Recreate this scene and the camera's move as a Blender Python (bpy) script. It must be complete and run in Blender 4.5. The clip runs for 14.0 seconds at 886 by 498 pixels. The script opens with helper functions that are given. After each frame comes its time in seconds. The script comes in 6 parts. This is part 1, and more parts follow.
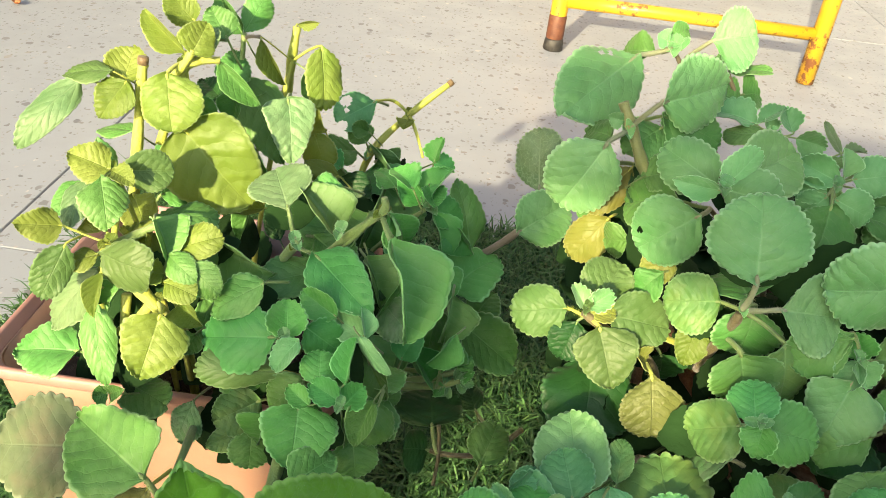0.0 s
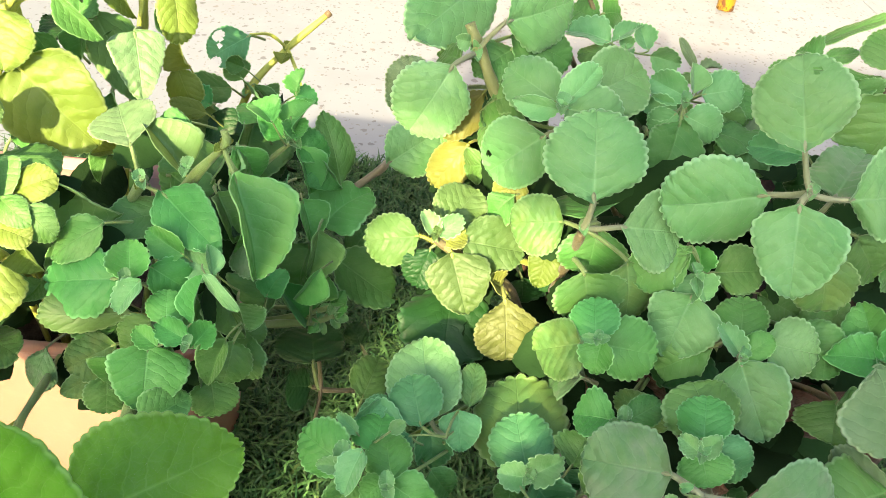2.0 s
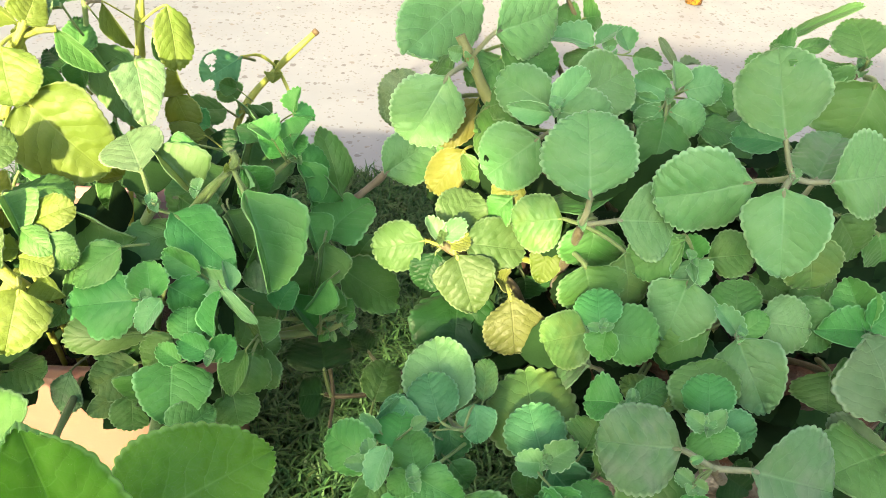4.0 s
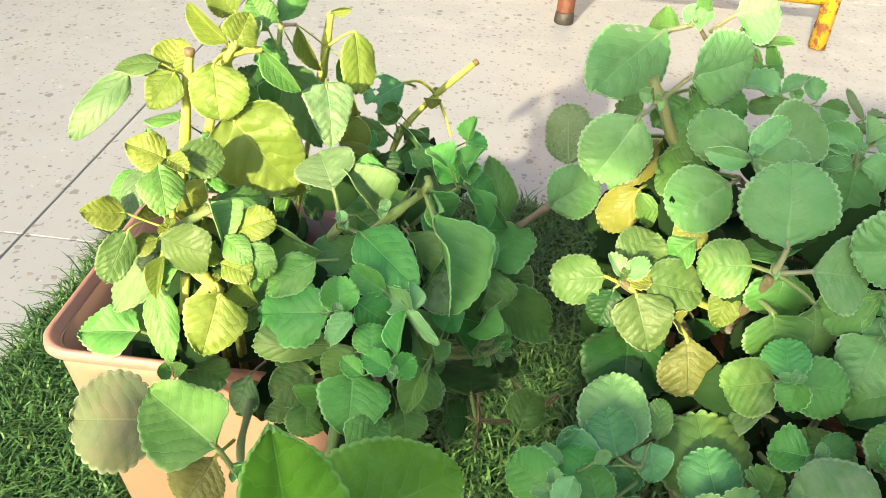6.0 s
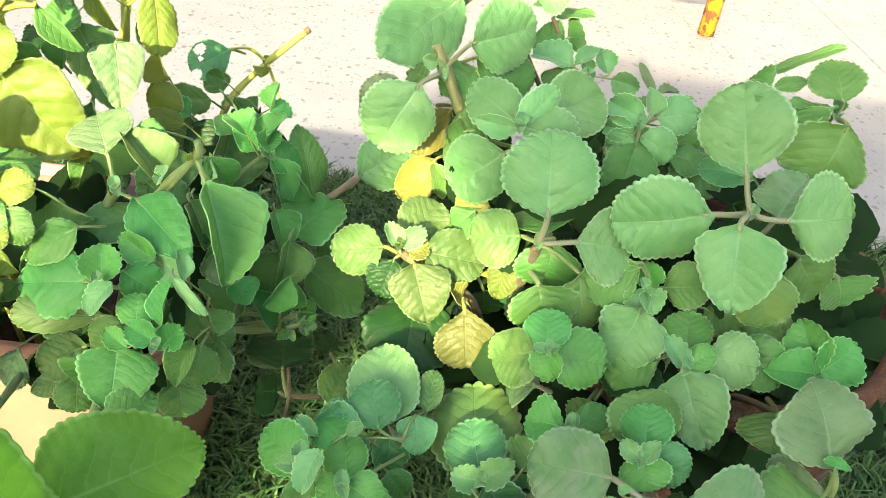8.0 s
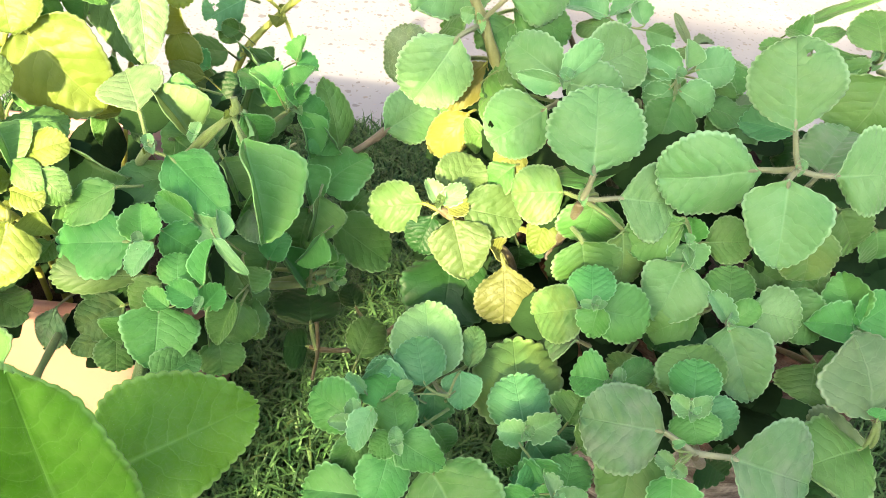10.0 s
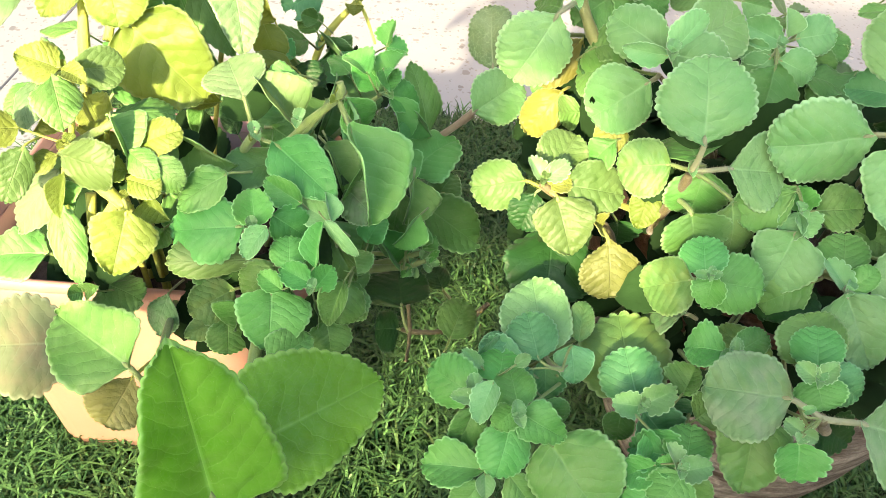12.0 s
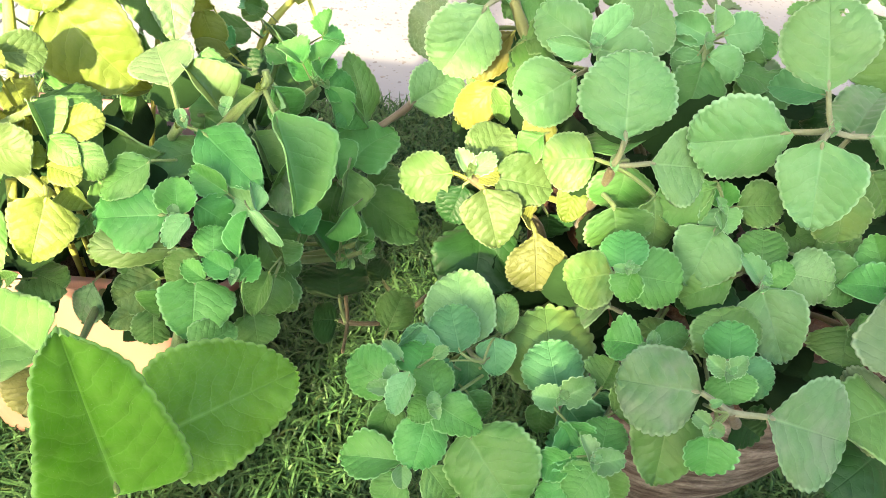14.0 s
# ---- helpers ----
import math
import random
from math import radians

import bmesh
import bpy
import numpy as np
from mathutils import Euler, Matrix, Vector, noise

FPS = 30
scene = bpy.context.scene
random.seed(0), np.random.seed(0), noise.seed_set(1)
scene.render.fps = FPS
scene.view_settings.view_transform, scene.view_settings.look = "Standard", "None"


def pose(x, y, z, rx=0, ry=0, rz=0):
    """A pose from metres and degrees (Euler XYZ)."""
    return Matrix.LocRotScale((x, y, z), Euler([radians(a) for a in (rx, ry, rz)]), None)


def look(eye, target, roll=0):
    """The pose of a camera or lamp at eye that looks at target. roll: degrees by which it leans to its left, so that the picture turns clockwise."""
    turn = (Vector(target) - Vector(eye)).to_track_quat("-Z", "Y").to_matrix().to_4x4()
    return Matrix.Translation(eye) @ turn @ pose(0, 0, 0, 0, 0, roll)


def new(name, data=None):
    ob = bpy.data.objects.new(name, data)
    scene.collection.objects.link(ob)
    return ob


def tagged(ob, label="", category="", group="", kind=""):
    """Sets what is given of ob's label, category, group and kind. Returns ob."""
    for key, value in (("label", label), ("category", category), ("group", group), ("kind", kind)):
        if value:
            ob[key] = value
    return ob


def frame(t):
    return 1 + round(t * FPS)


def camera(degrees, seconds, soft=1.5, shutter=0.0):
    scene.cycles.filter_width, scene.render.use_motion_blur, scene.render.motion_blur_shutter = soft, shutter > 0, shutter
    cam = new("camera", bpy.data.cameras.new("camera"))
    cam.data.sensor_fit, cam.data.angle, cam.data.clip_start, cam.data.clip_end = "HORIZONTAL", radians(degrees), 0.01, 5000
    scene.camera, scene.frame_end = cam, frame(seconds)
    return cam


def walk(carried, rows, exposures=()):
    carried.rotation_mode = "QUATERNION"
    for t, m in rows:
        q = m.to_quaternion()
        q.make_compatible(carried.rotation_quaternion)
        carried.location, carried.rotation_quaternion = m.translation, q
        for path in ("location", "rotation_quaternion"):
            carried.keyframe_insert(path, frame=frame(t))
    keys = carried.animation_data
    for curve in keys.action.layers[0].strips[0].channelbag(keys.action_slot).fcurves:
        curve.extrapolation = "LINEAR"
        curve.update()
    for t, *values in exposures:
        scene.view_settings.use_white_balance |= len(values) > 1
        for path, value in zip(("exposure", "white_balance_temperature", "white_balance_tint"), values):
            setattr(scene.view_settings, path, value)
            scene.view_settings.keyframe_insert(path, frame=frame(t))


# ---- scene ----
cam = camera(55.4, 14.0, soft=0.6)
PATH = [
    (0, (0.017, -0.035, 0.685), (-0.035, 1.662, -0.373), 7.2),
    (0.5, (0.016, -0.037, 0.676), (-0.038, 1.633, -0.423), 6.6),
    (1, (0.031, -0.037, 0.675), (-0.003, 1.613, -0.454), 6.5),
    (1.5, (0.057, -0.031, 0.682), (0.066, 1.614, -0.455), 6.6),
    (2, (0.08, -0.029, 0.68), (0.152, 1.601, -0.477), 7.1),
    (2.2, (0.081, -0.03, 0.682), (0.177, 1.594, -0.482), 7.3),
    (4.3, (0.057, -0.05, 0.694), (0.163, 1.594, -0.44), 4.1),
    (4.5, (0.04, -0.05, 0.696), (0.129, 1.599, -0.432), 4.4),
    (5, (0.012, -0.055, 0.696), (0.031, 1.609, -0.412), 4.4),
    (5.5, (-0.006, -0.059, 0.696), (-0.038, 1.611, -0.404), 4.9),
    (6, (-0.002, -0.059, 0.696), (-0.071, 1.606, -0.41), 5.1),
    (6.5, (0.032, -0.062, 0.693), (-0.039, 1.604, -0.411), 5.6),
    (7, (0.066, -0.055, 0.695), (0.052, 1.616, -0.404), 6.9),
    (7.5, (0.085, -0.049, 0.693), (0.13, 1.617, -0.412), 8.0),
    (7.7, (0.095, -0.048, 0.691), (0.164, 1.615, -0.419), 8.4),
    (9.8, (0.065, -0.042, 0.691), (0.226, 1.528, -0.538), 9.9),
    (10, (0.06, -0.042, 0.693), (0.209, 1.531, -0.533), 9.5),
    (10.5, (0.045, -0.045, 0.685), (0.178, 1.519, -0.554), 8.4),
    (11, (0.033, -0.049, 0.684), (0.142, 1.512, -0.562), 7.3),
    (11.5, (0.02, -0.051, 0.681), (0.105, 1.506, -0.571), 6.5),
    (12, (0.018, -0.052, 0.685), (0.084, 1.508, -0.566), 6.1),
    (12.5, (0.025, -0.051, 0.683), (0.092, 1.503, -0.575), 6.3),
    (13, (0.036, -0.05, 0.684), (0.111, 1.504, -0.572), 6.5),
    (13.5, (0.041, -0.05, 0.683), (0.137, 1.502, -0.576), 7.1),
    (14, (0.049, -0.051, 0.687), (0.172, 1.498, -0.572), 8.1),
]
EXPOSURES = [(t, e + 0.68, 7050 if t < 9 else 7150, 11 if t < 9 else 16) for t, e in ((0.0, 1.35), (0.5, 1.55), (2.2, 1.86), (4.5, 1.68), (5.5, 1.58), (6.5, 1.51), (7.5, 1.78), (10.0, 2.08), (11.0, 2.13), (12.3, 2.03), (14.0, 2.13))]
walk(cam, [(t, look(eye, target, roll)) for t, eye, target, roll in PATH], EXPOSURES)

# ---- daylight: low warm sun from behind the camera, open sky ----
SUN_ELEVATION, SUN_AZIMUTH = 21.0, 198.0
sky_world = bpy.data.worlds.new("sky")
scene.world = sky_world
sky_world.use_nodes = True
sky_nodes = sky_world.node_tree.nodes
sky_tex = sky_nodes.new("ShaderNodeTexSky")
sky_tex.sky_type = "NISHITA"
sky_tex.sun_disc = False
sky_tex.sun_elevation = radians(SUN_ELEVATION)
sky_tex.sun_rotation = radians(SUN_AZIMUTH)
sky_tex.dust_density = 2.0
sky_nodes["Background"].inputs["Strength"].default_value = 0.148
sky_world.node_tree.links.new(sky_tex.outputs["Color"], sky_nodes["Background"].inputs["Color"])

sun_data = bpy.data.lights.new("sun", "SUN")
sun_data.energy, sun_data.angle, sun_data.color = 3.7, radians(1.0), (1.0, 0.83, 0.52)
sun = new("sun", sun_data)
a, e = radians(SUN_AZIMUTH), radians(SUN_ELEVATION)
SUN_WAY = Vector((math.sin(a) * math.cos(e), math.cos(a) * math.cos(e), math.sin(e)))
sun.matrix_world = look(SUN_WAY * 20, (0, 0, 0))


# ---- small builders ----
def mesh_of(name, bm, material, smooth=True):
    data = bpy.data.meshes.new(name)
    bm.to_mesh(data)
    bm.free()
    for p in data.polygons:
        p.use_smooth = smooth
    if material:
        data.materials.append(material)
    return data


def empty(name, at=(0, 0, 0)):
    ob = new(name)
    ob.location = at
    return ob


def hang(ob, parent, world):
    """Puts ob under parent at a pose of the world; thing Empties are never turned or scaled."""
    at = Vector(parent.location)
    if parent.parent:
        at = at + Vector(parent.parent.location)
    ob.parent = parent
    ob.matrix_basis = Matrix.Translation(-at) @ world


def part(name, bm, material, parent, label="", smooth=True):
    ob = new(name, mesh_of(name, bm, material, smooth))
    hang(ob, parent, Matrix())
    return tagged(ob, label)


def tube_bm(points, radii, sides=8, bm=None, close=True):
    bm = bm or bmesh.new()
    pts = [Vector(p) for p in points]
    rings, side = [], Vector((1, 0, 0))
    for i, p in enumerate(pts):
        d = (pts[min(i + 1, len(pts) - 1)] - pts[max(i - 1, 0)]).normalized()
        side = (side - d * side.dot(d))
        if side.length < 1e-4:
            side = d.orthogonal()
        side.normalize()
        up = d.cross(side)
        rings.append([bm.verts.new(p + (side * math.cos(2 * math.pi * k / sides) + up * math.sin(2 * math.pi * k / sides)) * radii[i]) for k in range(sides)])
    for a_, b_ in zip(rings, rings[1:]):
        for k in range(sides):
            bm.faces.new((a_[k], a_[(k + 1) % sides], b_[(k + 1) % sides], b_[k]))
    if close:
        bm.faces.new(rings[0][::-1])
        bm.faces.new(rings[-1])
    return bm


def box_bm(x0, x1, y0, y1, z0, z1, bevel=0.0, bm=None):
    bm = bm or bmesh.new()
    made = bmesh.ops.create_cube(bm, size=1)["verts"]
    for v in made:
        v.co = Vector(((x0 + x1) / 2 + v.co.x * (x1 - x0), (y0 + y1) / 2 + v.co.y * (y1 - y0), (z0 + z1) / 2 + v.co.z * (z1 - z0)))
    if bevel:
        bmesh.ops.bevel(bm, geom=list({ed for v in made for ed in v.link_edges}), offset=bevel, segments=2, affect="EDGES")
    return bm


# ---- materials ----
class Nodes:
    """A node material under construction."""

    def __init__(self, name):
        self.material = bpy.data.materials.new(name)
        self.material.use_nodes = True
        self.tree = self.material.node_tree
        self.bsdf = self.tree.nodes["Principled BSDF"]
        self.out = self.tree.nodes["Material Output"]

    def add(self, kind, **inputs):
        n = self.tree.nodes.new(kind)
        for key, value in inputs.items():
            self.put(n, key.replace("_", " "), value)
        return n

    def put(self, node, key, value):
        socket = node.inputs[int(key[1:])] if key[0] == "i" and key[1:].isdigit() else node.inputs[key]
        if isinstance(value, bpy.types.NodeSocket):
            self.tree.links.new(value, socket)
        else:
            socket.default_value = value

    def math(self, op, a_, b_=0.0, c_=0.0, clamp=False):
        n = self.tree.nodes.new("ShaderNodeMath")
        n.operation, n.use_clamp = op, clamp
        for i, v in enumerate((a_, b_, c_)):
            self.put(n, "i%d" % i, v)
        return n.outputs[0]

    def mix(self, factor, a_, b_, blend="MIX"):
        n = self.tree.nodes.new("ShaderNodeMix")
        n.data_type, n.blend_type = "RGBA", blend
        self.put(n, "i0", factor)
        self.put(n, "i6", a_)
        self.put(n, "i7", b_)
        return n.outputs[2]

    def ramp(self, value, *stops):
        n = self.tree.nodes.new("ShaderNodeValToRGB")
        el = n.color_ramp.elements
        while len(el) < len(stops):
            el.new(0.5)
        for s, (pos, col) in zip(el, stops):
            s.position = pos
            s.color = (*col, 1) if isinstance(col, tuple) else (col, col, col, 1)
        self.put(n, "Fac", value)
        return n.outputs["Color"]

    def noise(self, scale, detail=3.0, vector=None, rough=0.55):
        n = self.add("ShaderNodeTexNoise", Scale=scale, Detail=detail, Roughness=rough)
        if vector is not None:
            self.put(n, "Vector", vector)
        return n.outputs["Fac"]

    def spots(self, scale, vector, randomness=1.0, feature="F1"):
        n = self.tree.nodes.new("ShaderNodeTexVoronoi")
        n.feature = feature
        self.put(n, "Scale", scale)
        self.put(n, "Randomness", randomness)
        self.put(n, "Vector", vector)
        return n

    def place(self):
        return self.add("ShaderNodeNewGeometry").outputs["Position"]

    def bump(self, height, strength=0.3, distance=0.002):
        n = self.add("ShaderNodeBump", Strength=strength, Distance=distance, Height=height)
        self.put(self.bsdf, "Normal", n.outputs[0])
        return n.outputs[0]

    def set(self, **inputs):
        for key, value in inputs.items():
            self.put(self.bsdf, key.replace("_", " "), value)
        return self.material


def rgb(*c):
    return (*c, 1.0)


def leaf_material(name, base, pale, through_colour, blotch=None, blotch_amount=0.0, gloss=0.46, sheen=0.035, translucency=0.08, vein=0.62, relief=0.5, net_amount=0.07, quilt=0.10):
    """Velvety crenate leaf: pinnate veins, quilted relief, pale rim, hue drifting from leaf to leaf."""
    m = Nodes(name)
    uv = m.add("ShaderNodeUVMap")
    uv.uv_map = "flat"
    xy = m.add("ShaderNodeSeparateXYZ", Vector=uv.outputs[0])
    x = m.math("ABSOLUTE", m.math("SUBTRACT", xy.outputs[0], 0.5))
    y = xy.outputs[1]
    rim = m.add("ShaderNodeUVMap")
    rim.uv_map = "rim"
    edge = m.add("ShaderNodeSeparateXYZ", Vector=rim.outputs[0]).outputs[0]
    rnd = m.add("ShaderNodeObjectInfo").outputs["Random"]
    shifted = m.add("ShaderNodeVectorMath", i0=uv.outputs[0])
    m.put(shifted, "i1", m.add("ShaderNodeCombineXYZ", X=m.math("MULTIPLY", rnd, 37.0), Y=m.math("MULTIPLY", rnd, 11.0), Z=rnd).outputs[0])
    spot = shifted.outputs[0]
    wob = m.math("MULTIPLY", m.math("SUBTRACT", m.noise(5.0, 2.0, spot), 0.5), 0.17)
    # side veins run forward from the midrib
    phase = m.math("MULTIPLY", m.math("ADD", m.math("SUBTRACT", y, m.math("MULTIPLY", m.math("POWER", x, 1.25), 0.95)), wob), 6.5)
    saw = m.math("ABSOLUTE", m.math("SUBTRACT", m.math("FRACT", phase), 0.5))
    groove = m.math("DIVIDE", saw, m.math("ADD", saw, 0.16))
    side_vein = m.math("SUBTRACT", 1.0, m.math("DIVIDE", saw, 0.055), clamp=True)
    mid_vein = m.math("SUBTRACT", 1.0, m.math("DIVIDE", x, m.math("ADD", 0.006, m.math("MULTIPLY", m.math("SUBTRACT", 1.0, y, clamp=True), 0.024))), clamp=True)
    veins = m.math("MAXIMUM", m.math("MULTIPLY", side_vein, m.math("SUBTRACT", 0.50, m.math("MULTIPLY", x, 0.9), clamp=True)), m.math("MULTIPLY", mid_vein, m.math("SUBTRACT", 1.15, m.math("MULTIPLY", y, 0.95), clamp=True)))
    drift = m.add("ShaderNodeVectorMath", i0=m.add("ShaderNodeTexNoise", Scale=9.0, Vector=spot).outputs["Color"], i1=(0.09, 0.09, 0.0))
    drift.operation = "MULTIPLY"
    warp = m.add("ShaderNodeVectorMath", i0=spot, i1=drift.outputs[0])
    cells = m.spots(12.0, warp.outputs[0], feature="DISTANCE_TO_EDGE")
    net = m.math("SUBTRACT", 1.0, m.math("DIVIDE", cells.outputs["Distance"], 0.10), clamp=True)
    large = m.noise(2.3, 3.0, spot)
    fine = m.noise(60.0, 3.0, spot)
    col = m.mix(m.ramp(large, (0.3, 0.0), (0.72, 1.0)), rgb(*base), rgb(*pale))
    if blotch:
        col = m.mix(m.math("MULTIPLY", m.ramp(m.noise(3.1, 4.0, spot), (0.45, 0.0), (0.65, 1.0)), blotch_amount), col, rgb(*blotch))
    col = m.mix(m.math("MULTIPLY", veins, vein), col, rgb(*[min(1, v * 1.25 + 0.17 * pale[1]) for v in pale]))
    if net_amount:
        col = m.mix(m.math("MULTIPLY", m.math("SUBTRACT", 1.0, m.math("DIVIDE", cells.outputs["Distance"], 0.05), clamp=True), net_amount), col, rgb(*[min(1, v * 1.2 + 0.055 * pale[1]) for v in pale]))
    col = m.mix(m.math("MULTIPLY", net, 0.06), col, rgb(*[v * 0.6 for v in base]))
    col = m.mix(m.math("MULTIPLY", m.ramp(edge, (0.925, 0.0), (0.985, 1.0)), 0.85), col, rgb(*[min(1, v * 1.4 + 0.30 * pale[1]) for v in pale]))
    specks = m.spots(38.0, spot)
    col = m.mix(m.math("MULTIPLY", m.math("LESS_THAN", specks.outputs["Distance"], m.math("MULTIPLY", m.noise(9.0, 1.0, spot), 0.13)), 0.35), col, rgb(pale[1] * 1.4, pale[1] * 1.55, pale[1] * 1.25))
    vary = m.add("ShaderNodeHueSaturation", Color=col)
    m.put(vary, "Hue", m.math("ADD", 0.488, m.math("MULTIPLY", rnd, 0.026)))
    m.put(vary, "Value", m.math("ADD", 0.82, m.math("MULTIPLY", m.math("FRACT", m.math("MULTIPLY", rnd, 7.31)), 0.36)))
    m.put(vary, "Saturation", m.math("ADD", 0.9, m.math("MULTIPLY", fine, 0.2)))
    col = vary.outputs[0]
    # blisters between sunken veins
    blister = m.math("DIVIDE", cells.outputs["Distance"], m.math("ADD", cells.outputs["Distance"], 0.12))
    height = m.math("ADD", m.math("MULTIPLY", groove, 0.34), m.math("ADD", m.math("MULTIPLY", blister, quilt), m.math("MULTIPLY", m.noise(9.0, 1.0, spot), 0.5)))
    height = m.math("SUBTRACT", height, m.math("MULTIPLY", mid_vein, 0.35))
    normal = m.bump(height, relief, 0.0016)
    m.set(Base_Color=col, Roughness=gloss, Specular_IOR_Level=0.22, Sheen_Weight=sheen, Sheen_Roughness=0.5, Sheen_Tint=rgb(0.9, 1.0, 0.95))
    glow = m.add("ShaderNodeBsdfTranslucent", Color=m.mix(0.55, col, rgb(*through_colour)), Normal=normal)
    shade = m.add("ShaderNodeMixShader", i0=translucency)
    m.put(shade, "i1", m.bsdf.outputs[0])
    m.put(shade, "i2", glow.outputs[0])
    m.put(m.out, "Surface", shade.outputs[0])
    return m.material


LEAF = {
    "g": leaf_material("leaf_green", (0.0498, 0.1602, 0.0316), (0.0857, 0.2073, 0.0567), (0.0960, 0.3360, 0.0240)),
    "b": leaf_material("leaf_young_bluegreen", (0.0416, 0.2119, 0.0377), (0.0765, 0.2719, 0.0632), (0.0960, 0.3600, 0.0400), relief=0.22),
    "b2": leaf_material("leaf_young_green", (0.0415, 0.2034, 0.0376), (0.0743, 0.2610, 0.0670), (0.1120, 0.3600, 0.0320)),
    "b3": leaf_material("leaf_teal_green", (0.0416, 0.1798, 0.0601), (0.0750, 0.2325, 0.0943), (0.0800, 0.3200, 0.0480)),
    "t": leaf_material("leaf_quilted_green", (0.0783, 0.2142, 0.0662), (0.1177, 0.2636, 0.1021), (0.1280, 0.3360, 0.0320), vein=0.6, relief=0.6, quilt=0.16, sheen=0.13),
    "s": leaf_material("leaf_young_sage", (0.0748, 0.2324, 0.0718), (0.1180, 0.2897, 0.1125), (0.1280, 0.3600, 0.0480), relief=0.3, sheen=0.18),
    # yellowish leaf with part of the warm sunlight put into its colour
    "y": leaf_material("leaf_sunlit_yellow_green", (0.1001, 0.1602, 0.0232), (0.1385, 0.1943, 0.0402), (0.3840, 0.4480, 0.0240), translucency=0.26),
    "c": leaf_material("leaf_bud_pale", (0.0868, 0.2461, 0.0781), (0.1432, 0.3063, 0.1321), (0.1600, 0.4000, 0.0640), sheen=0.2, translucency=0.2, relief=0.2),
    # leaf green turned towards yellow: warm sunlight put into the colour
    "z": leaf_material("leaf_sunlit_green", (0.0572, 0.1228, 0.0312), (0.0826, 0.1540, 0.0500), (0.2800, 0.3680, 0.0400), translucency=0.2),
    "u": leaf_material("leaf_sage_pale_veins", (0.0480, 0.1180, 0.0400), (0.1300, 0.2100, 0.1050), (0.2400, 0.3200, 0.0640), blotch=(0.1674, 0.1860, 0.0992), blotch_amount=0.2, vein=1.0, net_amount=0.9),
    "f": leaf_material("leaf_dusty_old", (0.0660, 0.0992, 0.0462), (0.0997, 0.1339, 0.0734), (0.1600, 0.2000, 0.0480), blotch=(0.1240, 0.1147, 0.0713), blotch_amount=0.6, gloss=0.75, sheen=0.05),
    # stands for sunlit pieces of green leaf, their sunlight painted as yellow
    "Y": leaf_material("leaf_sunlit_yellow", (0.1277, 0.1540, 0.0232), (0.1705, 0.1875, 0.0464), (0.4800, 0.4640, 0.0480), blotch=(0.1240, 0.1674, 0.0372), blotch_amount=0.3),
    "Yg": leaf_material("leaf_yellowing", (0.0892, 0.1125, 0.0268), (0.1225, 0.1425, 0.0464), (0.3200, 0.3600, 0.0400), vein=0.6, relief=0.8),
    "p": leaf_material("leaf_pale_sage", (0.0724, 0.1423, 0.0566), (0.1146, 0.1855, 0.0858), (0.2000, 0.3600, 0.0480)),
    "o": leaf_material("leaf_old_sage", (0.0623, 0.1729, 0.0599), (0.0968, 0.2196, 0.0918), (0.2400, 0.3200, 0.0640), blotch=(0.1400, 0.2100, 0.1300), blotch_amount=0.6, sheen=0.10),
    "v": leaf_material("leaf_mottled_green", (0.0638, 0.1717, 0.0433), (0.1139, 0.2232, 0.0652), (0.2400, 0.3840, 0.0320), blotch=(0.1550, 0.2108, 0.0434), blotch_amount=0.3),
    # the same leaf darkened: shade of the gaps is put into its colour
    "d": leaf_material("leaf_shaded_green", (0.0080, 0.0420, 0.0080), (0.0140, 0.0620, 0.0130), (0.04, 0.16, 0.016), sheen=0.02),
    "k": leaf_material("leaf_fresh_green", (0.0603, 0.2050, 0.0149), (0.0971, 0.2615, 0.0322), (0.1440, 0.4160, 0.0160), sheen=0.04, gloss=0.40, translucency=0.3, vein=0.9, net_amount=0.28, relief=0.35),
}


def stem_material(name, base, pale):
    m = Nodes(name)
    p = m.place()
    col = m.mix(m.ramp(m.noise(45.0, 4.0, p), (0.3, 0.0), (0.7, 1.0)), rgb(*base), rgb(*pale))
    fine = m.noise(700.0, 2.0, p)
    m.bump(fine, 0.6, 0.001)
    return m.set(Base_Color=col, Roughness=0.6, Sheen_Weight=0.12, Subsurface_Weight=0.08, Subsurface_Radius=(0.003, 0.004, 0.001), Subsurface_Scale=0.5)


STEM_GREEN = stem_material("stem_green", (0.1054, 0.1860, 0.0496), (0.1736, 0.2480, 0.0868))
STEM_YELLOW = stem_material("stem_yellow", (0.2542, 0.3100, 0.0372), (0.3348, 0.3720, 0.0744))
STEM_BROWN = stem_material("stem_brown", (0.0620, 0.0527, 0.0217), (0.1178, 0.1054, 0.0496))
STEM_FUZZY = stem_material("stem_downy", (0.1302, 0.1674, 0.0806), (0.2046, 0.2294, 0.1364))
STEM_PALE = stem_material("stem_pale_buff", (0.1612, 0.1364, 0.0868), (0.2356, 0.2046, 0.1426))
STEM_OLIVE = stem_material("stem_olive", (0.1116, 0.1395, 0.0372), (0.1798, 0.2046, 0.0744))


CUT = stem_material("dry_cut", (0.0806, 0.0527, 0.0217), (0.1488, 0.1054, 0.0496))


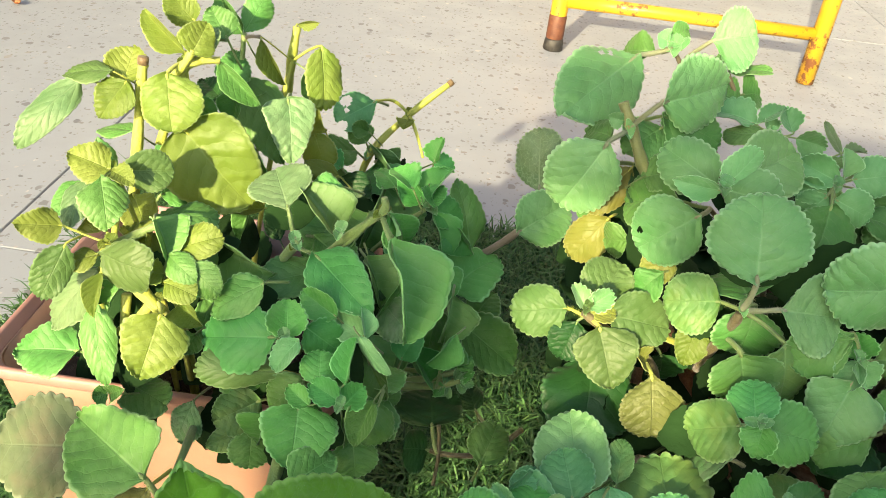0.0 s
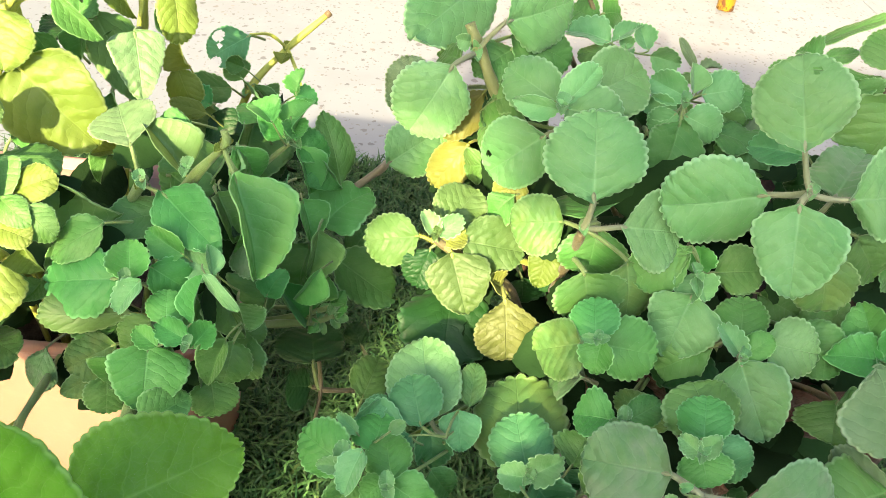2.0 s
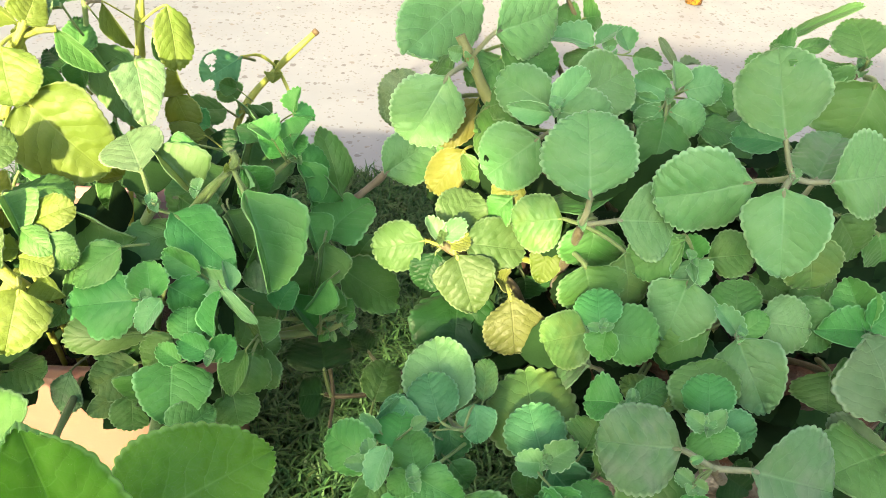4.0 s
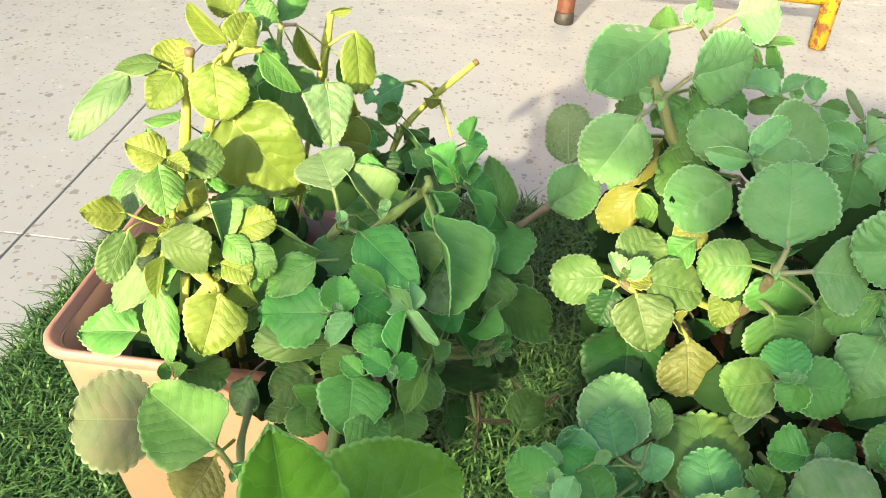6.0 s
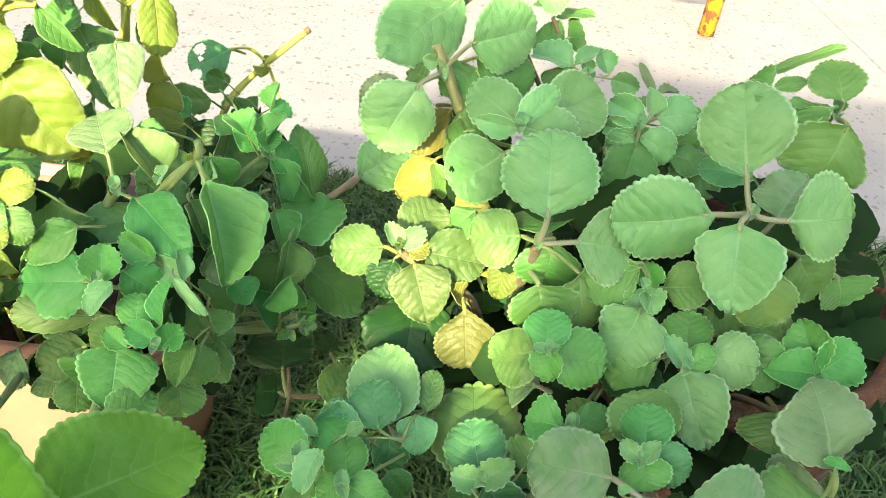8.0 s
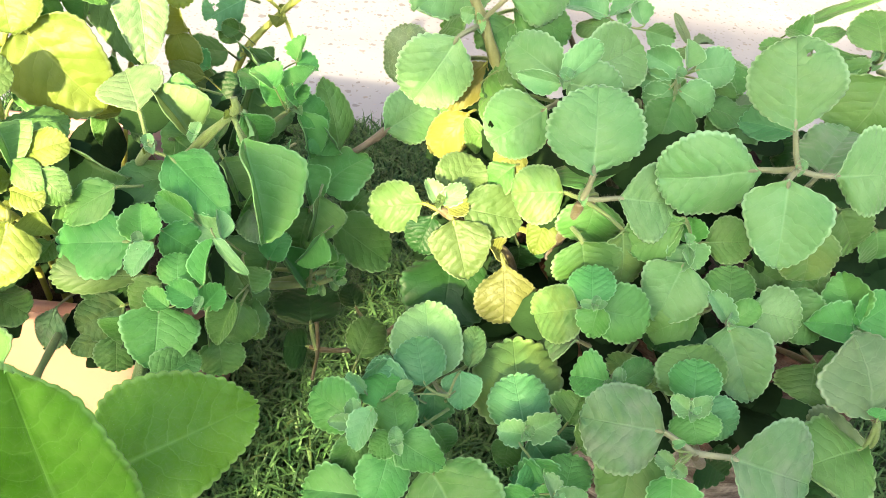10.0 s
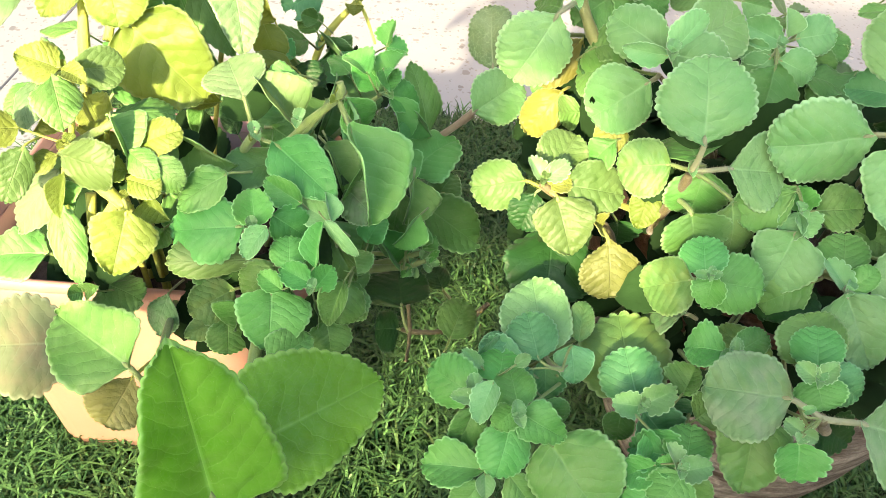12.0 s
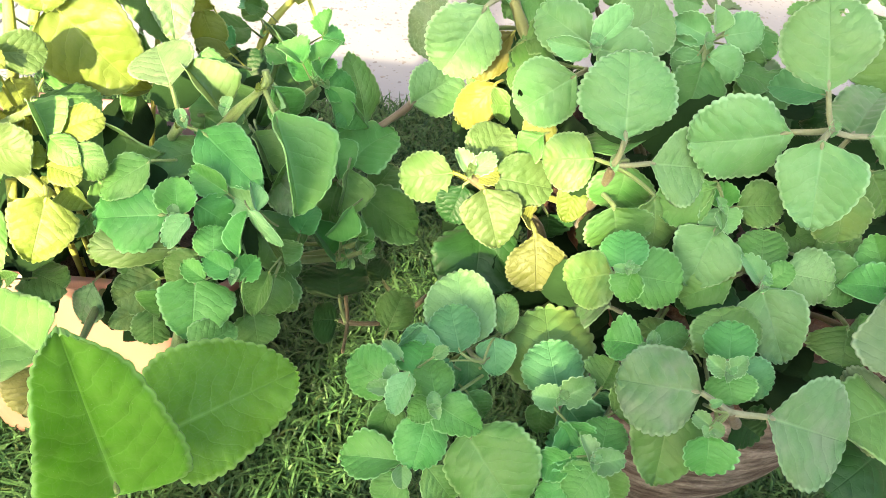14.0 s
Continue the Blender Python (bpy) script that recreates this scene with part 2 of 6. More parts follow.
def terrazzo():
    m = Nodes("terrazzo")
    p = m.place()
    base = m.mix(m.ramp(m.noise(1.7, 5.0, p), (0.3, 0.0), (0.7, 1.0)), rgb(0.2048, 0.2346, 0.2733), rgb(0.2302, 0.2604, 0.2997))
    base = m.mix(m.math("MULTIPLY", m.noise(160.0, 3.0, p), 0.25), base, rgb(0.2466, 0.2667, 0.2877))
    stretch = m.add("ShaderNodeMapping", Vector=p, Scale=(1.0, 0.8, 1.0))
    wobble = m.add("ShaderNodeVectorMath", i0=stretch.outputs[0])
    scaled = m.add("ShaderNodeVectorMath", i0=m.add("ShaderNodeTexNoise", Scale=90.0, Vector=p).outputs["Color"], i1=(0.012, 0.012, 0.012))
    scaled.operation = "MULTIPLY"
    m.put(wobble, "i1", scaled.outputs[0])
    for scale, size, strength in ((34.0, 0.17, 0.75), (62.0, 0.20, 0.75), (120.0, 0.25, 0.6)):
        cell = m.spots(scale, wobble.outputs[0])
        pick = m.add("ShaderNodeSeparateColor", Color=cell.outputs["Color"])
        limit = m.math("MULTIPLY", m.math("SUBTRACT", pick.outputs[0], 0.35, clamp=True), size * 2.2)
        inside = m.math("SUBTRACT", 1.0, m.math("SMOOTH_MIN", 1.0, m.math("DIVIDE", m.math("SUBTRACT", cell.outputs["Distance"], limit, clamp=True), 0.05), 0.1), clamp=True)
        inside = m.math("MULTIPLY", inside, m.math("GREATER_THAN", limit, 0.04))
        chip = m.ramp(pick.outputs[1], (0.0, (0.0470, 0.0484, 0.0560)), (0.5, (0.0960, 0.0980, 0.1080)), (0.85, (0.1350, 0.1178, 0.1050)), (1.0, (0.3600, 0.3596, 0.3650)))
        base = m.mix(m.math("MULTIPLY", inside, strength), base, chip)
    dust = m.ramp(m.noise(3.2, 6.0, p, 0.65), (0.45, 0.0), (0.75, 1.0))
    base = m.mix(m.math("MULTIPLY", dust, 0.3), base, rgb(0.2062, 0.2196, 0.2358))
    m.bump(m.noise(250.0, 2.0, p), 0.08, 0.001)
    return m.set(Base_Color=base, Roughness=m.math("ADD", 0.42, m.math("MULTIPLY", dust, 0.3)))


TERRAZZO = terrazzo()


def dull(name, base, other, scale=20.0, rough=0.8, bump=0.4, distance=0.002, spread=(0.35, 0.65)):
    m = Nodes(name)
    p = m.place()
    n = m.noise(scale, 6.0, p)
    fine = m.noise(scale * 9, 3.0, p)
    col = m.mix(m.ramp(n, (spread[0], 0.0), (spread[1], 1.0)), rgb(*base), rgb(*other))
    col = m.mix(m.math("MULTIPLY", fine, 0.25), col, rgb(*[v * 0.6 for v in base]))
    m.bump(m.math("ADD", n, m.math("MULTIPLY", fine, 0.4)), bump, distance)
    return m.set(Base_Color=col, Roughness=rough)


GROUT = dull("joint_filler", (0.1612, 0.1488, 0.1333), (0.2232, 0.2077, 0.1860), 30.0)
GROUND = dull("bare_ground", (0.1488, 0.1302, 0.1054), (0.2046, 0.1798, 0.1488), 3.0)
SOIL = dull("potting_soil", (0.020, 0.014, 0.010), (0.055, 0.038, 0.026), 60.0, 0.95, 1.0, 0.006)
# kept dark so that the added unseen walls bounce little light
PLASTER = dull("dim_plaster", (0.17, 0.165, 0.155), (0.22, 0.21, 0.20), 4.0, 0.85)


def planter_material(name, base, pale):
    m = Nodes(name)
    p = m.place()
    streak = m.add("ShaderNodeMapping", Vector=p, Scale=(1.0, 1.0, 0.15))
    col = m.mix(m.ramp(m.noise(14.0, 5.0, streak.outputs[0]), (0.3, 0.0), (0.75, 1.0)), rgb(*base), rgb(*pale))
    dust = m.ramp(m.noise(55.0, 5.0, p), (0.55, 0.0), (0.8, 1.0))
    col = m.mix(m.math("MULTIPLY", dust, 0.3), col, rgb(0.31, 0.22, 0.16))
    m.bump(m.noise(300.0, 2.0, p), 0.08, 0.001)
    return m.set(Base_Color=col, Roughness=0.5, Subsurface_Weight=0.05, Subsurface_Scale=0.01)


PLANTER_WALL = planter_material("peach_plastic", (0.2294, 0.1277, 0.0897), (0.2615, 0.1614, 0.1214))
PLANTER_RIM = planter_material("pink_plastic", (0.2569, 0.1253, 0.1055), (0.2936, 0.1734, 0.1530))


def bowl_material():
    """Old reddish clay bowl with pale lime crust in bands round its belly."""
    m = Nodes("crusted_clay")
    p = m.place()
    z = m.add("ShaderNodeSeparateXYZ", Vector=p).outputs[2]
    bands = m.add("ShaderNodeMapping", Vector=p, Scale=(9.0, 9.0, 34.0))
    n = m.noise(1.6, 6.0, bands.outputs[0], 0.65)
    big = m.noise(16.0, 5.0, p, 0.6)
    red = m.mix(m.ramp(big, (0.35, 0.0), (0.65, 1.0)), rgb(0.0396, 0.0172, 0.0079), rgb(0.1650, 0.0693, 0.0297))
    crust = m.mix(m.ramp(n, (0.40, 0.0), (0.62, 1.0)), rgb(0.0858, 0.0627, 0.0409), rgb(0.3960, 0.3696, 0.3102))
    level = m.math("ADD", z, m.math("MULTIPLY", m.math("SUBTRACT", big, 0.5), 0.16))
    col = m.mix(m.ramp(level, (0.205, 1.0), (0.255, 0.0)), red, crust)
    col = m.mix(m.math("MULTIPLY", m.ramp(n, (0.58, 0.0), (0.66, 1.0)), 0.5), col, rgb(0.1716, 0.1320, 0.0990))
    rough = m.noise(70.0, 5.0, p, 0.7)
    col = m.mix(m.ramp(rough, (0.4, 0.55), (0.62, 0.0)), col, rgb(0.0231, 0.0145, 0.0092))
    m.bump(m.math("ADD", m.math("ADD", n, rough), m.math("MULTIPLY", big, 0.6)), 1.0, 0.008)
    return m.set(Base_Color=col, Roughness=0.85)


BOWL = bowl_material()


def iron_material():
    m = Nodes("yellow_painted_iron")
    p = m.place()
    n = m.noise(26.0, 6.0, p, 0.7)
    z = m.add("ShaderNodeSeparateXYZ", Vector=p).outputs[2]
    worn = m.ramp(m.math("ADD", n, m.math("MULTIPLY", m.math("SUBTRACT", 0.12, z), 0.5)), (0.53, 0.0), (0.60, 1.0))
    paint = m.mix(m.noise(8.0, 3.0, p), rgb(0.4092, 0.2178, 0.0099), rgb(0.4752, 0.2904, 0.0198))
    rust = m.mix(m.noise(120.0, 4.0, p), rgb(0.0858, 0.0297, 0.0099), rgb(0.1980, 0.0792, 0.0264))
    m.bump(m.math("ADD", worn, m.noise(200.0, 3.0, p)), 0.4, 0.001)
    return m.set(Base_Color=m.mix(worn, paint, rust), Roughness=m.math("ADD", 0.35, m.math("MULTIPLY", worn, 0.5)))


IRON = iron_material()
RUST = dull("rusty_brown_paint", (0.0620, 0.0186, 0.0099), (0.1240, 0.0465, 0.0217), 60.0, 0.6)
PETAL = dull("orange_petal", (0.36, 0.11, 0.03), (0.42, 0.24, 0.12), 90.0, 0.6)
RUBBER = dull("black_rubber", (0.0099, 0.0099, 0.0099), (0.0310, 0.0298, 0.0279), 80.0, 0.6)


def turf_material(name, dark, light):
    m = Nodes(name)
    r = m.add("ShaderNodeNewGeometry").outputs["Random Per Island"]
    col = m.ramp(r, (0.0, dark), (0.7, light), (0.93, tuple(v * 1.2 for v in light)), (1.0, (0.062, 0.105, 0.034)))
    m.set(Base_Color=col, Roughness=0.5, Specular_IOR_Level=0.2)
    glow = m.add("ShaderNodeBsdfTranslucent", Color=col)
    shade = m.add("ShaderNodeMixShader", i0=0.1)
    m.put(shade, "i1", m.bsdf.outputs[0])
    m.put(shade, "i2", glow.outputs[0])
    m.put(m.out, "Surface", shade.outputs[0])
    return m.material


# crown shade put into the colour: inner leaves are near-black green
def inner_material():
    m = Nodes("leaf_crown_shade")
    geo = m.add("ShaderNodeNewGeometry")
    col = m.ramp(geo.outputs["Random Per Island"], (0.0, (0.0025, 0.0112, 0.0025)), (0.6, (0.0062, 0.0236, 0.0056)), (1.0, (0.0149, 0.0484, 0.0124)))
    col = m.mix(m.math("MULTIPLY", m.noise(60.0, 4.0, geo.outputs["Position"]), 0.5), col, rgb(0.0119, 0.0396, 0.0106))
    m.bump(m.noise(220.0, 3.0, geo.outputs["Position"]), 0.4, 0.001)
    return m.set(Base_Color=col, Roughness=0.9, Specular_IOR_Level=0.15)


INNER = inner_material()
TURF = turf_material("turf_blades", (0.0098, 0.0460, 0.0160), (0.0550, 0.1370, 0.0430))
BACKING = dull("turf_backing", (0.0062, 0.0161, 0.0062), (0.0124, 0.0279, 0.0112), 200.0, 0.95)

# ---- ground, floor slabs, unseen added walls ----
ground = new("ground", mesh_of("ground", box_bm(-400, 400, -400, 400, -0.5, -0.06), GROUND))
tagged(ground, "bare brown earth that reaches the horizon", "ground", kind="structure")
floor = new("floor", mesh_of("floor", box_bm(-3.2, 4.2, -2.4, 5.4, -0.059, -0.006), GROUT))
tagged(floor, "dark joint bed under pale terrazzo floor slabs", "floor", kind="structure")
JOINT = 0.0011
xs = [-3.2, -0.645, 1.255, 3.155, 4.2]
ys = [-2.4, -0.755, 0.905, 2.565, 4.225, 5.4]
for xa, xb in zip(xs, xs[1:]):
    for ya, yb in zip(ys, ys[1:]):
        part("floor_slab", box_bm(xa + JOINT, xb - JOINT, ya + JOINT, yb - JOINT, -0.0055, 0.0, 0.0012), TERRAZZO, floor, smooth=False)

# unseen slotted screen behind the camera, added to cut the sun into patches
GOBO_Y0, GOBO_Y1, GOBO_TOP = -1.40, -1.35, 1.265


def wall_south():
    # blocks round the gaps that shape the sun patches, butted end to end
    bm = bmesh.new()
    for x0, x1, z0, z1 in ((-3.2, -2.25, 0.002, GOBO_TOP), (-0.745, -0.692, 0.955, 1.005), (-0.692, -0.650, 0.002, 0.996), (-0.692, -0.650, 1.04, 1.125), (-0.650, -0.635, 0.002, 1.125), (-0.635, -0.54, 0.002, 0.725), (-0.635, -0.54, 0.90, GOBO_TOP),
                           (-0.54, -0.448, 0.002, 1.035), (-0.54, -0.448, 1.182, GOBO_TOP), (-0.448, -0.414, 0.002, 1.030), (-0.414, -0.380, 0.002, 0.990), (-0.448, -0.380, 1.14, GOBO_TOP), (-0.380, 0.25, 0.002, GOBO_TOP)):
        box_bm(x0, x1, GOBO_Y0, GOBO_Y1, z0, z1, 0.0, bm)
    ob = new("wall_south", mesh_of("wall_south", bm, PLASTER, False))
    tagged(ob, "unseen grey plaster screen added to cut the sun into patches", "wall", kind="structure")


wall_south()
# unseen walls on three sides, added to hold back low skylight
for name, box in (("wall_west", (-3.35, -3.2, -2.4, 5.4, -0.058, 4.2)), ("wall_east", (4.2, 4.35, -2.4, 5.4, -0.058, 8.0)), ("wall_north", (-3.35, 4.35, 5.4, 5.55, -0.058, 9.0))):
    ob = new(name, mesh_of(name, box_bm(*box), PLASTER, False))
    tagged(ob, "unseen grey plaster wall added to cut skylight near the horizon", "wall", kind="structure")
# unseen low block behind the camera, added to darken the gap between the pots
wall_near = new("wall_near", mesh_of("wall_near", box_bm(-0.19, 1.4, -0.62, -0.56, 0.002, 0.62), PLASTER, False))
tagged(wall_near, "unseen low grey plaster block added to cut skylight on the turf", "wall", kind="structure")


# ---- artificial turf mat ----
TURF_X0, TURF_X1, TURF_Y0, TURF_Y1 = -0.512, 1.10, -0.50, 1.115


def turf():
    base = new("artificial_turf", mesh_of("artificial_turf", box_bm(TURF_X0, TURF_X1, TURF_Y0, TURF_Y1, 0.0005, 0.004), BACKING, False))
    tagged(base, "green artificial turf mat lying on the terrazzo floor", "turf mat")
    rng = np.random.default_rng(4)

    def blades(count, x0, x1, y0, y1):
        x, y = rng.uniform(x0, x1, count), rng.uniform(y0, y1, count)
        h = rng.uniform(0.014, 0.034, count)
        turn = rng.uniform(0, 2 * math.pi, count)
        lean = np.abs(rng.normal(0.0, 0.017, count)) + 0.004
        w = rng.uniform(0.0009, 0.0018, count)
        dx, dy = np.cos(turn), np.sin(turn)
        side = turn + math.pi / 2 + rng.normal(0, 0.5, count)
        sx, sy = np.cos(side) * w, np.sin(side) * w
        rows = []
        for k, (up, out, wide) in enumerate(((0.0, 0.0, 1.0), (0.55, 0.3, 0.95), (0.9, 0.9, 0.75), (0.92, 1.5, 0.1))):
            px, py, pz = x + dx * lean * out, y + dy * lean * out, 0.004 + h * up
            rows += [np.stack([px - sx * wide, py - sy * wide, pz], 1), np.stack([px + sx * wide, py + sy * wide, pz], 1)]
        verts = np.stack(rows, 1).reshape(-1, 3)
        start = np.arange(count)[:, None] * 8
        quads = np.concatenate([start + np.array([[0, 1, 3, 2]]), start + np.array([[2, 3, 5, 4]]), start + np.array([[4, 5, 7, 6]])], 1).reshape(-1, 4)
        return verts, quads

    sets = [blades(62000, TURF_X0, 0.60, 0.30, TURF_Y1), blades(12000, TURF_X0, -0.28, 0.25, 0.75), blades(9000, 0.60, TURF_X1, 0.3, TURF_Y1), blades(9000, TURF_X0, TURF_X1, TURF_Y0, 0.30)]
    verts, faces, n = [], [], 0
    for v, f in sets:
        verts.append(v)
        faces.append(f + n)
        n += len(v)
    data = bpy.data.meshes.new("nap_layer")
    data.from_pydata(np.concatenate(verts).tolist(), [], np.concatenate(faces).tolist())
    data.materials.append(TURF)
    ob = new("nap_layer", data)
    hang(ob, base, Matrix())
    tagged(ob, kind="stuff")


turf()


# ---- square planter ----
def rounded_square(cx, cy, hx, hy, r, z, seg=5):
    pts = []
    for sx, sy, a0 in ((1, 1, 0), (-1, 1, 90), (-1, -1, 180), (1, -1, 270)):
        for k in range(seg + 1):
            t = radians(a0 + 90 * k / seg)
            pts.append(Vector((cx + sx * (hx - r) + r * math.cos(t), cy + sy * (hy - r) + r * math.sin(t), z)))
    return pts


def skin(bm, loops, cap_start=False, cap_end=False):
    rows = [[bm.verts.new(p) for p in loop] for loop in loops]
    for a_, b_ in zip(rows, rows[1:]):
        n = len(a_)
        for k in range(n):
            bm.faces.new((a_[k], a_[(k + 1) % n], b_[(k + 1) % n], b_[k]))
    if cap_start:
        bm.faces.new(rows[0][::-1])
    if cap_end:
        bm.faces.new(rows[-1])
    return bm


PLANTER = Vector((-0.190, 0.522, 0.0))
RIM_Z = 0.264


def planter():
    cx, cy = PLANTER.x, PLANTER.y
    thing = empty("square_planter", (cx, cy, 0.004))
    tagged(thing, "square tapered peach plastic planter with a pink rolled rim", "planter")
    bm = bmesh.new()
    hx, hy = 0.132, 0.125
    base_x, base_y = 0.108, 0.076
    outer = [(base_x - 0.006, base_y - 0.006, 0.004), (base_x, base_y, 0.010), (hx - 0.008, hy - 0.010, RIM_Z - 0.030), (hx - 0.007, hy - 0.008, RIM_Z - 0.010)]
    inner = [(hx - 0.0098, hy - 0.0105, RIM_Z - 0.009), (hx - 0.016, hy - 0.018, RIM_Z - 0.06), (base_x + 0.004, base_y + 0.010, 0.13)]
    skin(bm, [rounded_square(cx, cy, x, y, 0.022, z) for x, y, z in outer + inner], True, True)
    bmesh.ops.recalc_face_normals(bm, faces=bm.faces[:])
    part("wall", bm, PLANTER_WALL, thing, "peach plastic tapered wall")
    bm = bmesh.new()
    ring = [(-0.010, -0.010), (-0.001, -0.010), (0.0004, -0.008), (0.0, -0.002), (-0.001, -0.0004), (-0.003, 0.0), (-0.005, -0.001), (-0.0075, -0.009)]
    loops = [rounded_square(cx, cy, hx + o, hy + o, 0.026, RIM_Z + u, 6) for o, u in ring]
    skin(bm, loops + [loops[0]])
    bmesh.ops.remove_doubles(bm, verts=bm.verts[:], dist=1e-5)
    bmesh.ops.recalc_face_normals(bm, faces=bm.faces[:])
    part("rim", bm, PLANTER_RIM, thing, "pink rolled rim")
    return thing


planter()


def soil_disc(name, label, outline, z, seed):
    """A lumpy sheet of soil with a closed skirt below it."""
    rng = random.Random(seed)
    bm = bmesh.new()
    centre = sum(outline, Vector()) / len(outline)
    rows = []
    for k, f in enumerate((1.0, 0.85, 0.65, 0.4, 0.2)):
        rows.append([Vector((*(centre + (p - centre) * f).xy, z + rng.uniform(-0.006, 0.006) + 0.012 * (1 - f))) for p in outline])
    skirt = [Vector((p.x, p.y, z - 0.03)) for p in outline]
    skin(bm, [skirt] + rows, True, True)
    ob = new(name, mesh_of(name, bm, SOIL))
    tagged(ob, label, "soil")


soil_disc("planter_soil", "dark damp potting soil inside the square planter", rounded_square(PLANTER.x, PLANTER.y, 0.1, 0.094, 0.02, 0), 0.212, 2)

# ---- round clay bowl ----
BOWL_AT = Vector((0.324, 0.503, 0.0))


def bowl():
    bm = bmesh.new()
    profile = [(0.064, 0.004), (0.075, 0.006), (0.090, 0.022), (0.106, 0.055), (0.124, 0.100), (0.140, 0.150), (0.153, 0.205), (0.161, 0.255), (0.165, 0.300), (0.167, 0.322), (0.165, 0.332), (0.157, 0.335), (0.151, 0.328), (0.146, 0.300), (0.137, 0.270)]
    loops = []
    for r, z in profile:
        loop = []
        for k in range(64):
            t = 2 * math.pi * k / 64
            bulge = 1 + 0.022 * noise.noise(Vector((2.2 * math.cos(t), 2.2 * math.sin(t), 9 * z)))
            loop.append(Vector((BOWL_AT.x + r * bulge * math.cos(t), BOWL_AT.y + r * bulge * math.sin(t), z)))
        loops.append(loop)
    skin(bm, loops, True, True)
    bmesh.ops.recalc_face_normals(bm, faces=bm.faces[:])
    ob = new("clay_bowl", mesh_of("clay_bowl", bm, BOWL))
    tagged(ob, "round reddish clay bowl crusted with pale lime", "plant pot")


bowl()
soil_disc("bowl_soil", "dark potting soil inside the round clay bowl", [BOWL_AT + Vector((0.143 * math.cos(2 * math.pi * k / 32), 0.143 * math.sin(2 * math.pi * k / 32), 0)) for k in range(32)], 0.302, 5)


# ---- yellow iron stand ----
def stand():
    thing = empty("iron_stand", (0.49, 2.09, 0.0))
    tagged(thing, "yellow painted iron tube stand with rusty worn feet", "stand")
    r = 0.0215
    for x in (0.166, 0.812):
        for y in (2.10, 2.98):
            dark_foot = x < 0.3
            cap_top = 0.030 if dark_foot else 0.004
            leg = part("leg", tube_bm([(x, y, cap_top * 0.8), (x, y, 0.09 if dark_foot else 0.3), (x, y, 0.5), (x, y, 0.78)], [r] * 4, 18), IRON, thing)
            if dark_foot:
                part("rust_band", tube_bm([(x, y, 0.03), (x, y, 0.034), (x, y, 0.088), (x, y, 0.091)], [r, r + 0.0008, r + 0.0008, r], 18), RUST, leg, "bare rust-brown band above the foot")
                part("rubber_foot", tube_bm([(x, y, 0.0), (x, y, 0.003), (x, y, 0.026), (x, y, 0.031)], [r + 0.002, r + 0.004, r + 0.0025, r], 18), RUBBER, leg, "black rubber foot")
    for y in (2.10, 2.98):
        part("crossbar", tube_bm([(0.166 + r * 0.8, y, 0.126), (0.40, y, 0.127), (0.812 - r * 0.8, y, 0.126)], [0.0165] * 3, 14), IRON, thing)
        part("top_rail", tube_bm([(0.14, y, 0.795), (0.84, y, 0.795)], [r] * 2, 14), IRON, thing)
    for x in (0.166, 0.812):
        part("side_rail", tube_bm([(x, 2.12, 0.74), (x, 2.96, 0.74)], [0.0165] * 2, 14), IRON, thing)


stand()


# ---- fallen petal ----
def fallen_petal():
    bm = bmesh.new()
    rows = []
    for i in range(7):
        v = i / 6
        half = 0.009 * math.sin(math.pi * (0.08 + 0.86 * v)) ** 0.7
        rows.append([bm.verts.new((half * u, 0.03 * (v - 0.5), 0.002 + 0.007 * u * u + 0.006 * (v - 0.5) ** 2 * 4)) for u in (-1, -0.5, 0, 0.5, 1)])
    for a_, b_ in zip(rows, rows[1:]):
        for k in range(4):
            bm.faces.new((a_[k], a_[k + 1], b_[k + 1], b_[k]))
    bmesh.ops.solidify(bm, geom=bm.faces[:], thickness=0.0008)
    ob = new("fallen_petal", mesh_of("fallen_petal", bm, PETAL))
    ob.matrix_basis = pose(-1.128, 1.885, 0.0005, 0, 0, 60)
    tagged(ob, "small curled orange petal fallen on the terrazzo floor", "petal")


fallen_petal()


# ---- leaves ----
OUTLINE = {  # half widths at even steps along the edge, from the stalk to the tip
    "ovate": (0, 0.04, 0.165, 0.36, 0.48, 0.50, 0.455, 0.365, 0.25, 0.125, 0),
    "wedge": (0, 0.028, 0.10, 0.26, 0.43, 0.50, 0.48, 0.395, 0.275, 0.14, 0),
    "fan": (0, 0.03, 0.10, 0.25, 0.405, 0.485, 0.50, 0.455, 0.35, 0.19, 0),
    "round": (0, 0.05, 0.18, 0.36, 0.465, 0.50, 0.485, 0.415, 0.305, 0.16, 0),
    "delta": (0, 0.055, 0.23, 0.45, 0.50, 0.465, 0.395, 0.305, 0.205, 0.10, 0),
    "kidney": (0, 0.085, 0.275, 0.425, 0.49, 0.50, 0.47, 0.39, 0.28, 0.145, 0),
    "arrow": (0, 0.30, 0.47, 0.50, 0.47, 0.42, 0.355, 0.275, 0.185, 0.085, 0),
    "broad": (0, 0.18, 0.35, 0.455, 0.50, 0.485, 0.425, 0.335, 0.225, 0.11, 0),
    "acute": (0, 0.17, 0.37, 0.48, 0.50, 0.465, 0.395, 0.30, 0.19, 0.085, 0),
    "lance": (0, 0.10, 0.27, 0.43, 0.50, 0.48, 0.42, 0.325, 0.21, 0.10, 0),
}


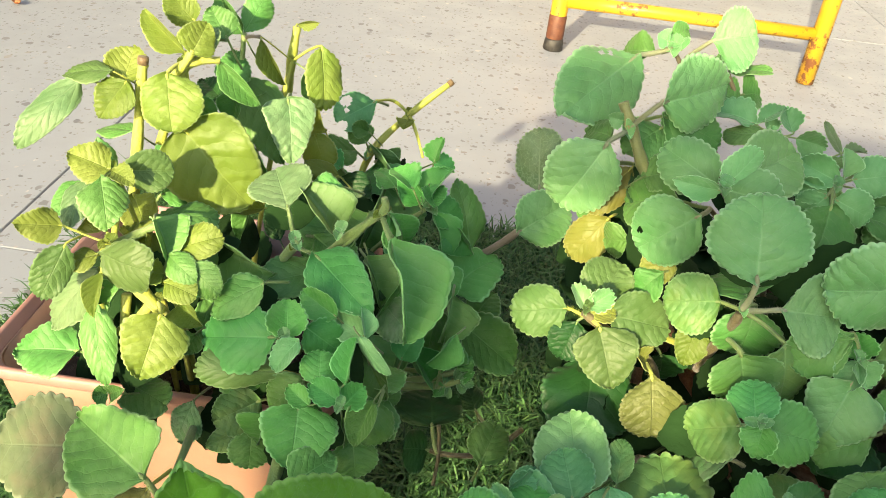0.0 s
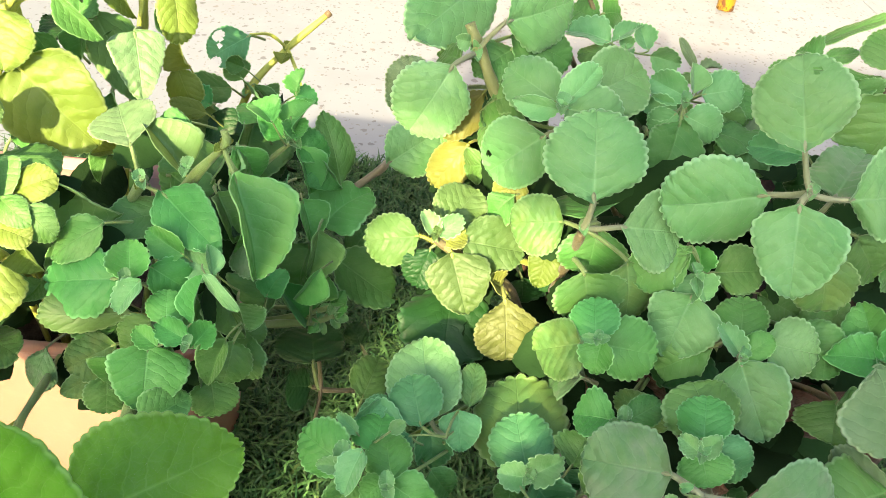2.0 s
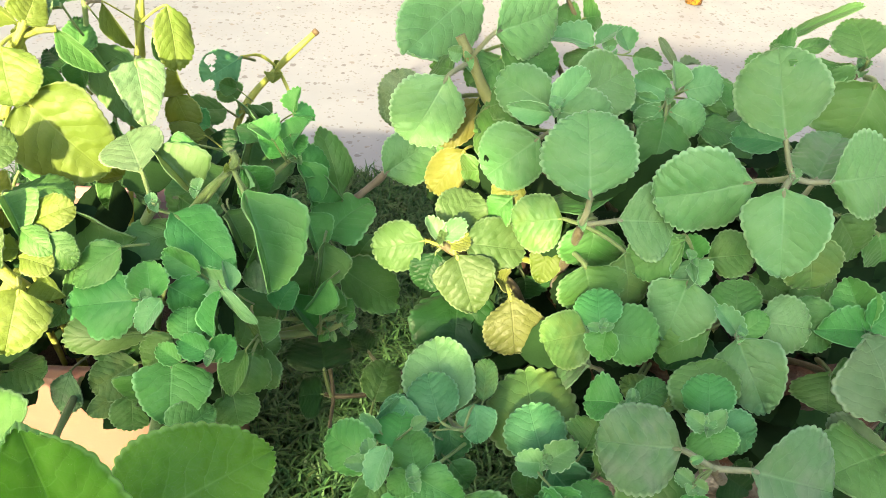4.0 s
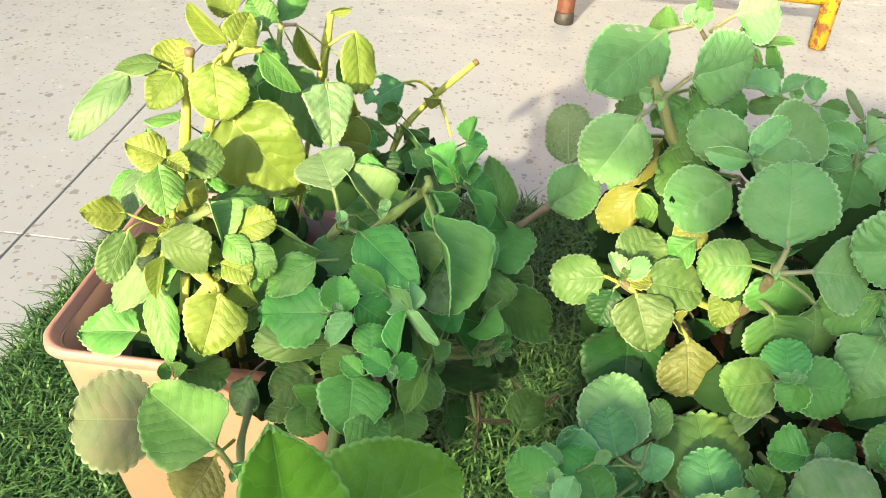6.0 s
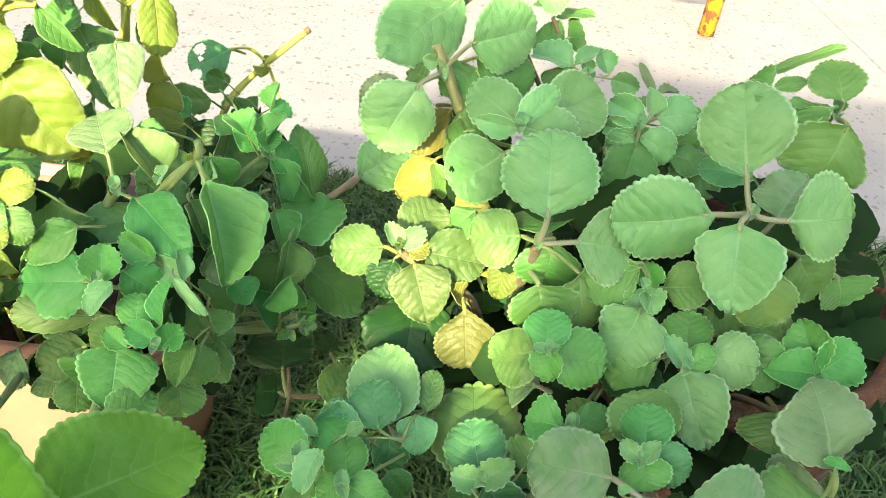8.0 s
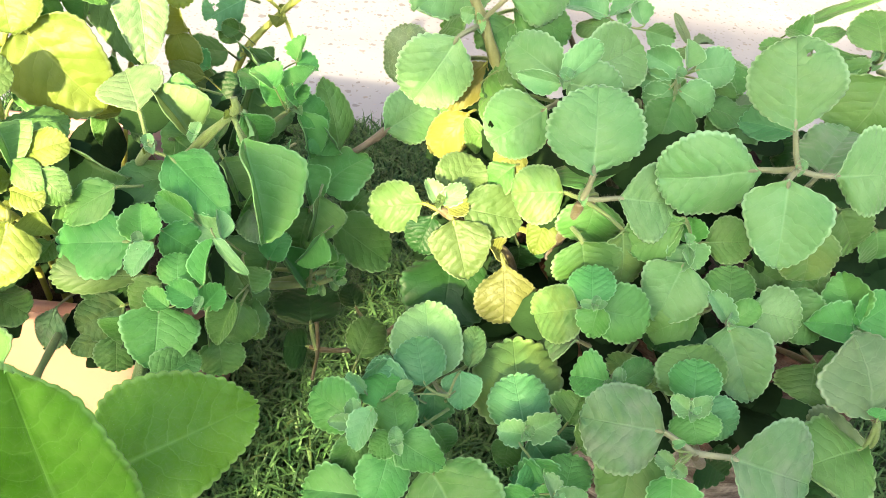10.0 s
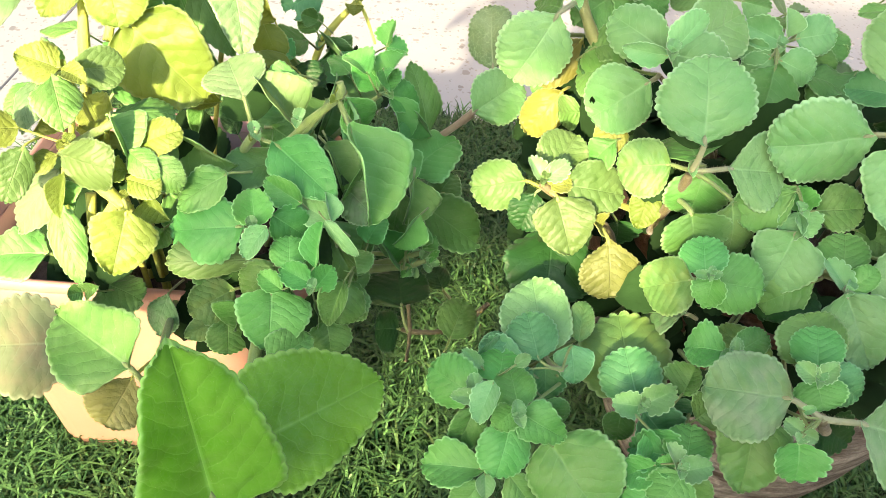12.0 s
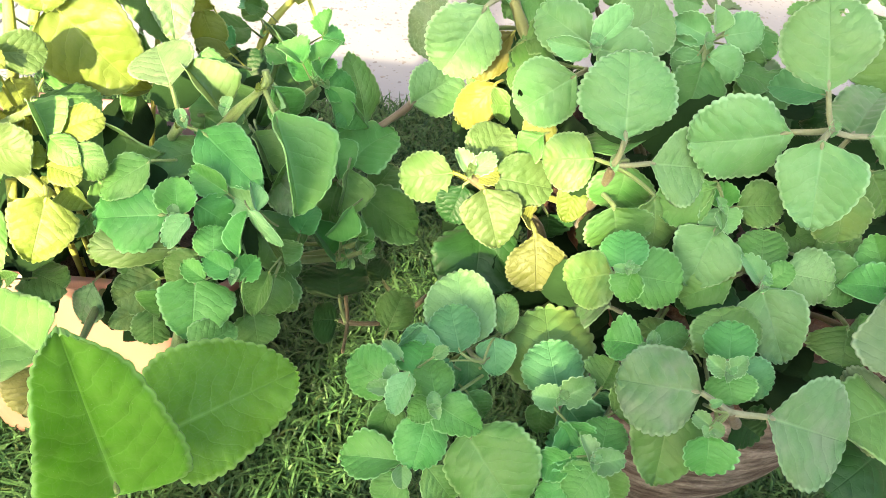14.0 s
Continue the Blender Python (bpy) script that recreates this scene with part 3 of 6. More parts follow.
def leaf_mesh(name, outline, fold, curl, cup, wave, teeth, depth, seed, pucker=0.012, bites=()):
    """A fleshy crenate leaf 1 long and 1 wide: base at the origin, midrib along +y, face to +z, edge rolled under."""
    rng = random.Random(seed)
    nv, nu = teeth * 4, 8
    bm = bmesh.new()
    flat = bm.loops.layers.uv.new("flat")
    rim = bm.loops.layers.uv.new("rim")
    skew, drift = rng.uniform(-0.05, 0.05), rng.uniform(0, 6)
    rise = [rng.uniform(0.7, 1.25) for _ in range(2 * teeth + 2)]
    knots = OUTLINE[outline]
    info, rows = {}, []
    for i in range(nv + 1):
        s = i / nv
        v = (1 - math.cos(math.pi * s)) / 2
        k = min(9, int(s * 10))
        f = s * 10 - k
        p0, p1, p2, p3 = knots[max(0, k - 1)], knots[k], knots[k + 1], (knots[k + 2] if k < 9 else -knots[9])
        half = max(0.0, 0.5 * (2 * p1 + (p2 - p0) * f + (2 * p0 - 5 * p1 + 4 * p2 - p3) * f * f + (3 * p1 - p0 - 3 * p2 + p3) * f ** 3))
        half *= 1 + 0.03 * math.sin(9 * s + drift)
        row = []
        for j in range(-nu, nu + 1):
            u = j / nu
            tooth = abs(math.sin(math.pi * teeth * s)) ** 0.85 * rise[min(int(s * teeth), teeth - 1) + (teeth if j > 0 else 0)]
            far = max(0.0, abs(u) - 0.62) / 0.38
            x = u * half
            y = v
            grow = depth * tooth * far * min(1.0, max(0.0, 9 * (s - 0.13)))
            out = Vector((x, y - 0.45))
            if out.length > 1e-6:
                out.normalize()
                x, y = x + out.x * grow, y + out.y * grow
            x += skew * math.sin(math.pi * v)
            ph = (y - 0.95 * abs(x) ** 1.25) * 6.5
            quilt = -0.0052 * math.cos(2 * math.pi * (ph - 0.5)) * min(1.0, abs(u) * 3) * (1 - 0.7 * abs(u))
            z = fold * (math.sqrt(x * x + 0.0009) - 0.03) + 1.3 * cup * x * x - 1.35 * curl * (v - 0.25) * abs(v - 0.25) + 1.5 * quilt
            z += 1.5 * wave * math.sin(7 * v + drift) * abs(u) ** 2 * (1 if j > 0 else -0.7) + 0.02 * math.sin(14 * v + drift * 2) * far
            z += pucker * noise.noise(Vector((11 * x + seed, 11 * y, 0.5))) * (1 - far) - 0.02 * math.exp(-(u * 5) ** 2) + 0.35 * depth * tooth * far
            vert = bm.verts.new((x, y, z + curl * 0.0625))
            info[vert] = (x + 0.5, y, abs(u), s)
            row.append(vert)
        rows.append(row)
    for a_, b_ in zip(rows, rows[1:]):
        for j in range(2 * nu):
            face = bm.faces.new((a_[j], a_[j + 1], b_[j + 1], b_[j]))
            for loop in face.loops:
                x, y, uu, s = info[loop.vert]
                loop[flat].uv = (x, y)
                loop[rim].uv = (max(uu, 1 - 9 * (1 - s) if s > 0.93 else 0), s)
    # the blade's thickness shows at its edge
    for sign, col in ((-1, 0), (1, 2 * nu)):
        rolls = []
        for row in rows:
            v, inner = row[col], row[col - sign * 2]
            away = (v.co - inner.co)
            away = away.normalized() if away.length > 1e-6 else Vector((sign, 0, 0))
            lip = bm.verts.new(v.co + away * 0.007 - Vector((0, 0, 0.013)))
            under = bm.verts.new(v.co - away * 0.035 - Vector((0, 0, 0.030)))
            for w in (lip, under):
                info[w] = (*info[v][:2], 1.0, info[v][3])
            rolls.append((v, lip, under))
        for p_, q_ in zip(rolls, rolls[1:]):
            for k in (0, 1):
                quad = (p_[k], q_[k], q_[k + 1], p_[k + 1])
                face = bm.faces.new(quad if sign < 0 else quad[::-1])
                for loop in face.loops:
                    x, y, uu, s = info[loop.vert]
                    loop[flat].uv = (x, y)
                    loop[rim].uv = (1.0, s)
    gone = [f for f in bm.faces if any((f.calc_center_median().xy - Vector((bx, by))).length < br for bx, by, br in bites)]
    bmesh.ops.delete(bm, geom=gone, context="FACES")
    return mesh_of(name, bm, None)


def pool(*specs):
    return [leaf_mesh("leaf", *spec) for spec in specs]


SHAPES = pool(("round", 0.14, 0.25, -0.40, 0.03, 14, 0.030, 1), ("fan", -0.10, 0.30, -0.25, 0.04, 14, 0.030, 2), ("delta", 0.24, 0.20, -0.30, 0.035, 14, 0.030, 3),
              ("kidney", -0.05, -0.10, 0.35, 0.045, 13, 0.030, 4), ("ovate", 0.12, 0.40, -0.45, 0.03, 13, 0.030, 5), ("round", -0.20, 0.20, 0.10, 0.05, 14, 0.030, 6))
BROAD = pool(("ovate", 0.16, 0.25, -0.35, 0.03, 14, 0.030, 41), ("round", -0.10, 0.30, -0.25, 0.04, 15, 0.028, 42), ("round", 0.22, 0.20, -0.30, 0.035, 14, 0.030, 43), ("fan", 0.12, 0.30, -0.2, 0.04, 15, 0.028, 44))
YOUNG = pool(("ovate", 0.26, 0.35, 0.30, 0.04, 10, 0.042, 7), ("delta", 0.18, 0.45, -0.20, 0.04, 10, 0.042, 8), ("wedge", 0.34, 0.25, 0.20, 0.05, 11, 0.042, 9), ("round", 0.10, 0.30, 0.50, 0.05, 11, 0.042, 10))
SMALL = pool(("ovate", 0.30, 0.20, 0.50, 0.03, 8, 0.060, 11), ("round", 0.15, 0.35, 0.40, 0.04, 8, 0.060, 12), ("wedge", 0.40, -0.15, 0.3, 0.03, 9, 0.056, 13))
CUPPED = pool(("round", 0.20, 0.25, 0.70, 0.05, 8, 0.075, 25), ("ovate", 0.25, 0.15, 0.60, 0.05, 8, 0.075, 26))
FRESH = pool(("arrow", 0.22, 0.10, -0.15, 0.012, 20, 0.016, 15))
ROUND = pool(("round", 0.12, 0.18, -0.35, 0.025, 19, 0.026, 17, 0.014), ("fan", -0.08, 0.26, -0.15, 0.04, 19, 0.026, 18, 0.014), ("round", 0.18, 0.12, -0.30, 0.035, 18, 0.026, 19, 0.014), ("fan", 0.14, 0.22, -0.2, 0.04, 18, 0.026, 20, 0.014))
SPECIAL = {
    "holed": leaf_mesh("leaf", "round", 0.10, 0.25, -0.35, 0.030, 18, 0.019, 23, 0.02, ((0.22, 0.84, 0.042),)),
    "bitten": leaf_mesh("leaf", "fan", 0.05, 0.20, -0.20, 0.040, 18, 0.019, 24, 0.02, ((0.36, 0.62, 0.14), (-0.16, 0.95, 0.13), (0.12, 0.70, 0.06), (-0.45, 0.5, 0.10))),
    "folded": leaf_mesh("leaf", "ovate", 0.90, 0.25, 0.0, 0.03, 13, 0.015, 27),
    "delta": leaf_mesh("leaf", "delta", 0.16, 0.20, -0.2, 0.03, 14, 0.022, 28, 0.018),
    "fan": leaf_mesh("leaf", "fan", 0.16, 0.18, -0.2, 0.03, 18, 0.019, 29, 0.018),
    "kidney": leaf_mesh("leaf", "kidney", 0.10, 0.16, -0.25, 0.035, 17, 0.022, 32, 0.016),
    "nibbled": leaf_mesh("leaf", "round", 0.12, 0.20, -0.3, 0.035, 18, 0.022, 33, 0.016, ((0.25, 0.22, 0.035), (0.33, 0.29, 0.04))),
    "pierced": leaf_mesh("leaf", "round", 0.10, 0.18, -0.3, 0.03, 19, 0.019, 34, 0.016, ((0.13, 0.83, 0.045),)),
    "lobed": leaf_mesh("leaf", "arrow", 0.16, 0.22, -0.2, 0.03, 15, 0.022, 35, 0.02),
    "broad": leaf_mesh("leaf", "broad", 0.12, 0.16, -0.2, 0.02, 18, 0.014, 37),
    "cupped": CUPPED[0],
    "cupped_narrow": CUPPED[1],
    "young_round": leaf_mesh("leaf", "round", 0.10, 0.24, -0.45, 0.03, 13, 0.034, 36),
    "droop": leaf_mesh("leaf", "lance", -0.25, 0.75, 0.0, 0.05, 13, 0.019, 30),
    "fresh_wide": leaf_mesh("leaf", "acute", 0.10, 0.10, -0.2, 0.012, 22, 0.018, 31),
}


def coarse_leaf():
    """A plain small-polygon leaf for foliage deep in the crown."""
    verts, faces, rows = [], [], 20
    for i in range(rows + 1):
        v = (1 - math.cos(math.pi * i / rows)) / 2
        half = 0.5 * max(0.0, math.sin(math.pi * v ** 0.8)) ** 0.7 * (1 + (0.05 if i % 2 else -0.03) * (i > 4))
        for u in (-1, -0.5, 0, 0.5, 1):
            verts.append((u * half, v, 0.16 * abs(u) * half - 0.25 * (v - 0.3) ** 2 + 0.02 * math.sin(9 * v + 4 * u)))
    for i in range(rows):
        for j in range(4):
            k = i * 5 + j
            faces.append((k, k + 1, k + 6, k + 5))
    return np.array(verts), np.array(faces)


COARSE = coarse_leaf()
INSIDE = {"L": [], "R": []}


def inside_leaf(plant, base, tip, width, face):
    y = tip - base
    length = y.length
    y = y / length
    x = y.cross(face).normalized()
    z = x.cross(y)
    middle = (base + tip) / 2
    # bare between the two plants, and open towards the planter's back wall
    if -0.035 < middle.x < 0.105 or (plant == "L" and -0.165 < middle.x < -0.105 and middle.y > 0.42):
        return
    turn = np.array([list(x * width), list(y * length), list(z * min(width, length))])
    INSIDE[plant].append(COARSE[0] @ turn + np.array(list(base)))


SHEETS = {}


def sheet(shape, kind):
    """The leaf mesh in one colour; alike leaves share it."""
    key = (shape.name, kind)
    if key not in SHEETS:
        data = shape.copy()
        data.name = "leaf"
        data.materials.append(LEAF[kind])
        SHEETS[key] = data
    return SHEETS[key]


PLANT = {"L": empty("borage_in_planter", (PLANTER.x, PLANTER.y, 0.215)), "R": empty("borage_in_bowl", (BOWL_AT.x, BOWL_AT.y, 0.305))}
tagged(PLANT["L"], "leggy Indian borage with yellow-green crenate leaves in the planter", "potted plant")
tagged(PLANT["R"], "dense velvety green Indian borage filling the clay bowl", "potted plant")
NODE = {}
picker = random.Random(21)


def put_leaf(plant, kind, base, tip, width, face, shape):
    y = (tip - base)
    length = y.length
    y = y / length
    x = y.cross(face).normalized()
    z = x.cross(y)
    grown = 1.04 if kind in ("b", "b2", "b3", "c", "s") else 0.97
    m = Matrix((x * width * grown, y * length * (grown + 0.02), z * min(width, length) * 1.4)).transposed().to_4x4()
    m.translation = base - y * length * (grown - 0.98) * 0.6
    ob = new("leaf", sheet(shape, kind))
    hang(ob, PLANT[plant], m)
    return ob


def smooth_line(points, steps=4):
    """A Catmull-Rom line through the points."""
    p = [Vector(v) for v in points]
    p = [p[0] * 2 - p[1]] + p + [p[-1] * 2 - p[-2]]
    line = []
    for i in range(1, len(p) - 2):
        for k in range(steps):
            t = k / steps
            line.append(0.5 * ((2 * p[i]) + (p[i + 1] - p[i - 1]) * t + (2 * p[i - 1] - 5 * p[i] + 4 * p[i + 1] - p[i + 2]) * t * t + (3 * p[i] - p[i - 1] - 3 * p[i + 1] + p[i + 2]) * t ** 3))
    return line + [p[-2]]


def hairs(bm, points, radius, count, rng, reach=0.0016):
    """Fine pale hairs standing off a stalk, as slivers."""
    for _ in range(count):
        k = rng.randrange(len(points) - 1)
        p = points[k].lerp(points[k + 1], rng.random())
        d = (points[k + 1] - points[k]).normalized()
        out = Vector((rng.gauss(0, 1), rng.gauss(0, 1), rng.gauss(0, 1)))
        out = (out - d * out.dot(d)).normalized()
        root, w = p + out * radius * 0.8, d * 0.00009
        end = p + out * (radius + reach * rng.uniform(0.5, 1.2)) + d * rng.uniform(-0.0004, 0.0004)
        bm.faces.new([bm.verts.new(v) for v in (root - w, root + w, end)])


def node(plant, name, x, y, z):
    NODE[name] = (plant, Vector((x, y, z)))


BARE = {"nf", "ng", "ne", "nrd", "nre", "nhh", "nh", "nj", "ngn", "nrf", "ng14", "nk2", "nk"}


def bud(joint, size, turn, kind="b2", off=(0, 0, 0), axis=(0.0, -0.55, 0.83)):
    """The crimped young leaves at a shoot's tip: a cupped pair, a crossed smaller pair and a crumpled heart."""
    plant, at = NODE[joint]
    at = at + Vector(off)
    up = Vector(axis).normalized()
    side = up.orthogonal().normalized()
    for k, (reach, lift, wide) in enumerate(((0.9, 0.45, 1.0), (0.8, 0.5, 0.95), (0.45, 0.9, 0.9), (0.4, 1.0, 0.9))):
        t = radians(turn + 180 * (k % 2) + 90 * (k // 2) + picker.uniform(-14, 14))
        out = side * math.cos(t) + up.cross(side) * math.sin(t)
        way = (out + up * lift).normalized()
        face = (up - out * lift * 0.9).normalized()
        base = at + out * size * 0.06 + up * size * 0.10 * (k // 2)
        put_leaf(plant, kind, base, base + way * size * reach, size * reach * wide, face, CUPPED[k % 2])


def leaf(plant, kind, joint, base, tip, width, face, chewed=""):
    """One leaf and its petiole from the joint on the stem."""
    base, tip, face = Vector(base), Vector(tip), Vector(face)
    size = (tip - base).length
    shapes = FRESH if kind == "k" else SMALL if size < 0.02 else ROUND if kind in ("t", "Yg", "o", "f", "u") else YOUNG if kind in ("b", "b2", "b3", "s") else BROAD if plant == "R" else SHAPES
    put_leaf(plant, kind, base, tip, width, face, SPECIAL[chewed] if chewed else shapes[picker.randrange(len(shapes))])
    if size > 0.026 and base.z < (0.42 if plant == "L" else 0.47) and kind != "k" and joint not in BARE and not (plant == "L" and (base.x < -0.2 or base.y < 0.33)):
        # a leaf on the same shoot, deeper in, in the crown-shade colour
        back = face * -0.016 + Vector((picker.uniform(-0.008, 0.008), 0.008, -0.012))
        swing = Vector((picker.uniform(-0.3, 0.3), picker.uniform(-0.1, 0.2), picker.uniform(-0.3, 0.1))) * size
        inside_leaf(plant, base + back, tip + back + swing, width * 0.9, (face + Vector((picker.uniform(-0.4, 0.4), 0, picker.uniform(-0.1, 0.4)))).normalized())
    start = NODE[joint][1]
    r = max(0.0006, min(0.0018, 0.034 * width))
    reach = (base - start).length
    if reach > (0.038 if kind in ("t", "o", "y", "p", "v", "k") else 0.022):
        start = base - (tip - base).normalized() * 0.012 + Vector((0, 0.012, -0.014))
        reach = 0.022
    along = (tip - base).normalized()
    # the stalk bends a little into the line of the midrib
    mid = start.lerp(base, 0.55) - along * 0.10 * reach - Vector((0, 0, 0.05 * reach))
    pts = smooth_line([start, mid, base, base + (tip - base) * 0.12 - face * (0.004 if kind == "k" else 0.0006)], 3)
    n = len(pts)
    stalk = tube_bm(pts, [r * (1.1 - 0.25 * k / n) if k < n - 2 else r * (0.7 if k == n - 2 else 0.3) for k in range(n)], 6)
    if r > 0.0011:
        hairs(stalk, pts[:-2], r, int(45 + 3000 * min(reach, 0.03)), picker)
    part("petiole", stalk, STEM_YELLOW if kind in ("y", "Y", "Yg", "z") else STEM_FUZZY if kind in ("t", "o", "u") else STEM_GREEN, PLANT[plant])


def stem(plant, points, r0, r1, material):
    points = smooth_line(points)
    n = len(points)
    rod = tube_bm(points, [(r0 + (r1 - r0) * i / (n - 1)) * (1 + 0.12 * math.sin(5.0 * i)) for i in range(n)], 9)
    hairs(rod, points, r1, 160, picker, 0.0012)
    part("stem", rod, material, PLANT[plant])


def cut_end(plant, at, way, r):
    """The brown dried cut at the top of a shortened stem."""
    at, way = Vector(at), Vector(way).normalized()
    part("cut_end", tube_bm([at - way * 0.004, at - way * 0.001, at + way * 0.0012, at + way * 0.0014], [r * 1.02, r * 1.14, r * 1.05, r * 0.5], 9), CUT, PLANT[plant], "dry brown cut end")


node("L", "n1", -0.193, 0.372, 0.402)
node("L", "n2", -0.164, 0.368, 0.367)
node("L", "n3", -0.216, 0.475, 0.449)
node("L", "n4", -0.160, 0.372, 0.383)
node("L", "n5", -0.135, 0.580, 0.451)
node("L", "n7", -0.200, 0.403, 0.433)
node("L", "nt", -0.185, 0.490, 0.475)
node("L", "nb", -0.091, 0.414, 0.392)
node("L", "nc", -0.055, 0.716, 0.363)
node("L", "nd", -0.086, 0.689, 0.327)
node("L", "nk", -0.036, 0.405, 0.429)
node("L", "nl", -0.014, 0.515, 0.377)
node("L", "nm", -0.052, 0.335, 0.344)
node("L", "nf", -0.122, 0.262, 0.314)
node("L", "ng", -0.070, 0.185, 0.324)
node("L", "ne", -0.074, 0.290, 0.299)
node("L", "ns", 0.018, 0.455, 0.268)
node("R", "nx", 0.018, 0.446, 0.195)
node("L", "rc", -0.079, 0.352, 0.366)
node("R", "na", 0.171, 0.354, 0.431)
node("R", "nr", 0.158, 0.420, 0.456)
node("R", "nst", 0.107, 0.463, 0.480)
node("R", "ntop", 0.139, 0.545, 0.511)
node("R", "nt9", 0.182, 0.550, 0.497)
node("R", "nrb", 0.155, 0.407, 0.478)
node("L", "n12", 0.049, 0.530, 0.347)
node("R", "ny", 0.095, 0.388, 0.388)
node("R", "nra", 0.183, 0.313, 0.386)
node("R", "nrc", 0.238, 0.345, 0.416)
node("R", "nh", 0.108, 0.285, 0.333)
node("R", "nj", 0.156, 0.275, 0.326)
node("R", "nk2", 0.197, 0.280, 0.363)
node("R", "nsx", 0.275, 0.336, 0.477)
node("R", "nsy", 0.362, 0.460, 0.490)
node("R", "nrg", 0.240, 0.460, 0.465)
node("R", "nru", 0.206, 0.500, 0.478)
node("R", "ngn", 0.224, 0.224, 0.376)
node("R", "nrf", 0.228, 0.252, 0.383)
node("R", "ng8", 0.255, 0.300, 0.399)
node("R", "ng12", 0.341, 0.320, 0.387)
node("R", "ng14", 0.327, 0.250, 0.382)
node("R", "nrd", 0.058, 0.258, 0.338)
node("R", "nre", 0.079, 0.244, 0.340)
node("R", "nhh", 0.164, 0.223, 0.335)
bud("ns", 0.0079, 10, "c", (0.000, 0.000, 0.000))
bud("nl", 0.0112, 70, "c", (0.000, 0.000, 0.000))
bud("nk", 0.0073, 0, "y", (0.000, 0.000, 0.000))
bud("nb", 0.0059, 30, "y", (0.000, 0.000, 0.000))
bud("n1", 0.0073, 10, "y", (0.000, 0.000, 0.000))
bud("n7", 0.0073, 50, "y", (0.000, 0.000, 0.000))
bud("n4", 0.0079, 80, "y", (0.000, 0.000, 0.000))
bud("n2", 0.0066, 20, "y", (0.000, 0.000, 0.000))
bud("nt", 0.0073, 10, "y", (0.000, 0.000, 0.000))
bud("nru", 0.0106, 60, "s", (0.000, 0.000, 0.000))
bud("nsy", 0.0099, 20, "s", (0.000, 0.000, 0.000))
bud("nst", 0.0086, 40, "s", (0.000, 0.000, 0.000))
bud("nsx", 0.0059, 20, "c", (0.000, 0.000, 0.000))
bud("ng12", 0.0112, 30, "c", (0.000, 0.000, 0.000))
bud("ntop", 0.0112, 40, "s", (0.000, 0.000, 0.000))
bud("nd", 0.0092, 30, "c", (0.000, 0.000, 0.000))
bud("nc", 0.0066, 30, "y", (0.000, 0.000, 0.000))
bud("nf", 0.0066, 30, "c", (0.000, 0.000, 0.000))
bud("ne", 0.0073, 0, "c", (0.000, 0.000, 0.000))
bud("nk", 0.0079, 30, "c", (-0.027, 0.013, -0.025))
bud("ns", 0.0092, 10, "c", (0.009, 0.000, 0.007))
bud("nb", .008, 60, "c", (0.002, -0.003, 0.004))
bud("na", 0.0059, 30, "c", (0.000, 0.000, 0.000))
leaf("L", "y", "n3", (-0.216, 0.468, 0.465), (-0.230, 0.450, 0.446), 0.027, (0.11, -0.76, 0.64))
leaf("L", "y", "nt", (-0.189, 0.468, 0.474), (-0.181, 0.446, 0.445), 0.041, (0.10, -0.78, 0.62), "kidney")
leaf("L", "y", "n7", (-0.201, 0.402, 0.435), (-0.224, 0.398, 0.446), 0.026, (0.42, -0.65, 0.63))
leaf("L", "z", "n7", (-0.200, 0.405, 0.433), (-0.168, 0.415, 0.433), 0.026, (0.26, -0.85, 0.46), "fan")
leaf("L", "g", "n7", (-0.203, 0.392, 0.434), (-0.190, 0.368, 0.423), 0.028, (0.20, -0.32, 0.93))
leaf("L", "y", "n7", (-0.199, 0.400, 0.435), (-0.185, 0.392, 0.436), 0.013, (-0.27, -0.35, 0.90))
leaf("L", "p", "n1", (-0.214, 0.400, 0.429), (-0.220, 0.372, 0.411), 0.019, (-0.04, -0.53, 0.84))
leaf("L", "g", "n1", (-0.225, 0.412, 0.419), (-0.235, 0.390, 0.408), 0.018, (0.07, -0.47, 0.88))
leaf("L", "y", "n1", (-0.216, 0.366, 0.414), (-0.234, 0.350, 0.422), 0.021, (0.68, -0.51, 0.52))
leaf("L", "z", "n1", (-0.213, 0.362, 0.405), (-0.223, 0.342, 0.377), 0.022, (0.44, -0.80, 0.41))
leaf("L", "z", "n1", (-0.196, 0.368, 0.398), (-0.167, 0.350, 0.400), 0.033, (-0.51, -0.77, 0.38))
leaf("L", "y", "n1", (-0.199, 0.372, 0.393), (-0.217, 0.362, 0.392), 0.017, (0.10, -0.28, 0.95))
leaf("L", "p", "n1", (-0.205, 0.385, 0.375), (-0.240, 0.365, 0.337), 0.029, (-0.19, -0.79, 0.59))
leaf("L", "y", "n2", (-0.179, 0.372, 0.349), (-0.184, 0.350, 0.338), 0.020, (-0.12, -0.42, 0.90))
leaf("L", "g", "n1", (-0.171, 0.390, 0.412), (-0.154, 0.372, 0.400), 0.025, (0.46, -0.15, 0.88), "folded")
leaf("L", "y", "n4", (-0.154, 0.382, 0.399), (-0.130, 0.380, 0.413), 0.023, (-0.36, -0.79, 0.50))
leaf("L", "g", "n1", (-0.185, 0.420, 0.393), (-0.148, 0.432, 0.399), 0.031, (-0.03, -0.37, 0.93))
leaf("L", "g", "n4", (-0.146, 0.412, 0.392), (-0.104, 0.392, 0.379), 0.035, (-0.38, -0.91, 0.17), "folded")
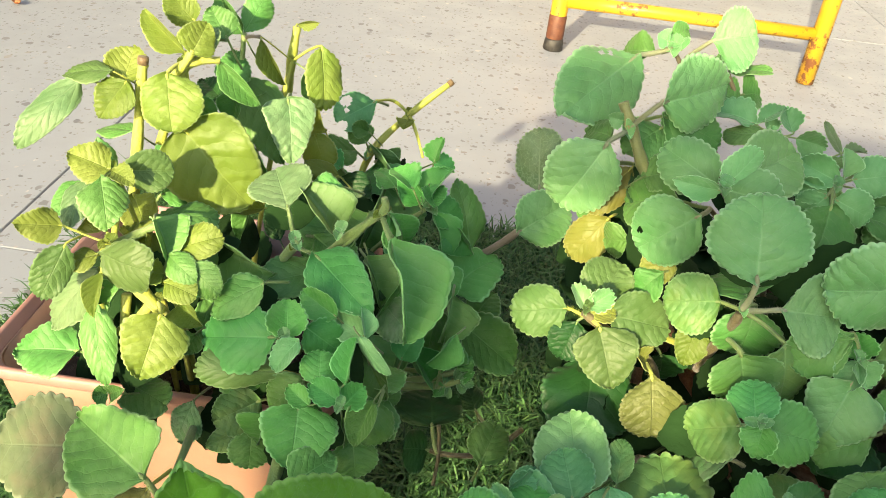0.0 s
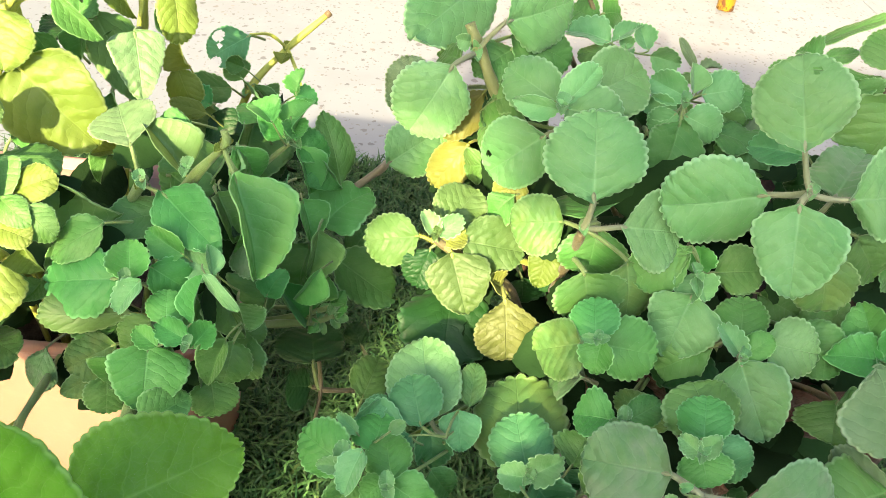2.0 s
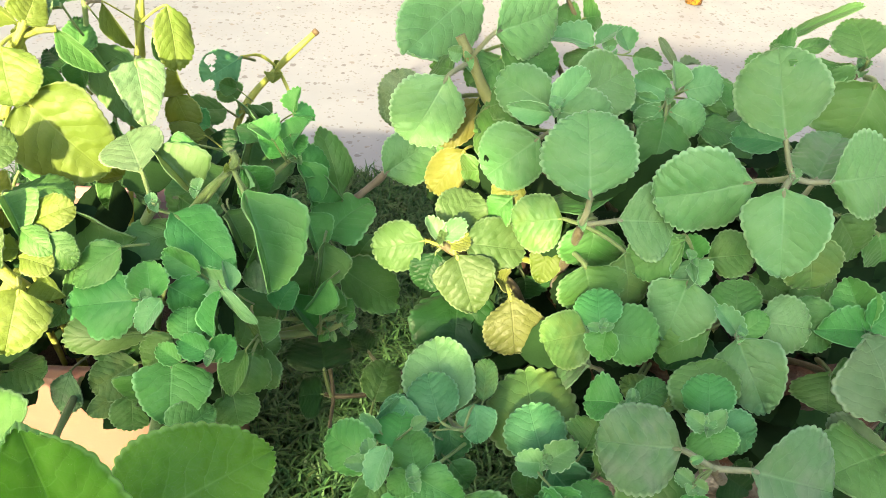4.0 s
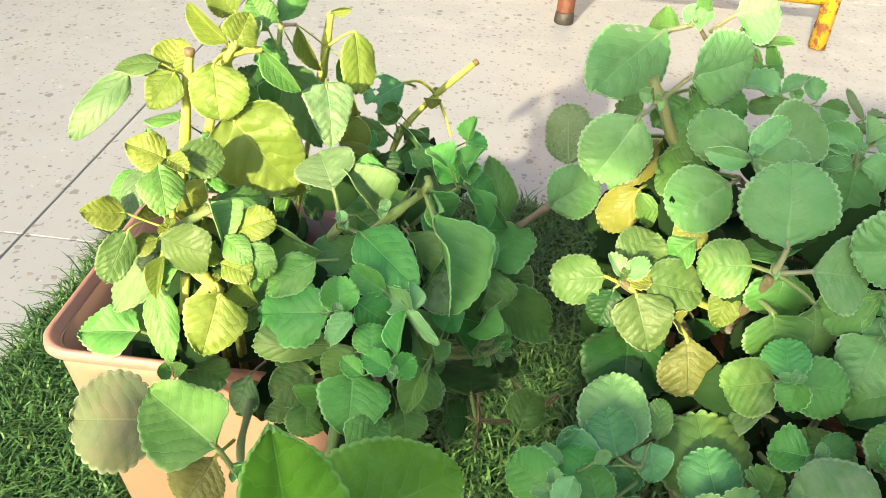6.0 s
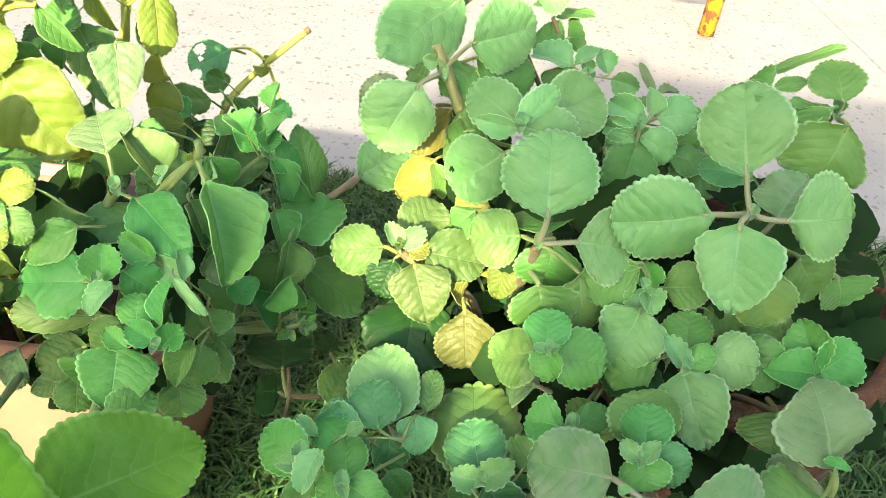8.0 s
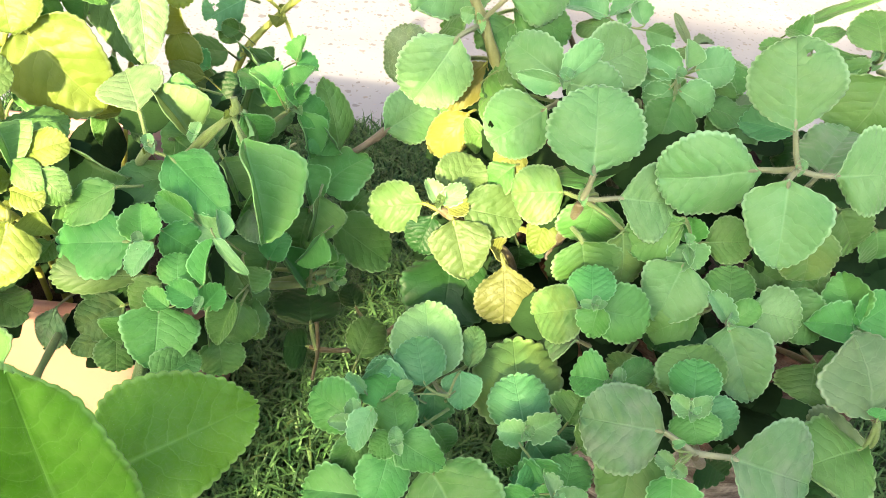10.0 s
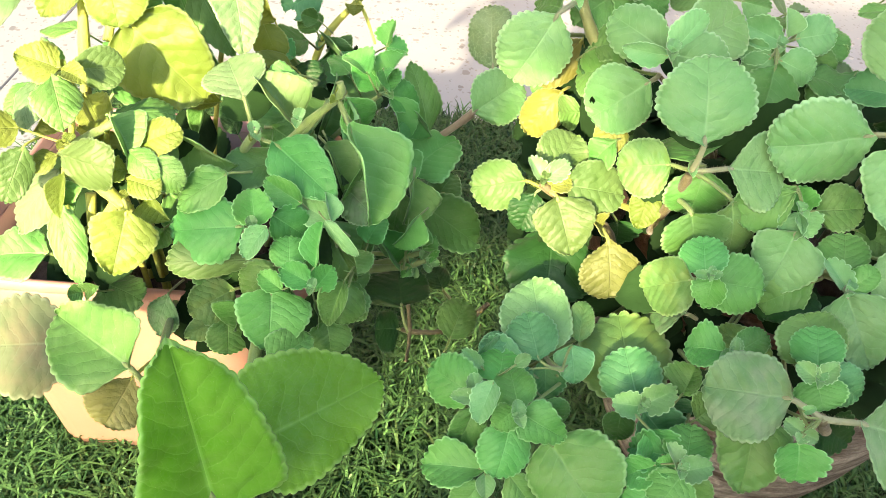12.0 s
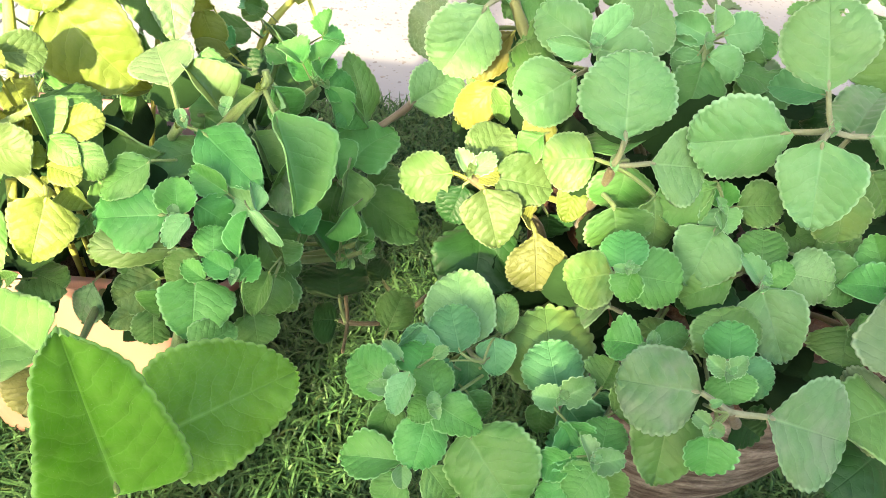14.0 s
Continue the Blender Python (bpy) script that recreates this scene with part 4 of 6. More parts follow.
leaf("L", "y", "n1", (-0.178, 0.400, 0.395), (-0.174, 0.385, 0.383), 0.024, (0.75, -0.28, 0.60), "folded")
leaf("L", "g", "n4", (-0.158, 0.375, 0.398), (-0.140, 0.360, 0.395), 0.018, (-0.34, -0.56, 0.76))
leaf("L", "g", "n4", (-0.144, 0.372, 0.396), (-0.125, 0.360, 0.386), 0.022, (-0.18, -0.78, 0.60))
leaf("L", "y", "n4", (-0.158, 0.366, 0.384), (-0.138, 0.356, 0.387), 0.020, (-0.36, -0.47, 0.81))
leaf("L", "g", "nb", (-0.097, 0.370, 0.392), (-0.131, 0.362, 0.371), 0.025, (-0.25, -0.70, 0.67))
leaf("L", "y", "n4", (-0.160, 0.372, 0.386), (-0.172, 0.366, 0.389), 0.015, (0.47, -0.63, 0.62))
leaf("L", "g", "n2", (-0.143, 0.375, 0.342), (-0.150, 0.360, 0.334), 0.023, (0.03, -0.48, 0.88))
leaf("L", "g", "nt", (-0.171, 0.570, 0.438), (-0.132, 0.540, 0.385), 0.042, (0.26, -0.75, 0.61), "delta")
leaf("L", "d", "nt", (-0.172, 0.530, 0.430), (-0.196, 0.550, 0.442), 0.029, (0.05, -0.47, 0.88))
leaf("L", "g", "nt", (-0.178, 0.570, 0.432), (-0.183, 0.560, 0.411), 0.029, (-0.01, -0.90, 0.43), "delta")
leaf("L", "g", "n7", (-0.219, 0.480, 0.423), (-0.256, 0.500, 0.415), 0.018, (-0.27, -0.12, 0.95))
leaf("L", "p", "n5", (-0.123, 0.520, 0.446), (-0.111, 0.490, 0.414), 0.037, (0.30, -0.64, 0.71), "lobed")
leaf("L", "y", "n5", (-0.112, 0.575, 0.468), (-0.101, 0.552, 0.429), 0.031, (0.49, -0.68, 0.54))
leaf("L", "g", "n5", (-0.124, 0.580, 0.445), (-0.117, 0.575, 0.421), 0.021, (0.76, -0.56, 0.34))
leaf("L", "g", "nd", (-0.089, 0.685, 0.340), (-0.102, 0.690, 0.357), 0.026, (0.40, -0.75, 0.53))
leaf("L", "g", "nd", (-0.075, 0.685, 0.333), (-0.061, 0.675, 0.322), 0.025, (0.39, -0.38, 0.84), "folded")
leaf("L", "g", "nd", (-0.095, 0.660, 0.343), (-0.126, 0.620, 0.361), 0.030, (0.69, -0.22, 0.69))
leaf("L", "z", "nd", (-0.089, 0.600, 0.333), (-0.118, 0.580, 0.365), 0.029, (0.78, -0.44, 0.44))
leaf("L", "g", "nd", (-0.074, 0.670, 0.334), (-0.047, 0.610, 0.338), 0.043, (-0.88, -0.38, 0.30), "folded")
leaf("L", "y", "nc", (-0.055, 0.710, 0.359), (-0.057, 0.700, 0.355), 0.017, (-0.09, -0.35, 0.93))
leaf("L", "g", "nk", (-0.067, 0.450, 0.419), (-0.088, 0.440, 0.416), 0.026, (0.18, -0.61, 0.77))
leaf("L", "b2", "nb", (-0.076, 0.410, 0.389), (-0.038, 0.372, 0.381), 0.035, (-0.35, -0.52, 0.78), "delta")
leaf("L", "b2", "nk", (-0.028, 0.395, 0.416), (-0.004, 0.362, 0.373), 0.041, (0.61, -0.43, 0.67), "folded")
leaf("L", "g", "nk", (-0.028, 0.400, 0.417), (-0.015, 0.440, 0.389), 0.042, (0.92, -0.03, 0.39))
leaf("L", "g", "nb", (-0.067, 0.425, 0.371), (-0.109, 0.400, 0.371), 0.030, (0.25, -0.42, 0.87), "fan")
leaf("L", "b2", "n2", (-0.087, 0.352, 0.366), (-0.132, 0.352, 0.359), 0.040, (0.05, -0.74, 0.67), "young_round")
leaf("L", "g", "nm", (-0.067, 0.345, 0.343), (-0.090, 0.340, 0.318), 0.026, (-0.22, -0.90, 0.38))
leaf("L", "g", "nm", (-0.044, 0.350, 0.312), (-0.037, 0.340, 0.297), 0.019, (0.64, -0.47, 0.61), "folded")
leaf("L", "o", "nk", (-0.032, 0.410, 0.361), (-0.010, 0.388, 0.354), 0.029, (-0.38, -0.60, 0.70))
leaf("L", "g", "nk", (-0.046, 0.420, 0.387), (-0.028, 0.400, 0.369), 0.028, (0.43, -0.36, 0.83), "folded")
leaf("L", "b2", "nk", (-0.033, 0.415, 0.424), (-0.018, 0.420, 0.401), 0.025, (0.52, -0.84, 0.16), "fan")
leaf("L", "b2", "nl", (0.012, 0.498, 0.317), (0.036, 0.515, 0.345), 0.052, (-0.39, -0.60, 0.70))
leaf("L", "g", "nl", (0.021, 0.520, 0.340), (0.009, 0.530, 0.392), 0.032, (0.45, -0.85, 0.27))
leaf("L", "g", "nl", (0.022, 0.485, 0.298), (0.066, 0.490, 0.259), 0.041, (0.49, -0.74, 0.46))
leaf("L", "g", "nl", (0.013, 0.460, 0.339), (0.013, 0.440, 0.310), 0.029, (0.56, -0.68, 0.47), "folded")
leaf("L", "b", "nl", (-0.021, 0.515, 0.379), (-0.036, 0.512, 0.401), 0.020, (0.46, -0.87, 0.20), "delta")
leaf("L", "b", "nl", (-0.013, 0.515, 0.383), (-0.005, 0.520, 0.408), 0.023, (-0.67, -0.66, 0.35), "folded")
leaf("L", "b", "nl", (-0.010, 0.510, 0.375), (0.005, 0.495, 0.349), 0.023, (0.58, -0.52, 0.63), "folded")
leaf("L", "b", "nl", (-0.010, 0.512, 0.376), (0.012, 0.512, 0.374), 0.026, (0.07, -0.65, 0.75))
leaf("L", "b", "nl", (-0.015, 0.530, 0.407), (-0.012, 0.535, 0.424), 0.014, (-0.51, -0.80, 0.32))
leaf("L", "b", "nl", (-0.015, 0.530, 0.406), (0.000, 0.530, 0.406), 0.014, (0.00, -0.40, 0.92))
leaf("L", "b", "nl", (-0.026, 0.500, 0.398), (-0.040, 0.510, 0.410), 0.022, (0.41, -0.41, 0.82))
leaf("L", "g", "nl", (-0.053, 0.560, 0.364), (-0.055, 0.520, 0.333), 0.048, (0.66, -0.48, 0.58), "folded")
leaf("L", "b", "ns", (-0.016, 0.420, 0.307), (-0.009, 0.430, 0.323), 0.022, (-0.35, -0.72, 0.60))
leaf("L", "b", "ns", (0.012, 0.440, 0.289), (0.015, 0.450, 0.311), 0.021, (0.53, -0.80, 0.29), "folded")
leaf("L", "b", "ns", (0.005, 0.450, 0.265), (-0.008, 0.440, 0.300), 0.025, (0.86, -0.48, 0.18), "folded")
leaf("L", "g", "ns", (-0.028, 0.390, 0.325), (-0.018, 0.370, 0.318), 0.027, (0.27, -0.19, 0.94))
leaf("L", "b", "ns", (0.027, 0.455, 0.275), (0.032, 0.457, 0.286), 0.011, (0.01, -0.98, 0.18))
leaf("L", "b", "ns", (0.027, 0.455, 0.273), (0.035, 0.450, 0.279), 0.011, (-0.55, -0.83, 0.04))
leaf("L", "b", "ns", (0.008, 0.450, 0.261), (0.016, 0.445, 0.262), 0.011, (-0.53, -0.79, 0.32))
leaf("L", "k", "ng", (-0.066, 0.178, 0.339), (-0.071, 0.170, 0.445), 0.066, (0.44, -0.90, -0.05))
leaf("L", "k", "ng", (-0.060, 0.205, 0.343), (0.007, 0.250, 0.352), 0.070, (0.47, -0.46, 0.75), "fresh_wide")
leaf("L", "o", "n2", (-0.141, 0.360, 0.300), (-0.152, 0.345, 0.274), 0.023, (-0.27, -0.78, 0.56))
leaf("L", "g", "rc", (-0.099, 0.370, 0.312), (-0.127, 0.370, 0.328), 0.033, (0.44, -0.48, 0.76))
leaf("L", "g", "n2", (-0.192, 0.370, 0.295), (-0.159, 0.350, 0.306), 0.031, (-0.35, -0.07, 0.93))
leaf("L", "g", "n2", (-0.185, 0.335, 0.318), (-0.193, 0.330, 0.318), 0.012, (0.40, -0.64, 0.66))
leaf("L", "g", "n2", (-0.184, 0.335, 0.318), (-0.175, 0.330, 0.327), 0.011, (-0.60, -0.79, 0.16))
leaf("L", "b", "nf", (-0.118, 0.255, 0.319), (-0.106, 0.250, 0.330), 0.012, (-0.63, -0.67, 0.38))
leaf("L", "o", "nf", (-0.113, 0.270, 0.308), (-0.101, 0.260, 0.305), 0.017, (-0.12, -0.41, 0.90))
leaf("L", "b", "ne", (-0.071, 0.280, 0.296), (-0.061, 0.275, 0.293), 0.013, (-0.04, -0.57, 0.82))
leaf("L", "b", "ne", (-0.074, 0.275, 0.298), (-0.058, 0.270, 0.306), 0.015, (-0.50, -0.61, 0.62))
leaf("R", "t", "na", (0.173, 0.352, 0.449), (0.168, 0.366, 0.494), 0.054, (-0.10, -0.95, 0.29))
leaf("R", "g", "na", (0.180, 0.370, 0.427), (0.174, 0.400, 0.432), 0.055, (-0.29, -0.21, 0.93), "fan")
leaf("R", "g", "na", (0.182, 0.365, 0.428), (0.181, 0.355, 0.397), 0.040, (-0.03, -0.95, 0.31))
leaf("R", "g", "nr", (0.141, 0.420, 0.458), (0.110, 0.450, 0.439), 0.034, (-0.73, -0.42, 0.54), "fan")
leaf("R", "t", "nst", (0.094, 0.442, 0.480), (0.072, 0.425, 0.441), 0.048, (0.11, -0.93, 0.35))
leaf("R", "g", "nst", (0.099, 0.460, 0.476), (0.080, 0.480, 0.472), 0.034, (-0.57, -0.39, 0.72))
leaf("R", "t", "ntop", (0.114, 0.535, 0.505), (0.071, 0.480, 0.484), 0.053, (0.35, -0.56, 0.75), "nibbled")
leaf("R", "g", "ntop", (0.129, 0.545, 0.506), (0.105, 0.560, 0.503), 0.030, (-0.43, -0.55, 0.72))
leaf("R", "t", "nst", (0.121, 0.452, 0.505), (0.163, 0.462, 0.517), 0.048, (0.21, -0.97, 0.07))
leaf("R", "t", "nt9", (0.160, 0.530, 0.524), (0.183, 0.520, 0.535), 0.044, (-0.52, -0.77, 0.38))
leaf("R", "g", "nt9", (0.178, 0.540, 0.508), (0.175, 0.550, 0.513), 0.019, (-0.70, -0.47, 0.53))
leaf("R", "g", "nt9", (0.182, 0.550, 0.498), (0.211, 0.550, 0.505), 0.015, (-0.23, -0.25, 0.94))
leaf("R", "g", "nst", (0.127, 0.470, 0.490), (0.165, 0.460, 0.485), 0.034, (-0.11, -0.76, 0.65))
leaf("R", "g", "nst", (0.131, 0.475, 0.481), (0.109, 0.460, 0.470), 0.032, (-0.04, -0.55, 0.83))
leaf("R", "g", "nrb", (0.121, 0.450, 0.456), (0.136, 0.440, 0.468), 0.027, (-0.72, -0.42, 0.55))
leaf("L", "u", "n12", (0.068, 0.555, 0.382), (0.060, 0.575, 0.426), 0.042, (-0.36, -0.87, 0.33))
leaf("R", "g", "nr", (0.124, 0.450, 0.410), (0.106, 0.460, 0.401), 0.025, (-0.53, -0.84, 0.13))
leaf("R", "g", "nr", (0.139, 0.405, 0.417), (0.123, 0.400, 0.403), 0.022, (-0.42, -0.58, 0.69))
leaf("L", "g", "n12", (0.096, 0.500, 0.392), (0.109, 0.500, 0.413), 0.030, (-0.26, -0.95, 0.16))
leaf("R", "Y", "ny", (0.097, 0.385, 0.391), (0.111, 0.390, 0.395), 0.022, (-0.07, -0.50, 0.86))
leaf("R", "Y", "ny", (0.138, 0.380, 0.365), (0.126, 0.375, 0.375), 0.015, (0.66, -0.52, 0.54))
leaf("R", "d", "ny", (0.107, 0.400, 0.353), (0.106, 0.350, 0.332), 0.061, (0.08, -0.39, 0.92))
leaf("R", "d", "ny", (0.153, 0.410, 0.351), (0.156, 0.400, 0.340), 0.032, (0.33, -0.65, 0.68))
leaf("R", "Yg", "ny", (0.138, 0.366, 0.368), (0.142, 0.340, 0.344), 0.040, (-0.04, -0.68, 0.73))
leaf("R", "v", "nra", (0.177, 0.312, 0.386), (0.151, 0.325, 0.365), 0.035, (-0.12, -0.70, 0.70), "kidney")
leaf("R", "o", "nra", (0.188, 0.330, 0.343), (0.160, 0.350, 0.325), 0.037, (-0.65, -0.27, 0.71))
leaf("R", "o", "nra", (0.168, 0.350, 0.336), (0.152, 0.370, 0.335), 0.027, (-0.27, -0.16, 0.95))
leaf("R", "g", "na", (0.175, 0.345, 0.409), (0.183, 0.335, 0.384), 0.043, (0.06, -0.92, 0.39))
leaf("R", "v", "na", (0.198, 0.350, 0.416), (0.207, 0.335, 0.382), 0.035, (0.17, -0.88, 0.44))
leaf("R", "g", "nrc", (0.231, 0.350, 0.429), (0.203, 0.340, 0.409), 0.030, (-0.06, -0.86, 0.51))
leaf("R", "d", "nra", (0.247, 0.330, 0.376), (0.223, 0.315, 0.363), 0.049, (-0.46, -0.04, 0.89))
leaf("R", "b2", "nk2", (0.194, 0.280, 0.362), (0.174, 0.286, 0.360), 0.025, (-0.21, -0.42, 0.88))
leaf("R", "t", "nsx", (0.269, 0.345, 0.495), (0.258, 0.360, 0.538), 0.048, (-0.34, -0.91, 0.23), "pierced")
leaf("R", "t", "nsx", (0.261, 0.348, 0.467), (0.210, 0.345, 0.452), 0.051, (0.00, -0.98, 0.19))
leaf("R", "t", "nsx", (0.268, 0.328, 0.475), (0.267, 0.300, 0.438), 0.047, (-0.39, -0.73, 0.56), "delta")
leaf("R", "t", "nsx", (0.294, 0.335, 0.476), (0.328, 0.330, 0.484), 0.047, (-0.22, -0.91, 0.36))
leaf("R", "o", "nsx", (0.301, 0.360, 0.461), (0.324, 0.390, 0.480), 0.044, (-0.40, -0.25, 0.88))
leaf("R", "v", "nsx", (0.295, 0.340, 0.443), (0.302, 0.320, 0.416), 0.036, (-0.08, -0.81, 0.58))
leaf("R", "g", "nsx", (0.322, 0.360, 0.440), (0.341, 0.350, 0.418), 0.035, (-0.00, -0.91, 0.41))
leaf("R", "g", "nsx", (0.298, 0.360, 0.403), (0.318, 0.340, 0.397), 0.033, (-0.43, -0.63, 0.65))
leaf("R", "g", "nsx", (0.357, 0.370, 0.422), (0.364, 0.360, 0.409), 0.043, (0.20, -0.72, 0.66))
leaf("R", "g", "nsy", (0.351, 0.420, 0.498), (0.340, 0.400, 0.465), 0.065, (0.18, -0.87, 0.46))
leaf("R", "g", "nsy", (0.359, 0.450, 0.500), (0.353, 0.470, 0.522), 0.034, (-0.20, -0.75, 0.63))
leaf("R", "g", "nsy", (0.326, 0.500, 0.494), (0.370, 0.500, 0.522), 0.015, (-0.53, -0.11, 0.84))
leaf("R", "g", "nsy", (0.324, 0.480, 0.494), (0.313, 0.490, 0.497), 0.019, (-0.29, -0.55, 0.78))
leaf("R", "g", "nsy", (0.325, 0.480, 0.492), (0.346, 0.480, 0.503), 0.014, (-0.43, -0.36, 0.83))
leaf("R", "g", "nsy", (0.326, 0.470, 0.490), (0.294, 0.480, 0.487), 0.019, (-0.18, -0.30, 0.94))
leaf("R", "g", "nsy", (0.355, 0.460, 0.493), (0.327, 0.450, 0.490), 0.023, (-0.02, -0.25, 0.97))
leaf("R", "g", "nsy", (0.330, 0.450, 0.492), (0.342, 0.440, 0.479), 0.038, (-0.16, -0.85, 0.50))
leaf("R", "g", "nsy", (0.328, 0.420, 0.480), (0.345, 0.410, 0.472), 0.034, (-0.12, -0.74, 0.66))
leaf("R", "b3", "nsx", (0.299, 0.400, 0.465), (0.270, 0.410, 0.465), 0.023, (-0.23, -0.67, 0.70))
leaf("R", "g", "nrg", (0.255, 0.470, 0.471), (0.253, 0.480, 0.478), 0.038, (-0.07, -0.58, 0.81))
leaf("R", "g", "nrg", (0.274, 0.480, 0.472), (0.284, 0.460, 0.461), 0.026, (-0.24, -0.56, 0.79))
leaf("R", "g", "nrg", (0.235, 0.440, 0.460), (0.226, 0.410, 0.436), 0.038, (0.14, -0.64, 0.75))
leaf("R", "g", "nrg", (0.259, 0.450, 0.450), (0.286, 0.440, 0.451), 0.025, (-0.18, -0.39, 0.90))
leaf("R", "p", "nrg", (0.256, 0.500, 0.469), (0.243, 0.510, 0.487), 0.008, (0.19, -0.80, 0.58))
leaf("R", "p", "nrg", (0.256, 0.500, 0.470), (0.271, 0.500, 0.474), 0.009, (-0.25, -0.25, 0.93))
leaf("R", "g", "nrg", (0.244, 0.450, 0.447), (0.227, 0.460, 0.457), 0.033, (-0.05, -0.75, 0.66))
leaf("R", "s", "nru", (0.194, 0.500, 0.482), (0.169, 0.510, 0.488), 0.023, (0.02, -0.49, 0.87))
leaf("R", "s", "nru", (0.196, 0.500, 0.482), (0.214, 0.510, 0.494), 0.012, (-0.36, -0.38, 0.85))
leaf("R", "s", "nru", (0.221, 0.500, 0.479), (0.214, 0.510, 0.491), 0.014, (0.00, -0.77, 0.64))
leaf("R", "s", "nru", (0.222, 0.495, 0.478), (0.240, 0.490, 0.476), 0.016, (-0.24, -0.95, 0.21))
leaf("R", "g", "nru", (0.198, 0.490, 0.480), (0.174, 0.490, 0.477), 0.016, (-0.10, -0.61, 0.79))
leaf("R", "g", "nru", (0.194, 0.540, 0.480), (0.173, 0.550, 0.487), 0.027, (-0.13, -0.74, 0.66))
leaf("R", "g", "nru", (0.196, 0.550, 0.483), (0.208, 0.550, 0.487), 0.030, (-0.25, -0.62, 0.74))
leaf("R", "g", "ntop", (0.135, 0.550, 0.515), (0.152, 0.560, 0.522), 0.017, (0.32, -0.84, 0.43))
leaf("R", "s", "ntop", (0.136, 0.545, 0.515), (0.127, 0.545, 0.518), 0.013, (0.14, -0.90, 0.42))
leaf("R", "s", "ntop", (0.144, 0.540, 0.512), (0.141, 0.545, 0.517), 0.016, (-0.58, -0.72, 0.37))
leaf("R", "s", "nst", (0.103, 0.462, 0.487), (0.095, 0.460, 0.488), 0.010, (0.25, -0.96, 0.08))
leaf("R", "s", "nst", (0.105, 0.460, 0.484), (0.110, 0.458, 0.486), 0.011, (-0.33, -0.94, -0.10))
leaf("R", "o", "ngn", (0.209, 0.230, 0.382), (0.169, 0.240, 0.376), 0.046, (-0.27, -0.66, 0.70), "kidney")
leaf("R", "b2", "ngn", (0.218, 0.222, 0.359), (0.218, 0.208, 0.347), 0.025, (-0.13, -0.65, 0.75))
leaf("R", "g", "ngn", (0.204, 0.245, 0.355), (0.199, 0.215, 0.323), 0.041, (-0.17, -0.71, 0.69), "delta")
leaf("R", "d", "ngn", (0.245, 0.250, 0.342), (0.257, 0.240, 0.340), 0.027, (-0.40, -0.62, 0.68))
leaf("R", "g", "nrf", (0.236, 0.260, 0.376), (0.228, 0.275, 0.398), 0.044, (0.15, -0.79, 0.59))
leaf("R", "t", "ng8", (0.252, 0.295, 0.400), (0.266, 0.265, 0.372), 0.039, (-0.40, -0.72, 0.57), "delta")
leaf("R", "g", "ng12", (0.323, 0.310, 0.362), (0.316, 0.290, 0.353), 0.044, (-0.41, -0.25, 0.88))
leaf("R", "g", "ng12", (0.336, 0.310, 0.349), (0.332, 0.320, 0.364), 0.027, (0.19, -0.79, 0.58))
leaf("R", "b2", "ng12", (0.340, 0.320, 0.388), (0.328, 0.335, 0.410), 0.026, (-0.46, -0.83, 0.32))
leaf("R", "b2", "ng12", (0.338, 0.318, 0.388), (0.311, 0.310, 0.397), 0.024, (0.41, -0.54, 0.73))
leaf("R", "b2", "ng12", (0.340, 0.318, 0.390), (0.356, 0.320, 0.408), 0.026, (-0.36, -0.84, 0.41))
leaf("R", "p", "ng14", (0.328, 0.255, 0.380), (0.316, 0.275, 0.417), 0.052, (0.18, -0.84, 0.51))
leaf("R", "b2", "ng14", (0.326, 0.250, 0.385), (0.327, 0.252, 0.390), 0.012, (-0.34, -0.85, 0.41))
leaf("R", "g", "ng14", (0.329, 0.250, 0.361), (0.293, 0.235, 0.363), 0.047, (0.15, -0.22, 0.96))
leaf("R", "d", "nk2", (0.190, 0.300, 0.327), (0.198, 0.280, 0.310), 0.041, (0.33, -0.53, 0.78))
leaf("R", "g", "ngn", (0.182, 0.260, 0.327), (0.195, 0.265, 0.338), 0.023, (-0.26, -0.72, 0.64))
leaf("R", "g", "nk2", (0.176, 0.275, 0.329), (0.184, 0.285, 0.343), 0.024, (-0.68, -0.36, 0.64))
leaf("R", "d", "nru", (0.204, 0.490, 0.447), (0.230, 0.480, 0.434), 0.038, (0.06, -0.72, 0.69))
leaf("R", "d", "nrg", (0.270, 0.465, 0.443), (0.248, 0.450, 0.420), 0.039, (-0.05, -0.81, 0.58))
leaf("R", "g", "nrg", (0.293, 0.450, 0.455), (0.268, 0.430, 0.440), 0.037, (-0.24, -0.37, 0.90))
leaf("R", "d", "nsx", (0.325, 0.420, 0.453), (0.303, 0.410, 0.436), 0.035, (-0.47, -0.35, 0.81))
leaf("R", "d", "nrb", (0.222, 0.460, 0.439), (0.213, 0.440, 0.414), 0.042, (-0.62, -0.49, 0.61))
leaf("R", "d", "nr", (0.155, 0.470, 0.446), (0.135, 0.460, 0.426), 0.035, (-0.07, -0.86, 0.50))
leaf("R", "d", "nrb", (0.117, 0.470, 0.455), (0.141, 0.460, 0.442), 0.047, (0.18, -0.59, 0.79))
leaf("R", "g", "nst", (0.133, 0.475, 0.472), (0.160, 0.490, 0.484), 0.034, (-0.04, -0.58, 0.82))
leaf("L", "g", "nk", (-0.090, 0.470, 0.365), (-0.060, 0.450, 0.358), 0.034, (-0.22, -0.60, 0.77))
leaf("L", "d", "nl", (-0.039, 0.560, 0.348), (-0.048, 0.540, 0.325), 0.038, (0.23, -0.78, 0.58))
